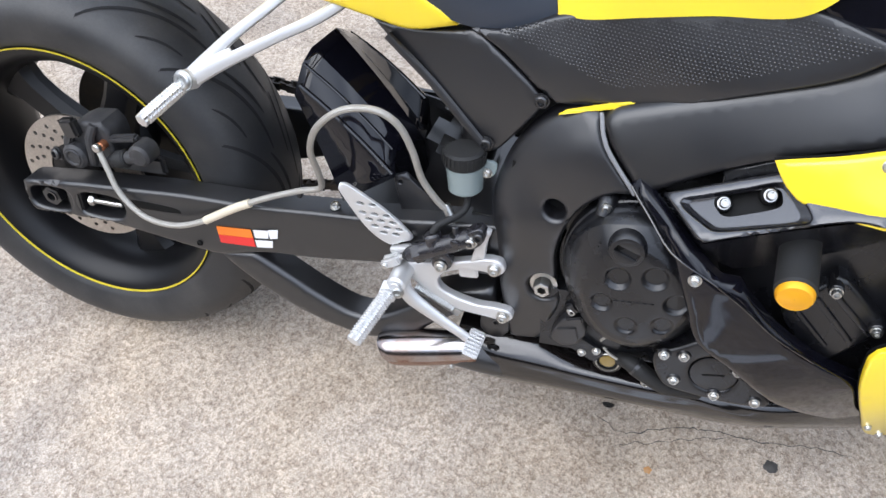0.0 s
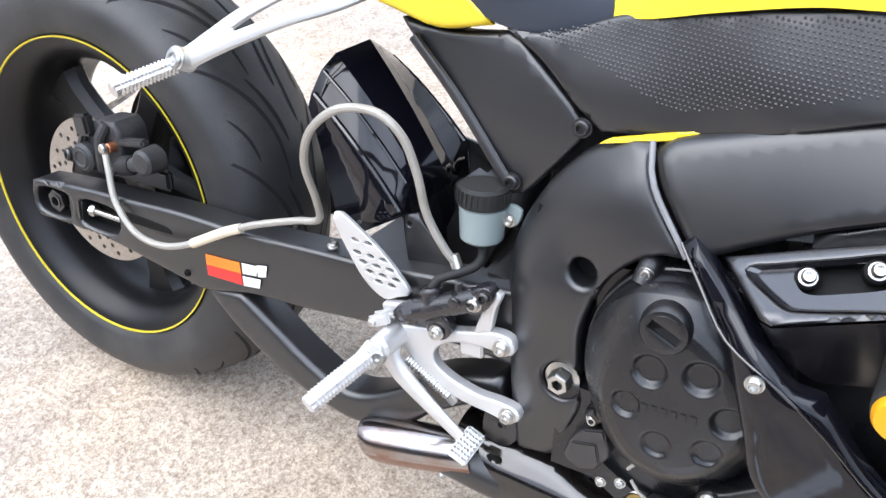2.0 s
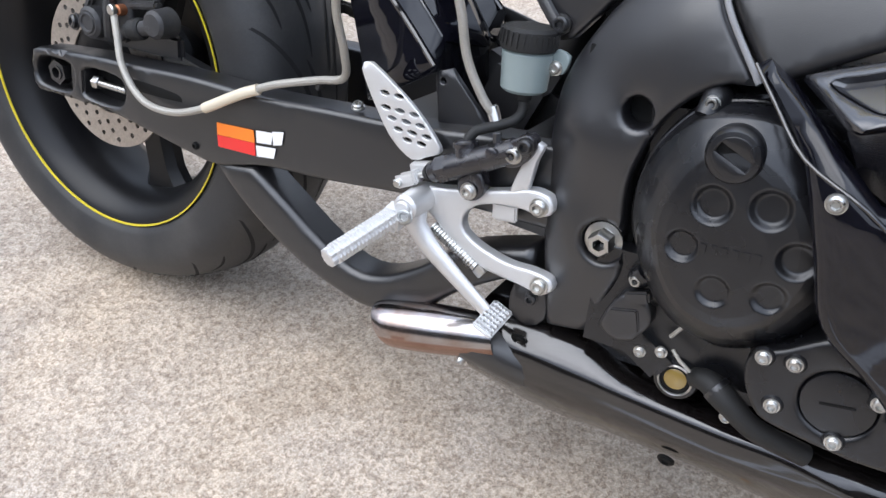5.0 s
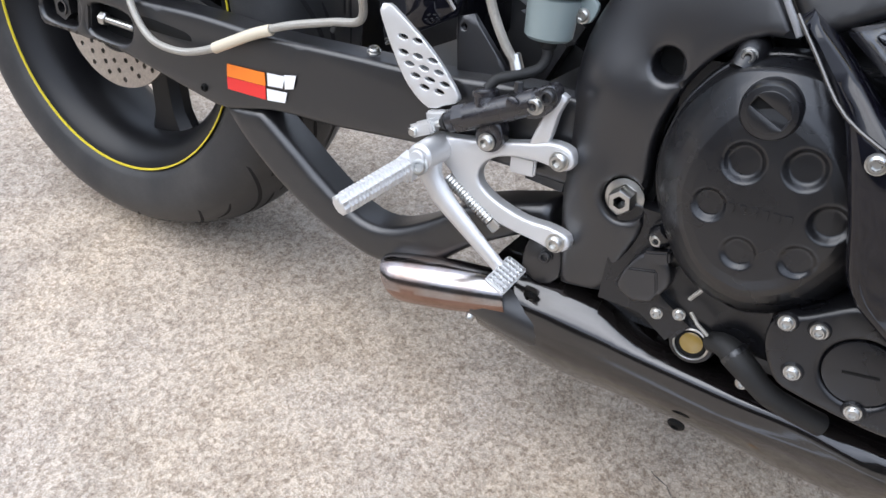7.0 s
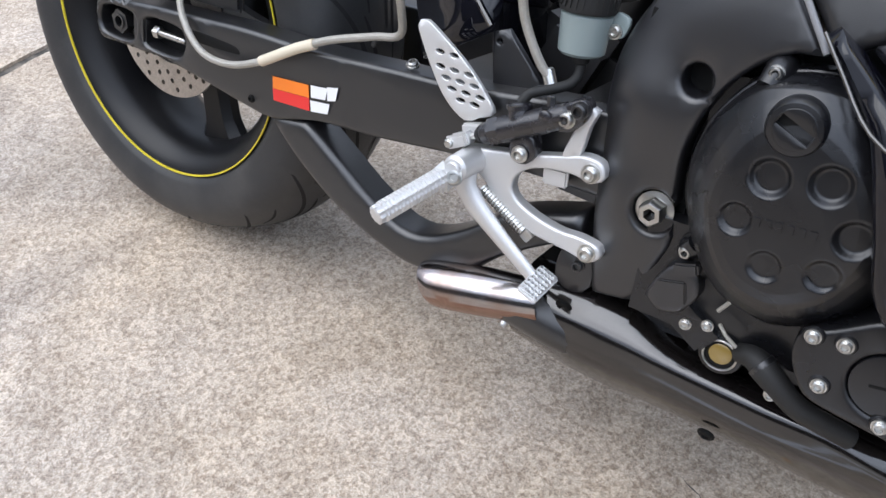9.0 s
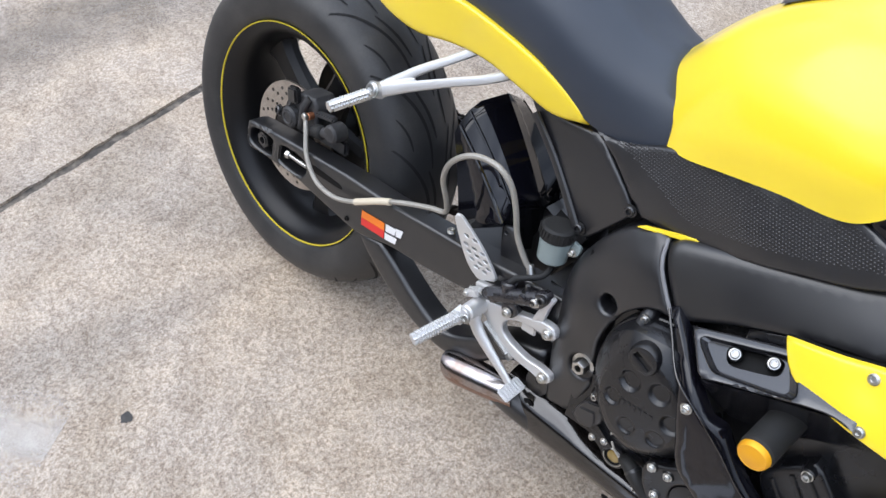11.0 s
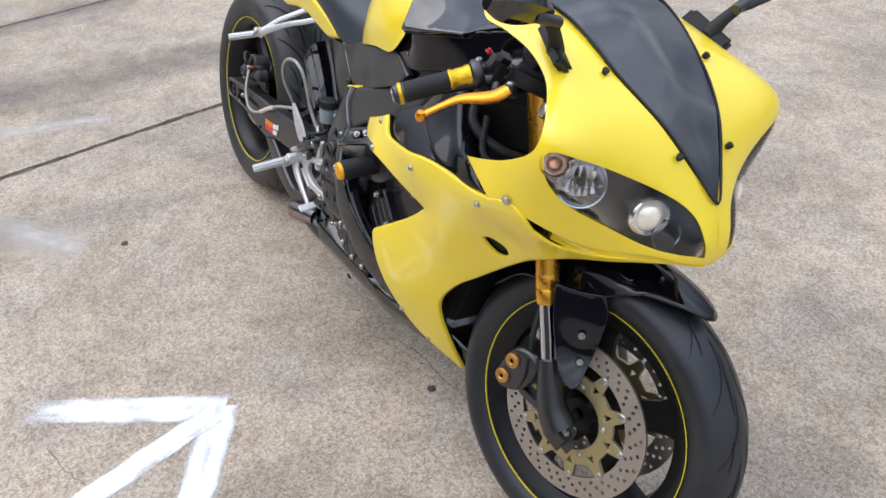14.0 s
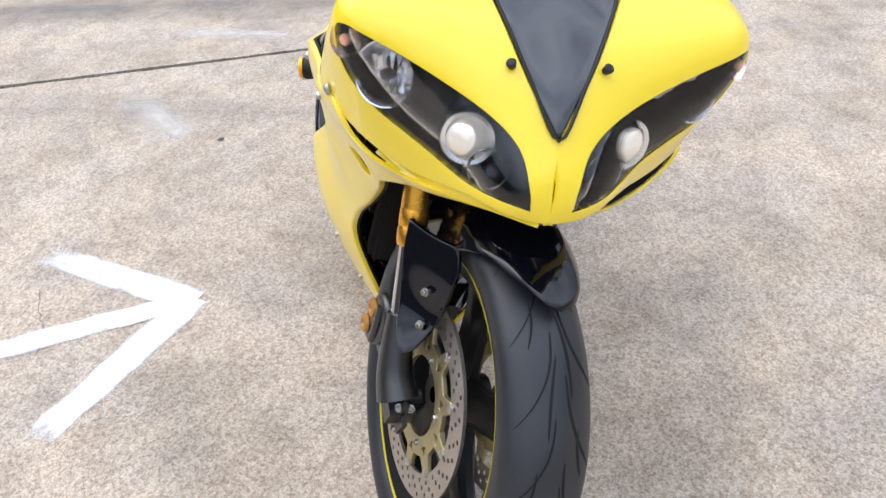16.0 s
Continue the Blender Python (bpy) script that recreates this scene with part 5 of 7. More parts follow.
CS = Surface([(0.957, -0.096, 0.946), (1.013, -0.163, 0.897), (1.038, -0.198, 0.843), (1.178, -0.157, 0.873), (1.213, -0.068, 0.900), (1.085, -0.083, 0.924), (1.108, -0.179, 0.858), (1.092, -0.132, 0.896)], (0.05, -0.75, 0.66))
cov = spline([(0.957, -0.096, 0.946), (0.992, -0.134, 0.925), (1.013, -0.163, 0.897), (1.029, -0.186, 0.866), (1.037, -0.198, 0.842), (1.108, -0.180, 0.857), (1.178, -0.157, 0.873), (1.200, -0.105, 0.890), (1.214, -0.068, 0.900), (1.085, -0.083, 0.924)], True, (0, 4, 6, 8), 0.01)
for mir in (False, True):
    put("tank_cover", sheet(CS, cov, (), 0.012, 0.004, 0.013, 0.004, mirror=mir), BLACK, tank, "gloss black front tank cover")
rows = [[(0.96, 0, 0.925), (0.96, -0.06, 0.932), (0.962, -0.090, 0.936), (0.97, -0.130, 0.86), (0.98, -0.150, 0.79), (0.99, -0.150, 0.74)],
        [(1.06, 0, 0.906), (1.06, -0.05, 0.914), (1.062, -0.080, 0.920), (1.06, -0.13, 0.862), (1.06, -0.155, 0.82), (1.06, -0.150, 0.75)],
        [(1.15, 0, 0.886), (1.15, -0.045, 0.895), (1.152, -0.070, 0.902), (1.16, -0.11, 0.872), (1.16, -0.133, 0.845), (1.16, -0.130, 0.79)],
        [(1.215, 0, 0.872), (1.215, -0.04, 0.878), (1.216, -0.062, 0.884), (1.225, -0.085, 0.868), (1.235, -0.100, 0.850), (1.235, -0.095, 0.80)],
        [(1.262, 0, 0.860), (1.262, -0.03, 0.864), (1.264, -0.050, 0.866), (1.266, -0.070, 0.855), (1.27, -0.082, 0.840), (1.27, -0.080, 0.80)]]
put("airbox_cover", loft(rows, 26, 28), BLADEM, tank, "gloss black air box cover under the tank")
GS = Surface([(0.95, -0.152, 0.768), (1.0, -0.156, 0.812), (1.03, -0.170, 0.838), (1.05, -0.166, 0.76), (1.11, -0.158, 0.80), (1.18, -0.140, 0.862), (1.20, -0.130, 0.81), (1.28, -0.090, 0.875), (1.28, -0.088, 0.85)], (0, -1, 0.1))
put("side_cover", sheet(GS, p3(spline([(0.955, 0.768), (1.03, 0.838), (1.10, 0.850), (1.18, 0.868), (1.245, 0.890), (1.285, 0.888), (1.285, 0.845), (1.19, 0.796), (1.10, 0.765), (1.05, 0.748), (0.99, 0.742)], True, (0, 1, 5, 6), 0.01)), (), 0.01, 0.003, 0.010), BLADEM, tank)

put("air_box", block((0.89, 0, 0.742), (0.40, 0.19, 0.07), (0, -12, 0), 0.015), DARK, tank)
put("frame_core", block((0.73, 0, 0.60), (0.14, 0.20, 0.12), (0, 0, 0), 0.02), DARK, tank)
MS = Surface([(0.62, -0.108, 0.678), (0.715, -0.110, 0.700), (0.72, -0.122, 0.622), (0.84, -0.146, 0.648), (0.80, -0.130, 0.720), (0.95, -0.154, 0.762), (1.045, -0.176, 0.752), (0.86, -0.152, 0.69), (0.74, -0.125, 0.66)], (0, -1, 0))
mid = [(0.622, 0.684), (0.67, 0.690), (0.720, 0.713), (0.77, 0.730), (0.83, 0.744), (0.90, 0.758), (0.955, 0.774), (1.000, 0.764), (1.045, 0.753), (1.000, 0.716), (0.92, 0.680), (0.838, 0.645), (0.775, 0.628), (0.732, 0.618), (0.708, 0.630), (0.66, 0.665)]
knee = put("knee_panel", sheet(MS, p3(spline(mid, True, (0, 6, 8, 13), 0.01)), (), 0.012, 0.004, 0.013), SATIN, bike, "black plastic knee panel with a fine dot grip")
# the raised grip dots stop short of a smooth band along the panel's lower edge
grip = np.array([(0.655, 0.687), (0.745, 0.665), (0.786, 0.654), (0.804, 0.657), (0.856, 0.675), (0.933, 0.706), (1.010, 0.742), (1.020, 0.752), (0.955, 0.765), (0.90, 0.752), (0.80, 0.731), (0.715, 0.708)])
PITCH = 0.0042
gx, gz = np.meshgrid(np.arange(0.65, 1.03, PITCH), np.arange(0.65, 0.77, PITCH * 0.866))
gx = gx + (np.arange(gx.shape[0]) % 2)[:, None] * PITCH / 2
spots = np.c_[gx.ravel(), gz.ravel()]
spots = spots[inside(spots, grip)]
uv = MS.flat(p3(spots))
at3 = MS.space(uv, MS.height(uv))
step_u = MS.space(uv + (0.002, 0), MS.height(uv + (0.002, 0))) - at3
step_v = MS.space(uv + (0, 0.002), MS.height(uv + (0, 0.002))) - at3
v, f = [], []
for o, du, dv in zip(at3, step_u, step_v):
    out = np.cross(du, dv)
    out = out / np.linalg.norm(out) * (1 if out[1] < 0 else -1)
    du, dv = du / np.linalg.norm(du), dv / np.linalg.norm(dv)
    base = len(v)
    for r, h in ((0.00150, -0.0002), (0.00095, 0.00036)):
        v += [tuple(o + (du * math.cos(a) + dv * math.sin(a)) * r + out * h) for a in (q * math.pi / 3 for q in range(6))]
    v.append(tuple(o + out * 0.00050))
    f += [(base + q, base + (q + 1) % 6, base + 6 + (q + 1) % 6, base + 6 + q) for q in range(6)]
    f += [(base + 6 + q, base + 6 + (q + 1) % 6, base + 12) for q in range(6)]
tagged(put("grip_dots", Bm().add(v, f), SATIN, knee, angle=80), kind="stuff")
put("frame_insert", plate([(0.737, 0.614), (0.746, 0.621), (0.80, 0.640), (0.86, 0.661), (0.90, 0.675), (0.86, 0.655), (0.80, 0.633)], [], -0.141, 0.004, 0.001), YELLOW, bike, "small yellow insert")
SS = Surface([(0.50, -0.085, 0.665), (0.60, -0.098, 0.672), (0.712, -0.118, 0.612), (0.66, -0.112, 0.535), (0.57, -0.098, 0.60), (0.64, -0.112, 0.61)], (0, -1, 0))
sub = [(0.497, 0.668), (0.55, 0.668), (0.60, 0.675), (0.630, 0.682), (0.70, 0.632), (0.715, 0.612), (0.706, 0.592), (0.664, 0.534), (0.648, 0.528), (0.634, 0.545), (0.59, 0.590), (0.55, 0.622)]
subframe = put("subframe_cover", sheet(SS, p3(spline(sub, True, (0, 3, 8), 0.01)), (), 0.012, 0.005, 0.012), SATIN, bike, "satin black subframe cover")
put("rib", tube([(0.52, -0.094, 0.655), (0.58, -0.103, 0.607), (0.648, -0.117, 0.545)], 0.006, 8, flat=0.7), SATIN, subframe)
put("bolt", bolt((0.714, -0.121, 0.617), (0, -1, 0), 0.0075, 0.006), FRAMEB, subframe)
put("bolt", bolt((0.652, -0.115, 0.545), (0, -1, 0), 0.0075, 0.006), FRAMEB, subframe)
put("bracket", block((0.575, -0.075, 0.618), (0.02, 0.02, 0.012), bevel=0.002), SATIN, subframe)
put("subframe_rail", tube([(0.64, -0.05, 0.55), (0.60, -0.06, 0.62), (0.50, -0.07, 0.685), (0.30, -0.07, 0.72)], 0.014, 12), FRAMEB, subframe)

TS = Surface([(0.05, -0.075, 0.80), (0.12, -0.085, 0.73), (0.22, -0.105, 0.69), (0.29, -0.108, 0.678), (0.40, -0.118, 0.72), (0.50, -0.120, 0.71), (0.60, -0.110, 0.686), (0.40, -0.128, 0.755), (0.26, -0.122, 0.765), (0.36, -0.112, 0.69), (0.50, -0.113, 0.682), (0.12, -0.10, 0.80)], (0, -1, 0))
tail = [(0.10, 0.728), (0.16, 0.698), (0.215, 0.681), (0.286, 0.675), (0.36, 0.690), (0.433, 0.694), (0.504, 0.681), (0.552, 0.671), (0.608, 0.684), (0.590, 0.703), (0.55, 0.726), (0.49, 0.746), (0.40, 0.762), (0.333, 0.766), (0.262, 0.775), (0.15, 0.81), (0.0, 0.85), (-0.02, 0.79)]
put("tail_panel", sheet(TS, p3(spline(tail, True, (8, 16, 17), 0.01)), (), 0.006, 0.007, 0.013), YELLOW, bike, "yellow tail panel under the seat")
put("tail_panel", sheet(TS, p3(spline(tail, True, (8, 16, 17), 0.01)), (), 0.006, 0.007, 0.02, mirror=True), YELLOW, bike, "yellow tail panel under the seat")
put("undertail", block((0.31, 0, 0.735), (0.34, 0.17, 0.05), (0, -4, 0), 0.015), SATIN, bike, "black under tail")

# passenger foot rest
b = tube([(0.300, -0.186, 0.602), (0.318, -0.170, 0.622), (0.347, -0.150, 0.651), (0.378, -0.122, 0.676), (0.405, -0.090, 0.700)], 0.008, 8, flat=0.65, radii=[0.0105, 0.0080, 0.0066, 0.0070, 0.0080])
tube([(0.300, -0.186, 0.601), (0.340, -0.172, 0.624), (0.405, -0.148, 0.658), (0.445, -0.122, 0.676), (0.480, -0.090, 0.698)], 0.008, 8, b=b, flat=0.65, radii=[0.0105, 0.0080, 0.0066, 0.0070, 0.0080])
tube([(0.302, -0.185, 0.602), (0.328, -0.171, 0.622), (0.350, -0.161, 0.638)], 0.008, 8, b=b, flat=0.6, radii=[0.0100, 0.0085, 0.0040])
rod((0.303, -0.176, 0.601), (0.301, -0.197, 0.608), 0.0125, 0.0120, 24, 0.002, b)
hanger = put("passenger_hanger", b, ALUW, bike, "cast aluminium passenger foot rest hanger")
put("pivot_bolt", bolt((0.301, -0.196, 0.607), (-0.1, -1, 0.33), 0.0105, 0.005), STEEL, hanger)
def ribbed(p0, p1, r, rings, flat_r=0.8):
    """A knurled foot peg."""
    L = (Vector(p1) - Vector(p0)).length
    prof = [(0.0001, 0)]
    for i in range(rings):
        a = L * 0.1 + L * 0.82 * i / rings
        w = L * 0.82 / rings
        prof += [(r * 0.82, a), (r, a + w * 0.3), (r, a + w * 0.6), (r * 0.82, a + w * 0.9)]
    prof += [(r * 0.9, L * 0.94), (r * 0.9, L * 0.985), (r * 0.7, L), (0.0001, L)]
    b = lathe(prof, 20, Vector(p1) - Vector(p0), p0)
    ax = (Vector(p1) - Vector(p0)).normalized()
    u = ax.orthogonal().normalized()
    w = ax.cross(u)
    v = []
    for q in b.v:
        d = Vector(q) - Vector(p0)
        out = d - ax * d.dot(ax)
        k = round(math.atan2(out.dot(w), out.dot(u)) / (2 * math.pi / 20))
        v.append(tuple(Vector(q) - out * (0.13 if k % 2 else 0.0)))
    b.v = v
    return b


put("passenger_peg", ribbed((0.299, -0.185, 0.601), (0.282, -0.262, 0.585), 0.0096, 15), ALU, hanger, "ribbed aluminium peg", angle=20)

# ---- foot controls on the right ----
brk = [(0.546, 0.352), (0.552, 0.366), (0.575, 0.372), (0.62, 0.384), (0.655, 0.396), (0.675, 0.403), (0.692, 0.401), (0.698, 0.389), (0.689, 0.380), (0.665, 0.3805), (0.640, 0.376), (0.619, 0.366), (0.609, 0.351), (0.613, 0.337), (0.632, 0.327), (0.664, 0.321), (0.692, 0.323), (0.711, 0.320), (0.714, 0.309), (0.702, 0.301), (0.680, 0.303), (0.640, 0.305), (0.606, 0.317), (0.575, 0.340)]
rearset = put("rearset_bracket", plate(spline(brk, True, (), 0.005), [], -0.160, 0.010, 0.003, 0.008), ALUW, bike, "machined aluminium foot peg bracket")
put("strap", plate(spline([(0.652, 0.392), (0.668, 0.398), (0.672, 0.43), (0.676, 0.446), (0.664, 0.446), (0.660, 0.43)], True, (), 0.006), [], -0.160, 0.007, 0.002, 0.008), ALUW, rearset)
for x, z in ((0.684, 0.389), (0.701, 0.311)):
    put("bolt", bolt((x, -0.161, z), (0, -1, 0), 0.0075, 0.006), STEEL, rearset)
put("stay_plate", block((0.648, -0.150, 0.368), (0.026, 0.006, 0.018), (0, -8, 0), 0.002), ALUW, rearset)
b = rod((0.562, -0.150, 0.356), (0.562, -0.196, 0.356), 0.015, 0.013, 24, 0.003)
rod((0.562, -0.196, 0.356), (0.562, -0.200, 0.356), 0.008, 0.008, 18, 0.001, b)
put("peg_pivot", b, ALUW, rearset)
put("peg_clevis", block((0.552, -0.193, 0.343), (0.022, 0.028, 0.022), (20, 10, 0), 0.004), ALUW, rearset)
put("foot_peg", ribbed((0.556, -0.192, 0.349), (0.532, -0.274, 0.320), 0.0112, 17), ALUW, rearset, "knurled aluminium rider foot peg", angle=20)
put("peg_bolt", bolt((0.566, -0.199, 0.350), (0.2, -1, 0.3), 0.007, 0.005), STEEL, rearset)
pedal = put("brake_pedal", tube([(0.560, -0.170, 0.354), (0.565, -0.171, 0.332), (0.580, -0.172, 0.317), (0.620, -0.172, 0.291), (0.655, -0.172, 0.270), (0.664, -0.172, 0.262)], 0.008, 14, flat=0.7, radii=[0.013, 0.0115, 0.0100, 0.0085, 0.0075, 0.007]), ALUW, bike, "bare aluminium brake pedal with a knurled pad")
put("pedal_pad", block((0.668, -0.178, 0.267), (0.023, 0.042, 0.006), (17, 18, 0), 0.002), ALUW, pedal)
b = Bm()
for i in range(5):
    for j in range(7):
        m = pose(0.668, -0.178, 0.267, 17, 18, 0)
        q = m @ Vector(((i - 2) * 0.0042, (j - 3) * 0.0055, 0.0032))
        block(q, (0.0026, 0.0030, 0.0012), (17, 18, 45), 0, b)
put("knurl", b, ALU, pedal, smooth=False)
put("return_spring", tube([(0.578, -0.158, 0.330), (0.605, -0.158, 0.317), (0.632, -0.158, 0.304)], 0.0062, 10), STEEL, pedal, "pedal return spring")
b = Bm()
for i in range(16):
    s = i / 15
    lathe([(0.0062, -0.0008), (0.0074, 0), (0.0062, 0.0008)], 12, (0.054, 0.0, -0.026), (0.580 + 0.048 * s, -0.158, 0.329 - 0.0235 * s), b)
put("spring_coil", b, STEEL, pedal)
put("spring_lug", block((0.637, -0.158, 0.301), (0.010, 0.008, 0.012), (0, 30, 0), 0.001), STEEL, pedal)
heel = [(0.470, 0.463), (0.472, 0.470), (0.480, 0.472), (0.497, 0.464), (0.531, 0.444), (0.557, 0.423), (0.571, 0.406), (0.556, 0.396), (0.540, 0.388), (0.514, 0.402), (0.490, 0.431)]
slots = []
for x0, z0, n in ((0.500, 0.4465, 2), (0.503, 0.4325, 3), (0.5115, 0.4235, 3), (0.520, 0.4145, 3), (0.532, 0.4065, 2)):
    for k in range(n):
        cx, cz = x0 + 0.0165 * k, z0 + 0.0008 * k
        slots.append([(cx + 0.0055 * math.cos(a), cz + 0.0024 * math.sin(a)) for a in np.linspace(0, 2 * math.pi, 12, endpoint=False)])
put("heel_guard", plate(spline(heel, True, (), 0.006), slots, -0.153, 0.004, 0.001, 0.008), ALUW, rearset, "aluminium heel guard with slotted holes")
put("heel_tab", block((0.556, -0.153, 0.386), (0.030, 0.012, 0.010), (0, -18, 0), 0.002), ALUW, rearset)
mc = put("master_cylinder", rod((0.586, -0.165, 0.3975), (0.654, -0.163, 0.4375), 0.0128, 0.0122, 28, 0.003), MCM, bike, "black rear brake master cylinder")
b = rod((0.570, -0.165, 0.388), (0.580, -0.165, 0.394), 0.0105, 0.0115, 20, 0.002)
rod((0.579, -0.165, 0.3935), (0.590, -0.165, 0.400), 0.0142, 0.0142, 6, 0.001, b)
put("end_nut", b, MCM, mc)
put("rubber_boot", rod((0.563, -0.1655, 0.384), (0.571, -0.165, 0.3885), 0.0060, 0.0095, 18, 0.002), RUBBER, mc)
b = rod((0.606, -0.164, 0.410), (0.600, -0.162, 0.430), 0.0120, 0.0105, 22, 0.002)
lathe([(0.0105, 0.0), (0.0122, 0.001), (0.0122, 0.005), (0.0105, 0.006)], 22, (-0.3, 0, 1), (0.6015, -0.162, 0.4235), b)
put("inlet_port", b, MCM, mc)
put("cylinder_rib", block((0.628, -0.1765, 0.4225), (0.052, 0.004, 0.005), (0, -30.5, 0), 0.0012), MCM, mc)
put("cylinder_cap", lathe([(0.0001, 0.003), (0.0045, 0.003), (0.0060, 0.002), (0.0064, 0.0)], 20, (0, -1, 0), (0.634, -0.1755, 0.431)), MCM, mc)
put("mount_ear", plate(spline([(0.640, 0.421), (0.654, 0.421), (0.666, 0.431), (0.671, 0.446), (0.664, 0.455), (0.652, 0.450), (0.642, 0.438)], True, (), 0.004), [], -0.170, 0.014, 0.003, 0.006), MCM, mc)
put("mount_ear", plate(spline([(0.604, 0.398), (0.622, 0.405), (0.629, 0.388), (0.622, 0.376), (0.609, 0.374), (0.601, 0.384)], True, (), 0.004), [], -0.168, 0.012, 0.003, 0.006), MCM, mc)
put("banjo_bolt", rod((0.632, -0.163, 0.436), (0.630, -0.162, 0.447), 0.0042, 0.0042, 6, 0.001), FRAMEB, mc)
put("banjo_washer", rod((0.6325, -0.163, 0.434), (0.6318, -0.163, 0.4375), 0.0085, 0.0085, 20, 0.001), DARK, mc)
put("push_rod", rod((0.545, -0.166, 0.373), (0.566, -0.165, 0.3855), 0.0036), STEEL, mc)
b = block((0.546, -0.1715, 0.373), (0.026, 0.004, 0.013), (0, -30, 0), 0.003)
block((0.546, -0.1605, 0.373), (0.026, 0.004, 0.013), (0, -30, 0), 0.003, b)
block((0.556, -0.166, 0.379), (0.007, 0.014, 0.013), (0, -30, 0), 0.002, b)
put("clevis", b, ALUW, mc)
put("clevis_pin", rod((0.540, -0.157, 0.369), (0.540, -0.178, 0.369), 0.0042, 0.0042, 16, 0.001), STEEL, mc)
for x, z, mat in ((0.653, 0.434, STEEL), (0.663, 0.4455, FRAMEB), (0.615, 0.385, STEEL)):
    put("bolt", bolt((x, -0.1705, z), (0, -1, 0), 0.0068, 0.006), mat, mc)
reservoir = put("brake_reservoir", rod((0.632, -0.124, 0.480), (0.629, -0.124, 0.519), 0.022, 0.024, 36, 0.003), FLUID, bike, "clear brake fluid reservoir with a black cap")
b = lathe([(0.0001, 0.020), (0.022, 0.020), (0.0255, 0.017), (0.0265, 0.003), (0.0255, 0.0), (0.001, 0.0)], 40, (-0.08, 0, 1), (0.629, -0.124, 0.519))
put("reservoir_cap", b, RUBBER, reservoir, "ribbed black cap")
b = Bm()
for i in range(28):
    a = 2 * math.pi * i / 28
    block((0.628 + 0.0262 * math.cos(a), -0.124 + 0.0262 * math.sin(a), 0.529), (0.0016, 0.0026, 0.013), (0, 0, math.degrees(a) + 90), 0, b)
put("cap_rib", b, RUBBER, reservoir)
put("reservoir_neck", rod((0.634, -0.124, 0.471), (0.633, -0.124, 0.482), 0.0075, 0.0085), RUBBER, reservoir)
put("reservoir_tab", plate(spline([(0.648, 0.500), (0.665, 0.503), (0.668, 0.520), (0.652, 0.522)], True, (), 0.005), [], -0.120, 0.004, 0.001, 0.01), FLUID, reservoir)
put("bolt", bolt((0.657, -0.121, 0.507), (0, -1, 0), 0.0055, 0.004), STEEL, reservoir)
put("fluid_hose", tube([(0.633, -0.124, 0.480), (0.636, -0.125, 0.464), (0.634, -0.134, 0.454), (0.622, -0.146, 0.447), (0.606, -0.158, 0.440), (0.601, -0.162, 0.430)], 0.0050, 12, step=0.006), RUBBER, reservoir, "black rubber fluid hose")

# ---- exhaust tip and belly pan ----
b = Bm()
ax0, ax1 = Vector((0.523, -0.150, 0.184)), Vector((0.665, -0.142, 0.226))
d = (ax1 - ax0).normalized()
e1 = Vector((0, -1, 0)) - d * d.dot(Vector((0, -1, 0)))
e1.normalize()
e2 = d.cross(e1)
if e2.z < 0:
    e2 = -e2
v, f = [], []
seg = 40
stations = [(0.030, 0.80, 0.0), (0.004, 0.80, 0.0), (0.0, 0.85, 0.0), (0.001, 0.91, 0.0), (0.005, 0.96, 0.0), (0.014, 1.0, 0.0), (0.028, 1.02, 0.0), (0.05, 1.03, 0.0), (0.08, 1.03, 0.0), (0.12, 0.98, 0.0), (0.15, 0.90, 0.0)]
for along, k, _ in stations:
    for i in range(seg):
        a = 2 * math.pi * i / seg
        slash = (0.5 - 0.5 * math.sin(a)) * 0.020 * max(0, 1 - along / 0.05)
        v.append(ax0 + d * (along + slash) + (e1 * math.cos(a) * 0.027 + e2 * math.sin(a) * 0.0265) * k)
for s in range(len(stations) - 1):
    f += [(s * seg + i, s * seg + (i + 1) % seg, (s + 1) * seg + (i + 1) % seg, (s + 1) * seg + i) for i in range(seg)]
exhaust = put("exhaust_tip", b.add(v, f), EXHAUST, bike, "stubby chrome exhaust tip with brown heat stains and a painted ground reflection below")
# lower faces: rust, plus the ground's brown reflection put into the colour
exhaust.data.materials.append(RUST_REFLECTION)
for poly in exhaust.data.polygons:
    c0 = Vector(poly.center) - ax0
    if c0.dot(e2) < -0.004 + 0.004 * noise.noise(Vector(poly.center) * 60):
        poly.material_index = 1
put("exhaust_bore", rod(ax0 + d * 0.028, ax0 + d * 0.032, 0.0235, 0.0235, 30, 0.001), DARK, exhaust)
put("exhaust_pipe", tube([(0.63, -0.142, 0.215), (0.72, -0.125, 0.20), (0.85, -0.06, 0.18), (1.0, 0.0, 0.18)], 0.028, 16), FRAMEB, exhaust)
put("clamp_bolt", bolt((0.632, -0.152, 0.187), (0, -0.6, -0.8), 0.005, 0.006), STEEL, exhaust)
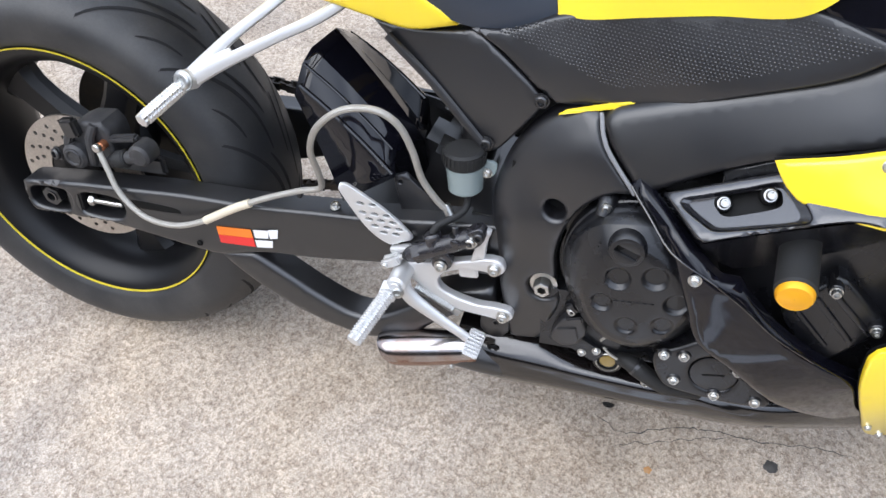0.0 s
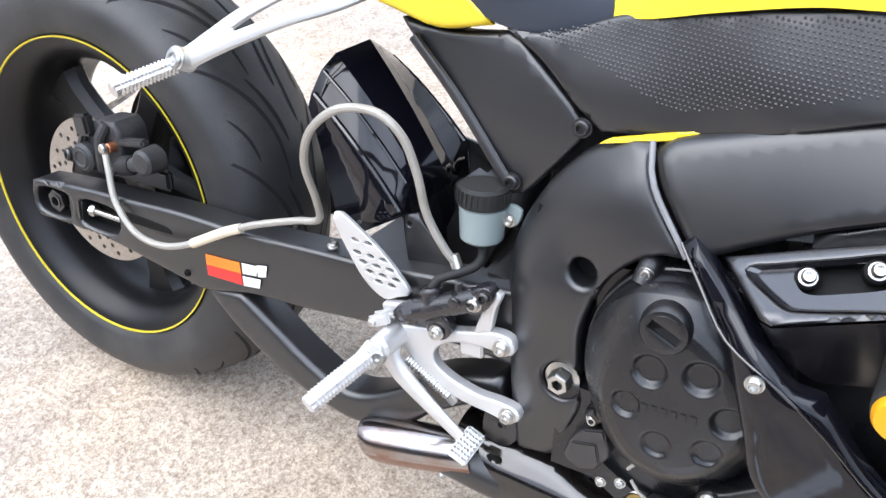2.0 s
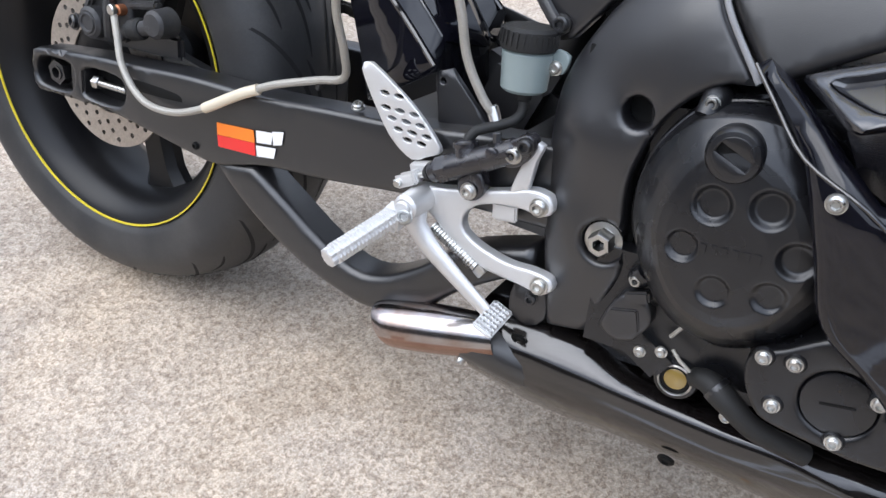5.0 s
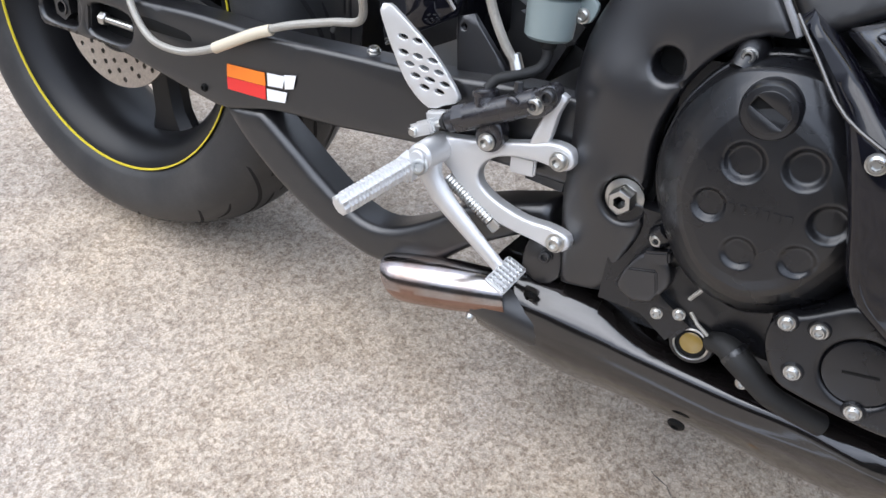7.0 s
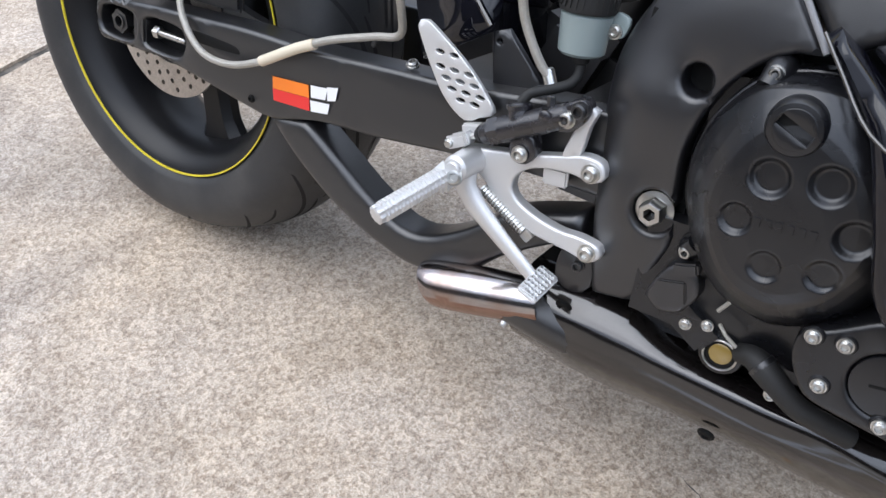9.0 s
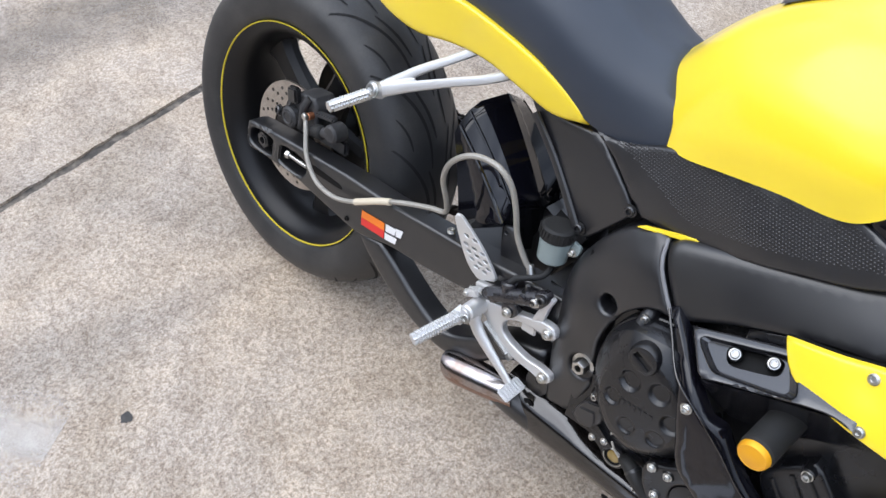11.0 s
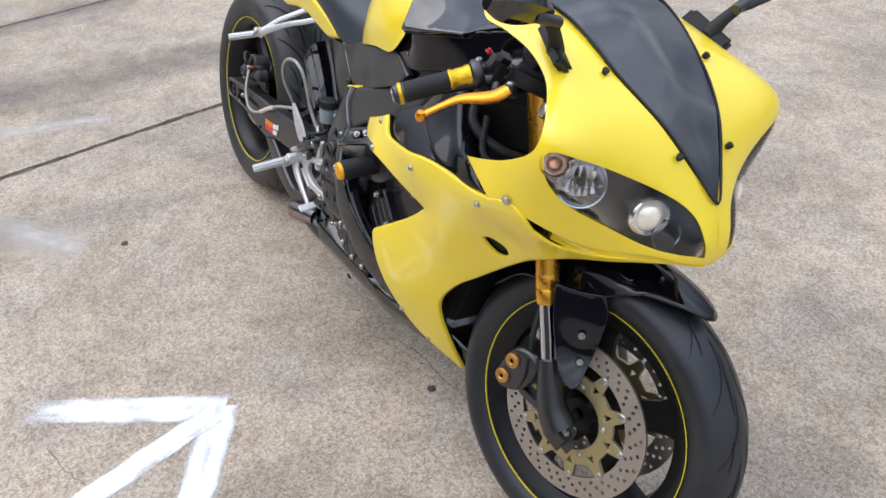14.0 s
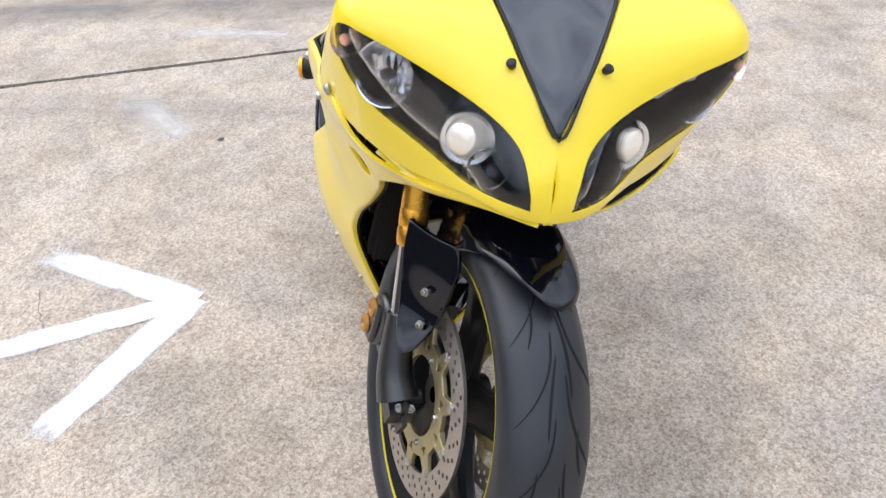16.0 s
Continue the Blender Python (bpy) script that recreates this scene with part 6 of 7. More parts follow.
rows = [[(0.635, -0.090, 0.253), (0.635, -0.120, 0.252), (0.635, -0.135, 0.244), (0.635, -0.150, 0.226), (0.635, -0.147, 0.185), (0.635, -0.106, 0.146), (0.635, -0.05, 0.125), (0.635, 0, 0.12)],
        [(0.7, -0.070, 0.256), (0.7, -0.127, 0.255), (0.7, -0.142, 0.247), (0.7, -0.157, 0.229), (0.7, -0.154, 0.189), (0.7, -0.113, 0.143), (0.7, -0.05, 0.122), (0.7, 0, 0.116)],
        [(0.755, -0.070, 0.257), (0.755, -0.127, 0.256), (0.755, -0.142, 0.248), (0.755, -0.157, 0.230), (0.755, -0.154, 0.192), (0.755, -0.113, 0.145), (0.755, -0.05, 0.124), (0.755, 0, 0.117)],
        [(0.79, -0.070, 0.245), (0.79, -0.138, 0.245), (0.79, -0.147, 0.241), (0.79, -0.157, 0.231), (0.79, -0.154, 0.194), (0.79, -0.113, 0.149), (0.79, -0.05, 0.127), (0.79, 0, 0.119)],
        [(0.82, -0.070, 0.241), (0.82, -0.141, 0.241), (0.82, -0.149, 0.238), (0.82, -0.157, 0.233), (0.82, -0.154, 0.196), (0.82, -0.113, 0.151), (0.82, -0.05, 0.129), (0.82, 0, 0.121)],
        [(0.9, -0.070, 0.243), (0.9, -0.141, 0.243), (0.9, -0.149, 0.240), (0.9, -0.157, 0.235), (0.9, -0.154, 0.2), (0.9, -0.113, 0.156), (0.9, -0.05, 0.132), (0.9, 0, 0.124)],
        [(0.96, -0.070, 0.247), (0.96, -0.141, 0.247), (0.96, -0.149, 0.244), (0.96, -0.157, 0.239), (0.96, -0.154, 0.205), (0.96, -0.113, 0.155), (0.96, -0.05, 0.134), (0.96, 0, 0.126)],
        [(1.05, -0.095, 0.251), (1.05, -0.139, 0.251), (1.05, -0.147, 0.248), (1.05, -0.155, 0.242), (1.05, -0.152, 0.212), (1.05, -0.111, 0.16), (1.05, -0.05, 0.14), (1.05, 0, 0.132)],
        [(1.16, -0.088, 0.262), (1.16, -0.108, 0.262), (1.16, -0.120, 0.258), (1.16, -0.128, 0.248), (1.16, -0.118, 0.210), (1.16, -0.085, 0.165), (1.16, -0.045, 0.146), (1.16, 0, 0.138)],
        [(1.265, -0.040, 0.215), (1.265, -0.050, 0.215), (1.265, -0.057, 0.213), (1.265, -0.062, 0.206), (1.265, -0.058, 0.185), (1.265, -0.045, 0.160), (1.265, -0.025, 0.150), (1.265, 0, 0.145)]]
belly = put("belly_pan", loft(rows, 48, 44, sharp=(3,)), BELLYM, bike, "gloss black belly pan reflecting the concrete", angle=45)
for x, y, z in ((0.862, -0.142, 0.170), (0.690, -0.150, 0.238)):
    put("pan_fastener", bolt((x, y, z), (0, -1, -0.5), 0.007, 0.003), DARK, belly)
put("pan_lug", plate(spline([(0.672, 0.300), (0.700, 0.298), (0.708, 0.265), (0.690, 0.25), (0.668, 0.262)], True, (), 0.008), [], -0.140, 0.006, 0.002), SATIN, belly)
put("bolt", bolt((0.690, -0.141, 0.283), (0, -1, 0), 0.006, 0.005), FRAMEB, belly)

# ---- fairing: side panel, nose, lamps ----
# the nose sits a little twisted on the bike
NT = Matrix.Translation((1.60, 0.003, 0.72)) @ pose(0, 0, 0, 5.2, 0, 1.2) @ Matrix.Translation((-1.60, 0, -0.72))
NI = NT.inverted()


def twisted(b):
    b.v = [tuple(NT @ Vector(p)) for p in b.v]
    return corner_out(b)


def corner_out(b):
    """The nose's left lamp corner stands a little further out than the right one."""
    c0 = Vector((1.541, 0.230, 0.8615))
    v = []
    for p in b.v:
        k = math.exp(-((Vector(p) - c0).length / 0.13) ** 2) if p[1] > 0.02 else 0.0
        v.append((p[0] + 0.0145 * k, p[1] + 0.012 * k, p[2] + 0.002 * k))
    b.v = v
    return b


def straight(pts):
    return [tuple(NI @ Vector(p)) for p in pts]


SIDE = Surface([(1.252, -0.268, 0.662), (1.429, -0.250, 0.680), (1.49, -0.243, 0.720), (1.056, -0.221, 0.667), (0.965, -0.200, 0.632), (1.06, -0.240, 0.620), (1.254, -0.230, 0.577), (1.112, -0.243, 0.459), (1.262, -0.054, 0.154), (1.264, -0.158, 0.351), (1.45, -0.253, 0.706), (1.379, -0.254, 0.741), (1.523, -0.222, 0.690),
                (1.457, -0.188, 0.62), (1.17, -0.210, 0.36), (1.35, -0.205, 0.56), (1.363, -0.155, 0.481), (1.498, -0.160, 0.598), (1.56, -0.132, 0.632), (1.62, -0.09, 0.655), (1.685, -0.02, 0.676), (1.56, -0.182, 0.668), (1.61, -0.125, 0.668), (1.20, -0.225, 0.50), (1.30, -0.225, 0.55)], (0.15, -1, 0))
side = [(0.962, -0.2, 0.634), (0.975, -0.2, 0.615), (1.000, -0.21, 0.603), (1.060, -0.24, 0.608), (1.115, -0.249, 0.609), (1.182, -0.247, 0.600), (1.256, -0.23, 0.578), (1.204, -0.23, 0.530), (1.112, -0.243, 0.459), (1.107, -0.243, 0.447), (1.117, -0.230, 0.390), (1.148, -0.190, 0.310), (1.188, -0.127, 0.225), (1.262, -0.055, 0.152),
        (1.257, -0.1, 0.233), (1.262, -0.155, 0.347), (1.299, -0.164, 0.416), (1.363, -0.155, 0.481), (1.440, -0.16, 0.552), (1.498, -0.159, 0.598), (1.56, -0.132, 0.632), (1.62, -0.09, 0.654), (1.690, -0.015, 0.676), (1.655, -0.07, 0.672), (1.60, -0.125, 0.660), (1.555, -0.175, 0.658), (1.525, -0.218, 0.678), (1.512, -0.232, 0.703), (1.49, -0.243, 0.712), (1.45, -0.253, 0.703),
        (1.40, -0.252, 0.697), (1.356, -0.255, 0.696), (1.285, -0.267, 0.695), (1.21, -0.264, 0.678), (1.119, -0.236, 0.662), (1.085, -0.22, 0.676), (1.068, -0.214, 0.684), (1.02, -0.205, 0.660)]
line = spline(side, True, (0, 6, 8, 13, 22, 26, 29, 36), 0.01)
oval = spline([(1.396, -0.19, 0.590), (1.415, -0.18, 0.599), (1.438, -0.18, 0.589), (1.436, -0.17, 0.572), (1.412, -0.17, 0.565)], True, (), 0.005)
side_r = put("side_fairing", sheet(SIDE, line, [oval], 0.005, 0.003, 0.013, 0.002), YELLOW, bike, "glossy yellow side fairing with small fasteners")
put("side_fairing", sheet(SIDE, line, [oval], 0.005, 0.006, 0.02, mirror=True), YELLOW, bike, "glossy yellow side fairing with small fasteners")
put("fairing_lining", sheet(SIDE, line, [oval], 0.003, 0.0, 0.025, -0.008, mirror=True), DARK, side_r, "black inside of the fairing")
put("fairing_lining", sheet(SIDE, line, [oval], 0.003, 0.0, 0.025, -0.008), DARK, side_r, "black inside of the fairing")
put("oval_insert", sheet(SIDE, spline([(1.392, -0.19, 0.592), (1.415, -0.18, 0.603), (1.442, -0.18, 0.590), (1.438, -0.17, 0.568), (1.410, -0.17, 0.561)], True, (), 0.005), (), 0.004, 0.001, 0.01, -0.012), RUBBER, side_r, "dark grille in the oval opening")
def on(surface, x, z, lift=0.0):
    """The point of the surface over (x, z), and its normal."""
    y = -0.2
    for _ in range(30):
        uv = np.array([[x, y, z]]) @ surface.m.T[:, :2]
        p = surface.space(uv, surface.height(uv))[0]
        y += (surface.height(uv)[0] - (np.array([x, y, z]) @ surface.m[2])) * surface.m[2][1]
    e = 1e-3
    uv = np.array([[x, y, z]]) @ surface.m.T[:, :2]
    h = surface.height(np.r_[uv, uv + (e, 0), uv + (0, e)])
    n = surface.m[2] - surface.m[0] * (h[1] - h[0]) / e - surface.m[1] * (h[2] - h[0]) / e
    n = n / np.linalg.norm(n)
    return Vector((x, y, z)) + Vector(n) * lift, Vector(n)


for x, z, r in ((1.252, 0.662, 0.005), (1.429, 0.680, 0.005), (1.488, 0.716, 0.0065), (1.053, 0.664, 0.005), (1.070, 0.6165, 0.005), (1.165, 0.285, 0.004), (1.205, 0.222, 0.004)):
    at, nn = on(SIDE, x, z, 0.003)
    put("fastener", bolt(at, nn, r, 0.0035), STEEL, side_r)

# yellow lip that closes the scoop under the nose
hi_e = np.array([(1.545, -0.194, 0.686), (1.56, -0.175, 0.679), (1.60, -0.132, 0.674), (1.655, -0.080, 0.686), (1.69, -0.030, 0.684), (1.699, -0.006, 0.682)])
lo_e = np.array([(1.545, -0.188, 0.656), (1.56, -0.170, 0.655), (1.60, -0.124, 0.657), (1.655, -0.069, 0.669), (1.69, -0.016, 0.673), (1.697, -0.004, 0.674)])
v, f = [], []
for i in range(31):
    s = i / 30 * 5
    row = [np.array([np.interp(s, range(6), e[:, k]) for k in range(3)]) for e in (hi_e, lo_e)]
    inward = np.array((-0.66, 0.75, 0.0))
    for j in range(7):
        u = j / 6
        v.append(tuple(row[0] * (1 - u) + row[1] * u + inward * (0.003 + (0.003 + 0.022 * max(0, 1 - s / 2)) * math.sin(math.pi * u))))
for i in range(30):
    f += [(i * 7 + j, i * 7 + j + 1, i * 7 + j + 8, i * 7 + j + 7) for j in range(6)]
put("scoop_lip", Bm().add(v, f), YELLOW, side_r, "yellow lip under the nose", fix=False)

NOSE = Surface(straight([(1.553, -0.248, 0.820), (1.502, -0.105, 0.922), (1.628, -0.05, 0.832), (1.674, 0, 0.773), (1.698, 0, 0.682), (1.70, -0.025, 0.70), (1.445, -0.176, 0.932), (1.379, -0.252, 0.741), (1.45, -0.253, 0.708), (1.49, -0.243, 0.722), (1.555, -0.243, 0.845), (1.523, -0.22, 0.698), (1.61, -0.118, 0.672), (1.27, -0.165, 0.975), (1.30, -0.200, 0.942)]), (0.7, -0.6, 0.4))
lamp = [(1.551, -0.248, 0.818), (1.563, -0.24, 0.828), (1.580, -0.222, 0.827), (1.605, -0.163, 0.812), (1.645, -0.077, 0.782), (1.674, -0.039, 0.757), (1.696, -0.022, 0.720), (1.699, -0.016, 0.696), (1.655, -0.083, 0.698), (1.603, -0.143, 0.718), (1.573, -0.200, 0.745), (1.556, -0.235, 0.778)]
lamp_line = spline(straight(lamp), True, (7,), 0.006)
nose = [(1.676, 0.003, 0.772), (1.640, -0.036, 0.817), (1.591, -0.070, 0.866), (1.514, -0.105, 0.914), (1.413, -0.130, 0.967), (1.290, -0.148, 0.995), (1.262, -0.160, 0.988), (1.270, -0.188, 0.956), (1.30, -0.205, 0.940), (1.351, -0.203, 0.937), (1.413, -0.199, 0.924), (1.472, -0.208, 0.900), (1.515, -0.232, 0.868), (1.535, -0.250, 0.836), (1.525, -0.254, 0.810), (1.478, -0.254, 0.779), (1.43, -0.253, 0.758), (1.379, -0.252, 0.741),
        (1.452, -0.253, 0.704), (1.49, -0.243, 0.708), (1.523, -0.221, 0.696), (1.56, -0.175, 0.678), (1.60, -0.132, 0.672), (1.655, -0.080, 0.684), (1.69, -0.030, 0.682), (1.700, 0.004, 0.681)]
nose_line = spline([(x, 0.003 if i in (0, 25) else y, z) for i, (x, y, z) in enumerate(straight(nose))], True, (0, 5, 17, 18, 25), 0.009)
for mir in (False, True):
    nose_p = put("nose_fairing", twisted(sheet(NOSE, nose_line, [lamp_line], 0.004, 0.0007, 0.012, mirror=mir)), YELLOW, bike, "glossy yellow nose fairing round the headlight")
    # lamp: bucket, bowls, lens
    lens = put("headlight", twisted(sheet(NOSE, lamp_line, (), 0.002, 0.0, 0.012, -0.002, mirror=mir)), None, bike, "clear swept headlight with twin bowls in a black housing")
    flip = (lambda b: twisted(mirrored(b))) if mir else twisted
    bucket = sheet(NOSE, lamp_line, (), 0.003, 0.0, 0.014, -0.045, mirror=mir)
    put("housing", twisted(bucket), HOUSE, lens, "black lamp housing")
    v = NOSE.flat(lamp_line)
    hi, lo2 = NOSE.space(v, NOSE.height(v) - 0.003), NOSE.space(v, NOSE.height(v) - 0.047)
    n = len(v)
    put("housing_wall", flip(Bm().add(hi.tolist() + lo2.tolist(), [(i, (i + 1) % n, n + (i + 1) % n, n + i) for i in range(n)])), HOUSE, lens)
    # big faceted bowl of the upper lamp
    aim, at, r = Vector((0.80, -0.52, 0.22)).normalized(), NI @ Vector((1.574, -0.186, 0.781)), 0.037
    put("reflector", flip(lathe([(r * 0.12, -0.020), (r * 0.5, -0.016), (r * 0.85, -0.005), (r * 0.98, 0.004), (r * 1.03, 0.0045), (r * 1.05, -0.024)], 36, aim, at)), CHROMEL, lens, "bright lamp bowl")
    across = aim.cross(Vector((0, 0, 1))).normalized()
    upward = across.cross(aim)
    for i in range(-3, 4):
        flute = Bm()
        for j in (-1, 1):
            top_q = at + across * (0.0098 * i + 0.0012 * j) + upward * (0.026 - 0.0022 * i * i) * j - aim * (0.012 - 0.0012 * i * i)
            flute.add([top_q + across * 0.0045, top_q - across * 0.0045, at + across * 0.0098 * i - aim * 0.016, top_q * 0.4 + (at + across * 0.0098 * i) * 0.6 + aim * (-0.006)], [(0, 1, 3), (1, 2, 3), (2, 0, 3)])
        put("flute", flip(flute), CHROMEL, lens, smooth=False)
    put("bulb", flip(rod(at - aim * 0.01, at + aim * 0.004, 0.007, 0.006)), DARK, lens)
    # projector: silver barrel, warm ball lens, lower bowl
    aim, at, r = Vector((0.93, -0.28, 0.16)).normalized(), NI @ Vector((1.630, -0.088, 0.745)), 0.030
    put("projector", flip(lathe([(r * 0.80, 0.004), (r * 0.86, 0.010), (r * 1.02, 0.011), (r * 1.12, 0.006), (r * 1.20, -0.006), (r * 1.30, -0.05)], 40, aim, at)), CHROMEL, lens, "silver projector barrel")
    put("projector_lens", flip(lathe([(0.0001, 0.021), (r * 0.3, 0.0195), (r * 0.55, 0.016), (r * 0.75, 0.011), (r * 0.90, 0.003)], 32, aim, at)), LAMPGLASS, lens, "warm white projector lens")
    low = NI @ Vector((1.652, -0.063, 0.719))
    put("lower_bowl", flip(lathe([(0.001, -0.014), (0.012, -0.011), (0.019, -0.003), (0.0225, 0.004), (0.0235, 0.0), (0.024, -0.015)], 32, aim, low)), HOUSE, lens, "dark round lower bowl")
    put("lower_ring", flip(lathe([(0.0225, 0.004), (0.0235, 0.0052), (0.0245, 0.004)], 32, aim, low)), CHROMEL, lens)
    # turn signal corner
    aim = Vector((0.7, -0.65, 0.2)).normalized()
    put("signal_bowl", flip(lathe([(0.001, -0.012), (0.010, -0.009), (0.017, -0.002), (0.021, 0.008)], 24, aim, NI @ Vector((1.556, -0.231, 0.809)))), SIGNALB, lens, "copper tinted signal bowl")
    put("signal_bulb", flip(lathe([(0.0001, 0.010), (0.006, 0.008), (0.0095, 0.002), (0.009, -0.004)], 18, aim, NI @ Vector((1.557, -0.232, 0.809)))), AMBER, lens, "amber signal bulb")
    lens.visible_shadow = False
    lens.data.materials.clear()
    lens.data.materials.append(LENS)
    # black inside of the nose
    put("nose_inner", twisted(sheet(NOSE, nose_line, [lamp_line], 0.003, 0.0, 0.02, -0.010, mirror=mir)), SATIN, nose_p)

# screen
half = [(1.678, 0.0, 0.776), (1.640, -0.036, 0.822), (1.591, -0.070, 0.871), (1.514, -0.105, 0.919), (1.413, -0.130, 0.972), (1.285, -0.148, 0.999), (1.275, -0.09, 1.010), (1.290, 0.0, 1.018)]
half = straight(half)
half[0], half[-1] = (half[0][0], 0.0, half[0][2]), (half[-1][0], 0.0, half[-1][2])
whole = half + [(x, -y, z) for x, y, z in half[-2:0:-1]]
WS = Surface(whole + [(1.61, 0, 0.851), (1.53, 0, 0.930), (1.43, 0, 0.990), (1.35, 0, 1.010), (1.53, -0.05, 0.921), (1.53, 0.05, 0.921), (1.43, -0.07, 0.980), (1.43, 0.07, 0.980), (1.35, -0.08, 1.000), (1.35, 0.08, 1.000)], (0.5, 0, 0.87), (-1, 0, 0.3))
screen = put("windscreen", twisted(sheet(WS, spline(whole, True, (0, 5, 9), 0.01), (), 0.003, 0.002, 0.015)), SCREEN, bike, "dark tinted windscreen")
for mir in (False, True):
    flip = (lambda b: twisted(mirrored(b))) if mir else twisted
    for x, y, z in straight(((1.500, -0.122, 0.918), (1.627, -0.058, 0.831), (1.36, -0.150, 0.972))):
        put("screen_well_nut", flip(rod((x, y, z), Vector((x, y, z)) + Vector((0.55, -0.35, 0.75)) * 0.0115, 0.0045, 0.0058, 16, 0.002)), RUBBER, screen, "black rubber screw")
put("screen_trim", twisted(tube(whole, 0.0022, 6, True)), RUBBER, screen)

# mirrors
for mir in (False, True):
    flip = (lambda b: shifted(twisted(mirrored(b)), (-0.02, 0.0, 0.0))) if mir else same
    base = put("mirror", flip(block((1.446, -0.180, 0.938), (0.088, 0.018, 0.044), (50, 25, -12), 0.006)), RUBBER, bike, "black bar mirror folded on the fairing")
    put("stalk", flip(tube([(1.452, -0.184, 0.938), (1.462, -0.202, 0.965), (1.470, -0.222, 0.985)], 0.010, 14, radii=[0.014, 0.010, 0.009])), RUBBER, base)
    put("ball_joint", flip(rod((1.476, -0.208, 0.985), (1.466, -0.246, 0.992), 0.009, 0.010)), SATIN, base)
    rows = [[(1.486, -0.212, 0.992), (1.478, -0.212, 1.000), (1.466, -0.212, 0.996), (1.466, -0.212, 0.984), (1.478, -0.212, 0.980), (1.486, -0.212, 0.992)],
            [(1.492, -0.25, 1.004), (1.476, -0.25, 1.030), (1.444, -0.25, 1.018), (1.442, -0.25, 0.982), (1.472, -0.25, 0.966), (1.492, -0.25, 1.004)],
            [(1.486, -0.30, 1.010), (1.466, -0.30, 1.034), (1.430, -0.30, 1.018), (1.428, -0.30, 0.980), (1.462, -0.30, 0.966), (1.486, -0.30, 1.010)],
            [(1.466, -0.335, 1.004), (1.456, -0.335, 1.015), (1.440, -0.335, 1.008), (1.440, -0.335, 0.99), (1.454, -0.335, 0.984), (1.466, -0.335, 1.004)]]
    rows = [[(1.455 + (x - 1.462) * 0.80, -0.222 + (y + 0.212) * 0.80, 1.006 + (z - 1.0) * 0.82) for x, y, z in r] for r in rows]
    if not mir:
        put("mirror_shell", flip(loft(rows, 24, 18, False)), BLACK, base, "gloss black mirror shell")
    else:
        arm = tube([(1.470, -0.222, 0.985), (1.472, -0.25, 0.992), (1.470, -0.32, 1.004)], 0.012, 12, radii=[0.010, 0.014, 0.012], flat=0.6)
        put("mirror_arm", flip(arm), RUBBER, base)
        put("mirror_shell", flip(loft([[(x, y - 0.075, z + 0.012) for x, y, z in r] for r in rows], 24, 18, False)), BLACK, base)

# ---- dark inner panels on the right ----
BS = Surface([(0.832, -0.180, 0.565), (0.915, -0.238, 0.503), (0.935, -0.236, 0.41), (1.02, -0.215, 0.32), (1.11, -0.218, 0.38), (1.2, -0.112, 0.24), (1.26, -0.038, 0.16), (1.0, -0.240, 0.46), (0.87, -0.206, 0.548), (0.96, -0.24, 0.48)], (0, -1, 0))
blade = [(0.830, 0, 0.562), (0.837, 0, 0.572), (0.868, 0, 0.555), (0.900, 0, 0.534), (0.942, 0, 0.503), (0.962, 0, 0.503), (1.006, 0, 0.457), (1.067, 0, 0.414), (1.128, 0, 0.374), (1.16, 0, 0.31), (1.20, 0, 0.235), (1.266, 0, 0.165), (1.24, 0, 0.15), (1.16, 0, 0.21), (1.10, 0, 0.265), (1.046, 0, 0.310), (0.982, 0, 0.372), (0.936, 0, 0.406), (0.912, 0, 0.461), (0.886, 0, 0.515), (0.856, 0, 0.543)]
blade_p = put("lower_fairing", sheet(BS, spline(blade, True, (0, 1, 4, 5, 11, 12), 0.01), (), 0.012, 0.010, 0.010), BLADEM, bike, "gloss black lower side fairing")
put("fairing_bolt", bolt((0.915, -0.240, 0.502), (0, -1, 0), 0.006, 0.005), STEEL, blade_p)
PS = Surface([(0.870, -0.190, 0.570), (0.980, -0.190, 0.620), (1.035, -0.242, 0.611), (0.912, -0.2416, 0.5557), (0.945, -0.216, 0.587), (1.10, -0.215, 0.655)], (0.1, -0.75, 0.62))


def rung(outline, n=64):
    """A closed outline resampled to n points at equal steps."""
    p = np.array(spline(outline, True, (), 0.002))
    p = np.r_[p, p[:1]]
    d = np.r_[0, np.cumsum(np.linalg.norm(np.diff(p, axis=0), axis=1))]
    return np.array([[np.interp(t, d, p[:, k]) for k in range(p.shape[1])] for t in np.linspace(0, d[-1], n, endpoint=False)])


def recess(surface, loops):
    """Walls that step down through (outline, depth) pairs, rung by rung."""
    v, n = [], 64
    for o, depth in loops:
        uv = surface.flat(rung(o, n))
        v += surface.space(uv, surface.height(uv) - depth).tolist()
    return Bm().add(v, [(k * n + i, k * n + (i + 1) % n, k * n + n + (i + 1) % n, k * n + n + i) for k in range(len(loops) - 1) for i in range(n)])


def drawn_in(outline, k):
    """An outline shrunk towards its middle."""
    m = np.mean(outline, axis=0)
    return [tuple(m + (np.array(q) - m) * k) for q in outline]


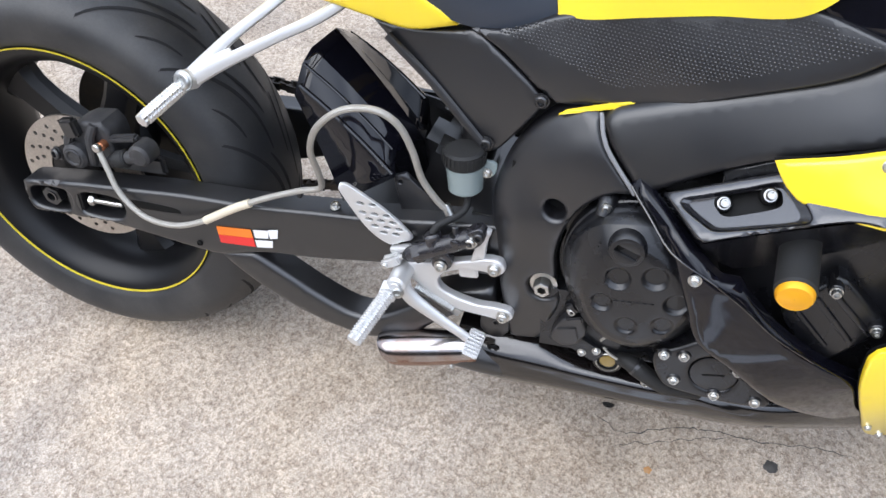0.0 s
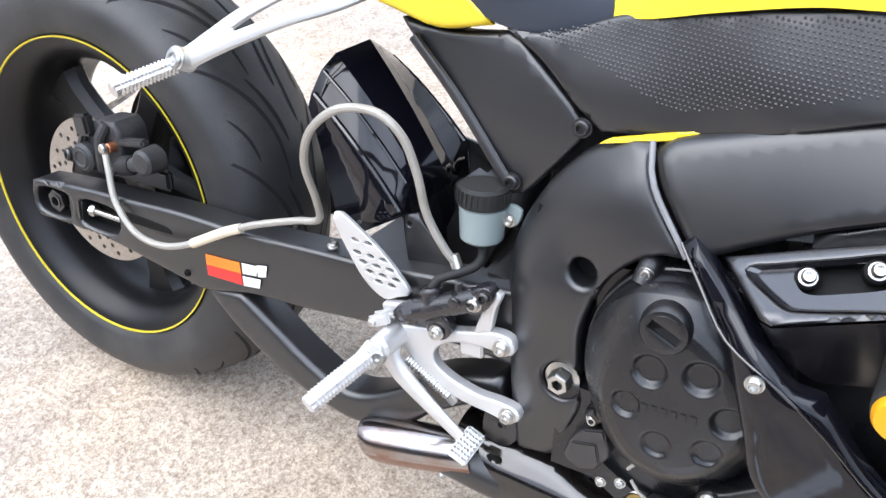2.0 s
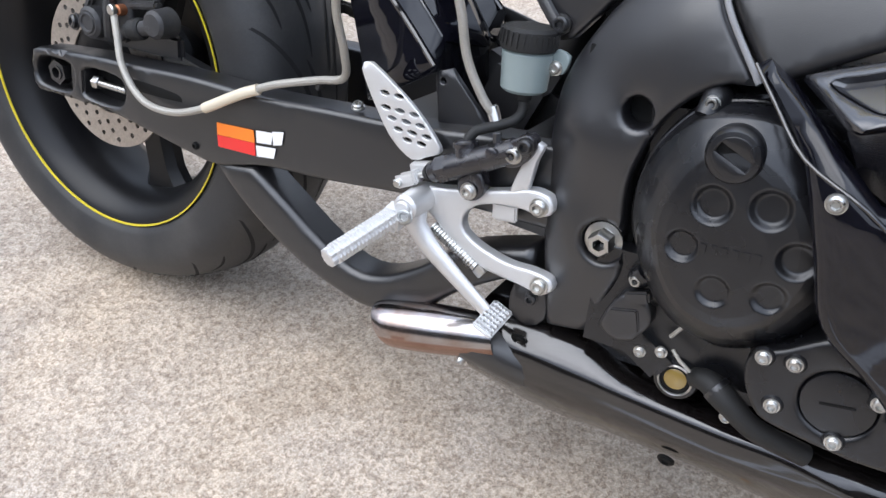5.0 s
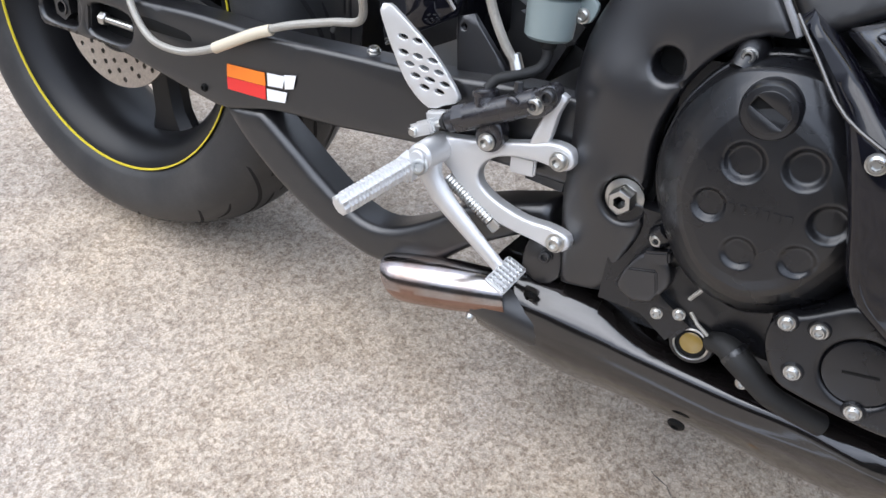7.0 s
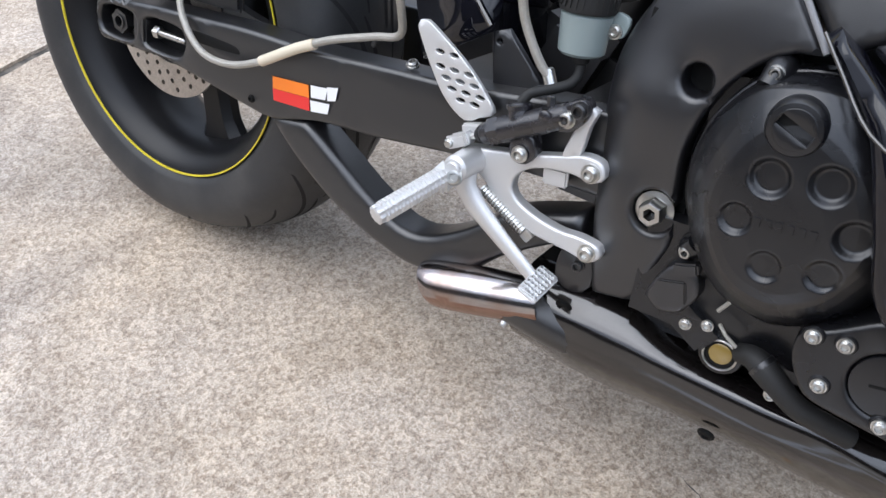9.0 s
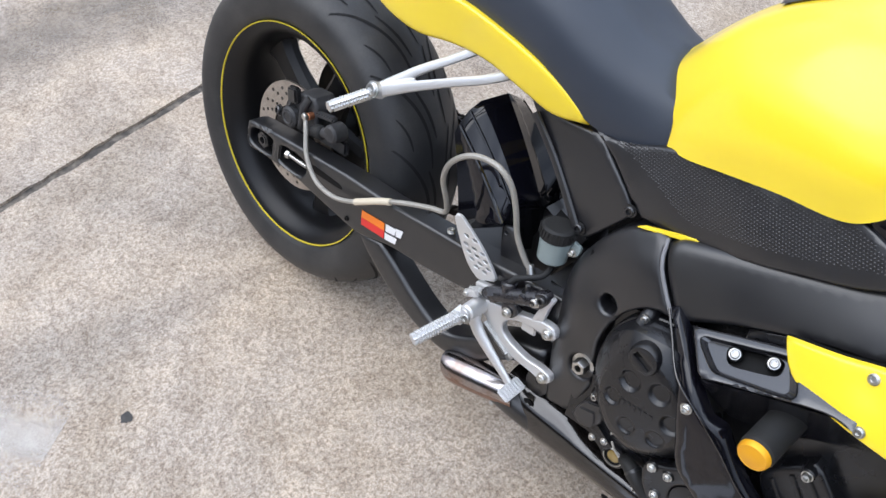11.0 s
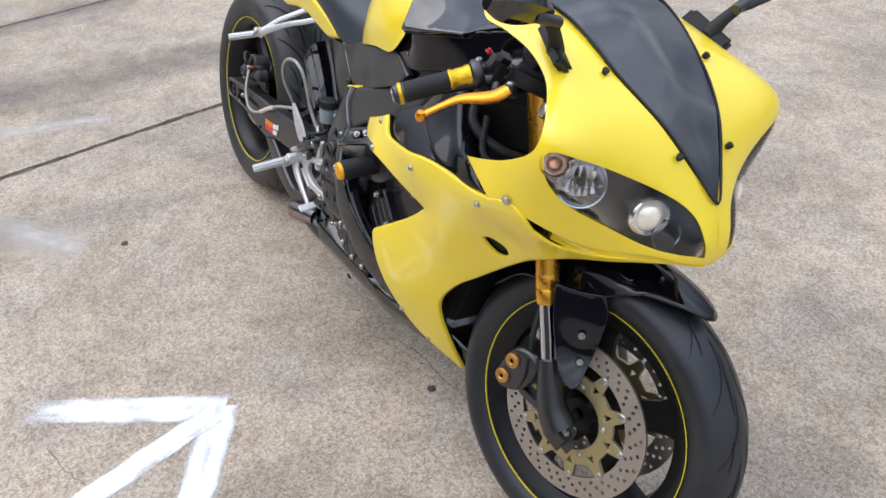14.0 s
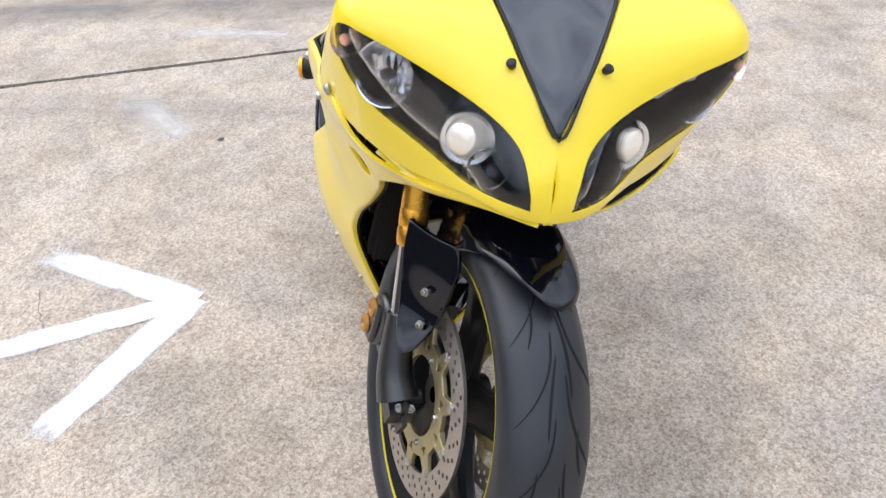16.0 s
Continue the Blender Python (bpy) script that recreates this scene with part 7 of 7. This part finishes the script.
face_line = [(0.866, -0.188, 0.570), (0.92, -0.188, 0.596), (0.978, -0.188, 0.622), (1.02, -0.200, 0.630), (1.06, -0.225, 0.630), (1.065, -0.252, 0.618), (1.035, -0.243, 0.611), (0.97, -0.243, 0.583), (0.914, -0.243, 0.556), (0.905, -0.236, 0.555)]
pocket = [(0.884, -0.200, 0.570), (0.905, -0.197, 0.581), (0.942, -0.197, 0.598), (0.972, -0.197, 0.612), (0.985, -0.205, 0.614), (1.003, -0.233, 0.602), (0.998, -0.238, 0.597), (0.965, -0.236, 0.583), (0.925, -0.233, 0.567), (0.915, -0.229, 0.565)]
ledge = drawn_in(pocket, 0.86)
slot = [(0.914, -0.203, 0.582), (0.920, -0.199, 0.587), (0.945, -0.199, 0.599), (0.970, -0.201, 0.609), (0.978, -0.205, 0.610), (0.981, -0.217, 0.603), (0.975, -0.222, 0.598), (0.950, -0.222, 0.585), (0.930, -0.221, 0.576), (0.920, -0.214, 0.575)]
panel_s = put("slotted_panel", sheet(PS, spline(face_line, True, (0, 2, 5, 8, 9), 0.008), [rung(pocket)], 0.008, 0.003, 0.010), GLOSSP, bike, "glossy black panel with a recessed slot and two bolts")
put("pocket_wall", recess(PS, [(pocket, 0.0), (pocket, 0.0015), (ledge, 0.007)]), GLOSSP, panel_s, angle=25)
put("pocket_floor", sheet(PS, rung(ledge), [rung(drawn_in(slot, 0.93))], 0.002, 0.0, 0.01, -0.007), GLOSSP, panel_s)
slot = drawn_in(slot, 0.93)
# walls and floor of the slot carry its shade in their near-black colour
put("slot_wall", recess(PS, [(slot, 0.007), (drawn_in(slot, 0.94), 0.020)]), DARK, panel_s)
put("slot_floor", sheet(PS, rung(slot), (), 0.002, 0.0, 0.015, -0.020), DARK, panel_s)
# the panel folds inwards under its lower edge
edge = [(0.905, -0.237, 0.553), (0.914, -0.243, 0.554), (0.97, -0.243, 0.581), (1.035, -0.243, 0.609), (1.075, -0.243, 0.622)]
fold = [(0.925, -0.205, 0.510), (0.955, -0.195, 0.494), (1.000, -0.182, 0.500), (1.060, -0.178, 0.530), (1.11, -0.178, 0.56)]
v = []
for hi_p, lo_p in zip(edge, fold):
    v += [(Vector(hi_p) - Vector(PS.m[2]) * 0.007).lerp(Vector(lo_p), k / 3) for k in range(4)]
put("panel_fold", Bm().add(v, [(i * 4 + j, i * 4 + j + 1, i * 4 + j + 5, i * 4 + j + 4) for i in range(4) for j in range(3)]), GLOSSP, panel_s)
up_n = Vector(PS.m[2])
for at in (Vector((0.9255, -0.2045, 0.5815)), Vector((0.966, -0.2065, 0.602))):
    put("bolt_boss", rod(at - up_n * 0.014, at - up_n * 0.003, 0.009, 0.009, 18), DARK, panel_s)
    put("bolt", bolt(at - up_n * 0.003, up_n, 0.0054, 0.006), STEEL, panel_s)
ridge = [on(BS, x, z, 0.0015)[0] for x, z in ((0.831, 0.566), (0.854, 0.546), (0.887, 0.520), (0.934, 0.504), (0.971, 0.480), (1.012, 0.448), (1.06, 0.42))]
put("blade_ridge", tube(ridge, 0.0016, 8), BLACK, blade_p)
slider = put("crash_slider", rod((1.012, -0.165, 0.556), (1.0045, -0.274, 0.538), 0.0205, 0.0205, 36, 0.004), RUBBER, bike, "black crash bobbin with an orange end cap")
put("end_cap", lathe([(0.0001, 0.008), (0.008, 0.0083), (0.011, 0.007), (0.0165, 0.007), (0.0185, 0.004), (0.019, 0.0)], 36, (-0.06, -1, -0.17), (1.0045, -0.274, 0.538)), CAPY, slider, "orange yellow end cap")
IS = Surface([(0.95, -0.175, 0.62), (0.95, -0.17, 0.40), (1.26, -0.18, 0.60), (1.26, -0.17, 0.40), (1.10, -0.185, 0.50)], (0, -1, 0))
inner = put("inner_panel", sheet(IS, spline([(0.92, 0, 0.60), (1.02, 0, 0.64), (1.27, 0, 0.62), (1.27, 0, 0.45), (1.18, 0, 0.38), (1.02, 0, 0.36), (0.94, 0, 0.44)], True, (0, 2, 3), 0.02), (), 0.005, 0.003, 0.02), ENGINE, bike, "black inner fairing panel behind the opening")
# ribbed cover on the cylinder head, with two bolts on one side
head_cover = put("head_cover", plate(spline([(1.018, 0.452), (1.058, 0.516), (1.068, 0.514), (1.122, 0.462), (1.120, 0.452), (1.082, 0.398), (1.068, 0.400)], True, (), 0.006), [], -0.205, 0.04, 0.006, 0.008), ENGINE, inner, "black ribbed engine cover with two bolts")
for x0, z0, x1, z1 in ((1.030, 0.462, 1.072, 0.420), (1.045, 0.484, 1.094, 0.434), (1.054, 0.500, 1.110, 0.449)):
    put("cover_rib", tube([(x0, -0.205, z0), ((x0 + x1) / 2, -0.206, (z0 + z1) / 2), (x1, -0.205, z1)], 0.0038, 8, flat=0.7), ENGINE, head_cover)
for x, z in ((1.058, 0.504), (1.1115, 0.4625)):
    put("bolt_post", rod((x, -0.19, z), (x, -0.214, z), 0.009, 0.008, 18, 0.002), ENGINE, head_cover)
    put("bolt", bolt((x, -0.214, z), (0, -1, 0), 0.0055, 0.006), STEEL, head_cover)
put("bolt", bolt((1.15, -0.187, 0.545), (0, -1, 0), 0.004, 0.004), STEEL, inner)

# gloss black duct between the side fairing and the grip
DS = Surface([(1.087, -0.213, 0.682), (1.12, -0.232, 0.665), (1.21, -0.258, 0.682), (1.285, -0.258, 0.700), (1.36, -0.250, 0.702), (1.45, -0.252, 0.708), (1.379, -0.250, 0.738), (1.31, -0.225, 0.745), (1.20, -0.190, 0.790), (1.13, -0.185, 0.735), (1.22, -0.215, 0.74)], (0, -1, 0.4))
duct = spline([(1.133, -0.193, 0.725), (1.147, -0.183, 0.753), (1.186, -0.186, 0.788), (1.230, -0.189, 0.807), (1.256, -0.195, 0.802), (1.283, -0.207, 0.777), (1.317, -0.224, 0.751), (1.345, -0.238, 0.738), (1.381, -0.250, 0.737), (1.448, -0.253, 0.703), (1.381, -0.256, 0.690), (1.344, -0.256, 0.688), (1.303, -0.259, 0.695), (1.262, -0.251, 0.706), (1.214, -0.234, 0.712), (1.164, -0.210, 0.717)], True, (8, 9), 0.008)
duct_p = put("air_duct", sheet(DS, duct, (), 0.020, 0.011, 0.009), DUCTM, bike, "gloss black duct panel below the handlebar")
AS = Surface([(1.060, -0.216, 0.668), (1.09, -0.226, 0.655), (1.135, -0.236, 0.660), (1.219, -0.258, 0.675), (1.290, -0.262, 0.683), (1.36, -0.252, 0.688), (1.10, -0.224, 0.676), (1.16, -0.230, 0.692), (1.075, -0.206, 0.688), (1.12, -0.200, 0.712), (1.165, -0.205, 0.722), (1.22, -0.225, 0.716), (1.30, -0.238, 0.712), (1.36, -0.238, 0.705)], (0, -1, 0.4))
put("duct_base", sheet(AS, spline([(1.055, -0.21, 0.682), (1.085, -0.226, 0.655), (1.135, -0.236, 0.655), (1.219, -0.258, 0.672), (1.290, -0.262, 0.682), (1.36, -0.25, 0.686), (1.36, -0.24, 0.706), (1.28, -0.24, 0.722), (1.20, -0.21, 0.730), (1.14, -0.20, 0.735), (1.10, -0.20, 0.712)], True, (), 0.008), (), 0.006, 0.004, 0.010), DUCTM, duct_p, "gloss black lower duct strip")

# ---- cockpit ----
clamp = put("triple_clamp", steered(block((1.345, 0, 0.862), (0.09, 0.25, 0.028), (0, 22, 0), 0.008)), FRAMEB, bike, "black top fork clamp")
put("steering_head", rod((1.30, 0, 0.90), (1.39, 0, 0.68), 0.04, 0.04, 24), FRAMEB, clamp)
put("dash", block((1.47, 0, 0.90), (0.05, 0.14, 0.09), (0, -35, 0), 0.012), SATIN, bike, "black instrument panel")
put("inner_shell", loft([[(1.36, 0, 0.70), (1.38, -0.10, 0.68), (1.42, -0.20, 0.70)], [(1.50, 0, 0.72), (1.50, -0.10, 0.72), (1.50, -0.20, 0.74)], [(1.56, 0, 0.80), (1.55, -0.10, 0.80), (1.52, -0.20, 0.80)], [(1.53, 0, 0.90), (1.50, -0.09, 0.90), (1.46, -0.16, 0.90)]], 12, 16, ends=False), DARK, bike, "dark inside of the nose fairing")
# added near-black blocks stand in for the shade inside the cockpit opening
put("opening_filler", block((1.385, 0.06, 0.705), (0.20, 0.26, 0.13), (0, 12, 0), 0.02), DARK, bike, "dark block added as shade inside the cockpit opening")
put("beam_gap_filler", block((1.27, 0, 0.745), (0.26, 0.25, 0.11), (0, -14, 0), 0.02), DARK, bike, "dark block added as shade between the frame beams")
put("opening_filler", block((1.37, -0.13, 0.685), (0.17, 0.15, 0.07), (0, 0, 0), 0.02), DARK, bike, "dark block added as shade inside the cockpit opening")
put("radiator", block((1.29, 0, 0.45), (0.05, 0.26, 0.30), (0, 18, 0), 0.01), DARK, bike, "dark radiator behind the front wheel")
horn = put("horn", rod((1.475, -0.15, 0.735), (1.465, -0.19, 0.745), 0.035, 0.040, 32, 0.006), SATIN, bike, "round black unit inside the cockpit")
put("harness", tube([(1.40, -0.10, 0.72), (1.36, -0.17, 0.735), (1.30, -0.19, 0.76), (1.26, -0.16, 0.80)], 0.009, 10), RUBBER, horn)
put("harness", tube([(1.42, -0.16, 0.72), (1.36, -0.20, 0.725), (1.32, -0.18, 0.78)], 0.006, 10), RUBBER, horn)
put("dash_bolt", rod((1.475, -0.17, 0.845), (1.465, -0.195, 0.85), 0.012, 0.012, 20), STEEL, horn)

handlebar = put("handlebar", rod((1.395, -0.075, 0.893), (1.270, -0.322, 0.807), 0.0111), FRAMEB, bike, "clip-on handlebar with gold collar and orange lever")
def along(s):
    return Vector((1.268, -0.327, 0.806)).lerp(Vector((1.335, -0.175, 0.872)), s)


put("grip", lathe([(0.011, 0), (0.0165, 0.0), (0.0172, 0.003), (0.0168, 0.02), (0.0172, 0.04), (0.0168, 0.06), (0.0172, 0.073), (0.011, 0.075)], 32, along(1) - along(0), along(0.06)), RUBBER, handlebar, "black foam grip")
put("bar_end", lathe([(0.0001, -0.010), (0.008, -0.010), (0.011, -0.009), (0.0125, -0.009), (0.0160, -0.006), (0.0168, 0.0), (0.0168, 0.010), (0.0160, 0.012)], 32, along(1) - along(0), along(0.0)), FRAMEB, handlebar, "black bar end with a gold ring")
put("bar_end_ring", lathe([(0.0165, 0.0), (0.0180, 0.001), (0.0180, 0.006), (0.0165, 0.007)], 32, along(1) - along(0), along(0.0)), CAPG, handlebar, "gold ring")
put("bar_end_face", lathe([(0.0001, -0.0115), (0.006, -0.0115), (0.0105, -0.0105), (0.0115, -0.009)], 24, along(1) - along(0), along(0.0)), STEEL, handlebar)
put("collar", lathe([(0.012, 0), (0.0178, 0.0), (0.0182, 0.004), (0.0168, 0.007), (0.0168, 0.026), (0.0185, 0.030), (0.0185, 0.036), (0.012, 0.036)], 32, along(1) - along(0), along(0.475)), CAPG, handlebar, "gold anodised throttle collar")
put("switch_housing", block(along(0.93), (0.044, 0.036, 0.052), (-20, 12, -24), 0.010), SATIN, handlebar, "black switch housing")
put("throttle_housing", lathe([(0.012, 0.0), (0.022, 0.0), (0.024, 0.003), (0.024, 0.014), (0.022, 0.017), (0.012, 0.017)], 32, along(1) - along(0), along(0.69)), SATIN, handlebar, "round black throttle housing")
put("throttle_boss", block(along(0.78) + Vector((0.006, 0, -0.018)), (0.028, 0.022, 0.026), (-20, 12, -24), 0.006), SATIN, handlebar)
put("housing_screw", bolt(along(0.80) + Vector((-0.004, -0.012, 0.020)), (0, -0.4, 1), 0.004, 0.003), STEEL, handlebar)
put("stop_switch", block((1.302, -0.188, 0.886), (0.016, 0.012, 0.010), (0, 10, -24), 0.004), RED, handlebar, "red stop switch")
put("brake_pump", block((1.395, -0.165, 0.870), (0.075, 0.032, 0.034), (0, 15, 55), 0.008), SATIN, handlebar, "black front brake master cylinder")
put("pump_reservoir", rod((1.375, -0.150, 0.885), (1.372, -0.150, 0.915), 0.020, 0.021, 24), SATIN, handlebar)
lever = [(1.345, -0.328, 0.801), (1.350, -0.317, 0.809), (1.359, -0.302, 0.821), (1.370, -0.283, 0.834), (1.384, -0.265, 0.841), (1.399, -0.249, 0.847), (1.409, -0.238, 0.854), (1.416, -0.225, 0.866)]
lever_p = put("brake_lever", tube(lever, 0.009, 14, step=0.006, flat=0.62, side=(0.2, -0.2, 1), radii=[0.007, 0.007, 0.0075, 0.009, 0.0115, 0.014, 0.014, 0.012]), ORANGE, bike, "orange anodised dog-leg brake lever")
put("lever_ball", lathe([(0.0001, -0.009), (0.006, -0.008), (0.009, -0.003), (0.009, 0.003), (0.006, 0.008), (0.0001, 0.009)], 20, (0.2, -0.2, 1), (1.345, -0.329, 0.800)), ORANGE, lever_p)
put("lever_pivot", rod((1.416, -0.222, 0.852), (1.413, -0.221, 0.873), 0.010, 0.010, 20), FRAMEB, lever_p)
put("pivot_screw", bolt((1.413, -0.221, 0.873), (0, 0, 1), 0.006, 0.003), STEEL, lever_p)
put("adjuster", rod((1.398, -0.236, 0.856), (1.386, -0.226, 0.862), 0.007, 0.007, 12), SATIN, lever_p)
put("brake_line", tube([(1.41, -0.15, 0.87), (1.45, -0.14, 0.84), (1.44, -0.12, 0.72), (1.46, -0.12, 0.60)], 0.005, 8), RUBBER, handlebar)
left_bar = put("handlebar", mirrored(rod((1.395, -0.075, 0.893), (1.240, -0.30, 0.82), 0.0111)), FRAMEB, bike, "clip-on handlebar with a black grip")
put("grip", mirrored(rod((1.325, -0.175, 0.858), (1.240, -0.30, 0.82), 0.0172)), RUBBER, left_bar)

# ---- front forks, fender, calipers ----
def fork_at(z, off=0.028):
    """The fork's centre line in the middle plane, at a height."""
    return HEAD.x + (HEAD.z - z) * math.tan(RAKE) + off - 0.028


for s in (-1, 1):
    y = s * 0.104
    P = lambda z, y=y: Vector((fork_at(z), y, z))  # noqa: E731
    fork = put("fork", steered(rod(P(0.835), P(0.53), 0.0205, 0.0205, 36, 0.003)), GOLD, bike, "gold anodised fork with a chrome slider")
    put("fork_upper", steered(rod(P(0.85), P(0.70), 0.0262, 0.0262, 36, 0.003)), GOLD, fork, "thicker gold upper tube")
    put("fork_collar", steered(lathe([(0.0205, 0), (0.0212, 0.004), (0.0212, 0.022), (0.0200, 0.025), (0.0212, 0.029), (0.0212, 0.046), (0.0195, 0.053), (0.0155, 0.054)], 36, P(0.48) - P(0.53), P(0.538))), GOLD, fork)
    put("stanchion", steered(rod(P(0.50), P(0.37), 0.0155, 0.0155, 32)), CHROME, fork, "polished chrome fork slider")
    put("fork_foot", steered(tube([P(0.395), P(0.35), (fork_at(0.31) + 0.002, y * 0.98, 0.31), (1.573, y * 0.92, 0.282)], 0.026, 16, radii=[0.020, 0.023, 0.027, 0.032])), FRAMEB, fork)
    put("axle_clamp", steered(block((1.578, y * 0.90, 0.268), (0.070, 0.040, 0.062), (0, 20, 0), 0.016)), FRAMEB, fork)
    for k in (-1, 1):
        put("clamp_bolt", bolt((1.6095, -0.0822 + 0.0085 * k, 0.288), (0.9, -0.25, 0.35), 0.0055, 0.005) if s < 0 else steered(bolt((1.585 + 0.011 * k, y * 0.90 + s * 0.017, 0.262 + 0.003 * k), (0, s, 0), 0.0055, 0.005)), STEEL, fork)
    put("axle_end", steered(rod((1.573, y * 0.6, 0.288), (1.573, y * 1.06, 0.288), 0.013, 0.013, 24)), FRAMEB, fork)
    body = spline([(1.424, 0.305), (1.434, 0.290), (1.456, 0.291), (1.482, 0.305), (1.500, 0.332), (1.508, 0.366), (1.494, 0.389), (1.468, 0.391), (1.446, 0.378), (1.430, 0.345)], True, (), 0.005)
    shell = plate(body, [], -0.1225, 0.052, 0.010, 0.007)
    cal = put("front_caliper", steered(shell if s < 0 else mirrored(shell)), FRAMEB, bike, "black front brake caliper with browned piston caps")
    put("caliper_rib", steered(tube([(1.478, s * 0.1225, 0.312), (1.486, s * 0.1245, 0.345), (1.480, s * 0.1225, 0.380)], 0.006, 10)), FRAMEB, cal)
    put("caliper_arm", steered(block((1.500, s * 0.100, 0.352), (0.075, 0.024, 0.040), (0, -28, 0), 0.011)), FRAMEB, cal)
    put("caliper_arm", steered(block((1.512, s * 0.100, 0.300), (0.085, 0.022, 0.032), (0, 8, 0), 0.010)), FRAMEB, cal)
    for x, z in ((1.455, 0.357), (1.443, 0.316)):
        put("piston_cap", steered(lathe([(0.004, 0.004), (0.0065, 0.006), (0.0115, 0.006), (0.0145, 0.004), (0.0155, 0.0)], 20, (0, s, 0), (x, s * 0.1235, z))), RUSTO, cal, "heat browned piston cap")
    put("caliper_bolt", steered(bolt((1.515, s * 0.113, 0.375), (0, s, 0), 0.007, 0.007)), STEEL, cal)
    put("caliper_hose", steered(tube([(1.475, s * 0.108, 0.392), (1.47, s * 0.112, 0.43), (1.462, s * 0.10, 0.48), (1.46, s * 0.09, 0.56)], 0.0055, 8)), RUBBER, cal)

def fender_row(a, k=1.0, drop=0.0, tip=0.0):
    pr = [(0.324, 0.0), (0.3225, 0.020), (0.317, 0.040), (0.306, 0.056), (0.292 - drop * 0.4, 0.067), (0.276 - drop, 0.073)]
    return [(FRONT.x + r * math.cos(a + tip * (y / 0.073) ** 2), -y * k, FRONT.z + r * math.sin(a + tip * (y / 0.073) ** 2)) for r, y in pr]


rows = [fender_row(radians(a), k, dr, tip) for a, k, dr, tip in ((63, 0.92, -0.016, 0.34), (65.5, 0.97, -0.010, 0.32), (71, 1.02, 0.0, 0.28), (80, 1.05, 0.015, 0.20), (92, 1.06, 0.035, 0.12), (106, 1.05, 0.045, 0.04), (120, 1.0, 0.03, 0.0), (134, 0.95, 0.0, 0.0), (150, 0.9, -0.01, 0.0))]
fb = loft(rows, 24, 48, ends=False)
fender = put("front_fender", steered(fb), BLADEM, bike, "gloss black front fender", angle=60)
fender.modifiers.new("thickness", "SOLIDIFY").thickness = 0.003
FW = Surface([(1.513, -0.113, 0.551), (1.571, -0.052, 0.551), (1.590, -0.052, 0.498), (1.568, -0.077, 0.475), (1.581, -0.077, 0.428), (1.604, -0.097, 0.396), (1.535, -0.112, 0.48), (1.565, -0.112, 0.415)], (0.62, -0.78, 0.1))
wing = [(1.510, -0.113, 0.552), (1.540, -0.082, 0.548), (1.571, -0.052, 0.552), (1.586, -0.050, 0.525), (1.591, -0.053, 0.495), (1.597, -0.066, 0.450), (1.608, -0.092, 0.398), (1.600, -0.102, 0.388), (1.570, -0.110, 0.405), (1.545, -0.114, 0.450), (1.525, -0.116, 0.500)]
put("fender_side", sheet(FW, spline(wing, True, (0, 2, 6), 0.006), (), 0.004, 0.002, 0.009), BLADEM, fender, "gloss black side wing of the fender")
CUP = Surface([(1.571, -0.052, 0.551), (1.525, -0.050, 0.575), (1.500, -0.062, 0.568), (1.56, -0.050, 0.50), (1.515, -0.060, 0.51)], (0.1, -1, 0))
put("fender_side", sheet(CUP, spline([(1.572, -0.052, 0.551), (1.525, -0.050, 0.576), (1.496, -0.062, 0.568), (1.505, -0.062, 0.50), (1.560, -0.05, 0.49)], True, (0, 1, 2), 0.008), (), 0.004, 0.001, 0.010), BLADEM, fender)
lean_n = Vector((0.55, -0.82, 0.12)).normalized()
for at in (Vector((1.570, -0.079, 0.4752)), Vector((1.583, -0.079, 0.428))):
    put("bolt_shank", rod(at - lean_n * 0.004, at + lean_n * 0.006, 0.0028, 0.0028, 12), STEEL, fender)
    put("fender_bolt", bolt(at + lean_n * 0.005, lean_n, 0.0050, 0.005), STEEL, fender)
for s in (1,):
    flare = [(1.516, 0.552), (1.564, 0.560), (1.574, 0.52), (1.580, 0.47), (1.576, 0.412), (1.560, 0.402), (1.542, 0.430), (1.524, 0.49)]
    put("fender_stay", steered(mirrored(plate(spline(flare, True, (0,), 0.008), [], -0.080, 0.008, 0.003, 0.012))), DARK, fender)
    for x, z in ((1.556, 0.470), (1.570, 0.427)):
        put("fender_bolt", steered(bolt((x, s * 0.081, z), (0, s, 0), 0.0048, 0.012)), STEEL, fender)
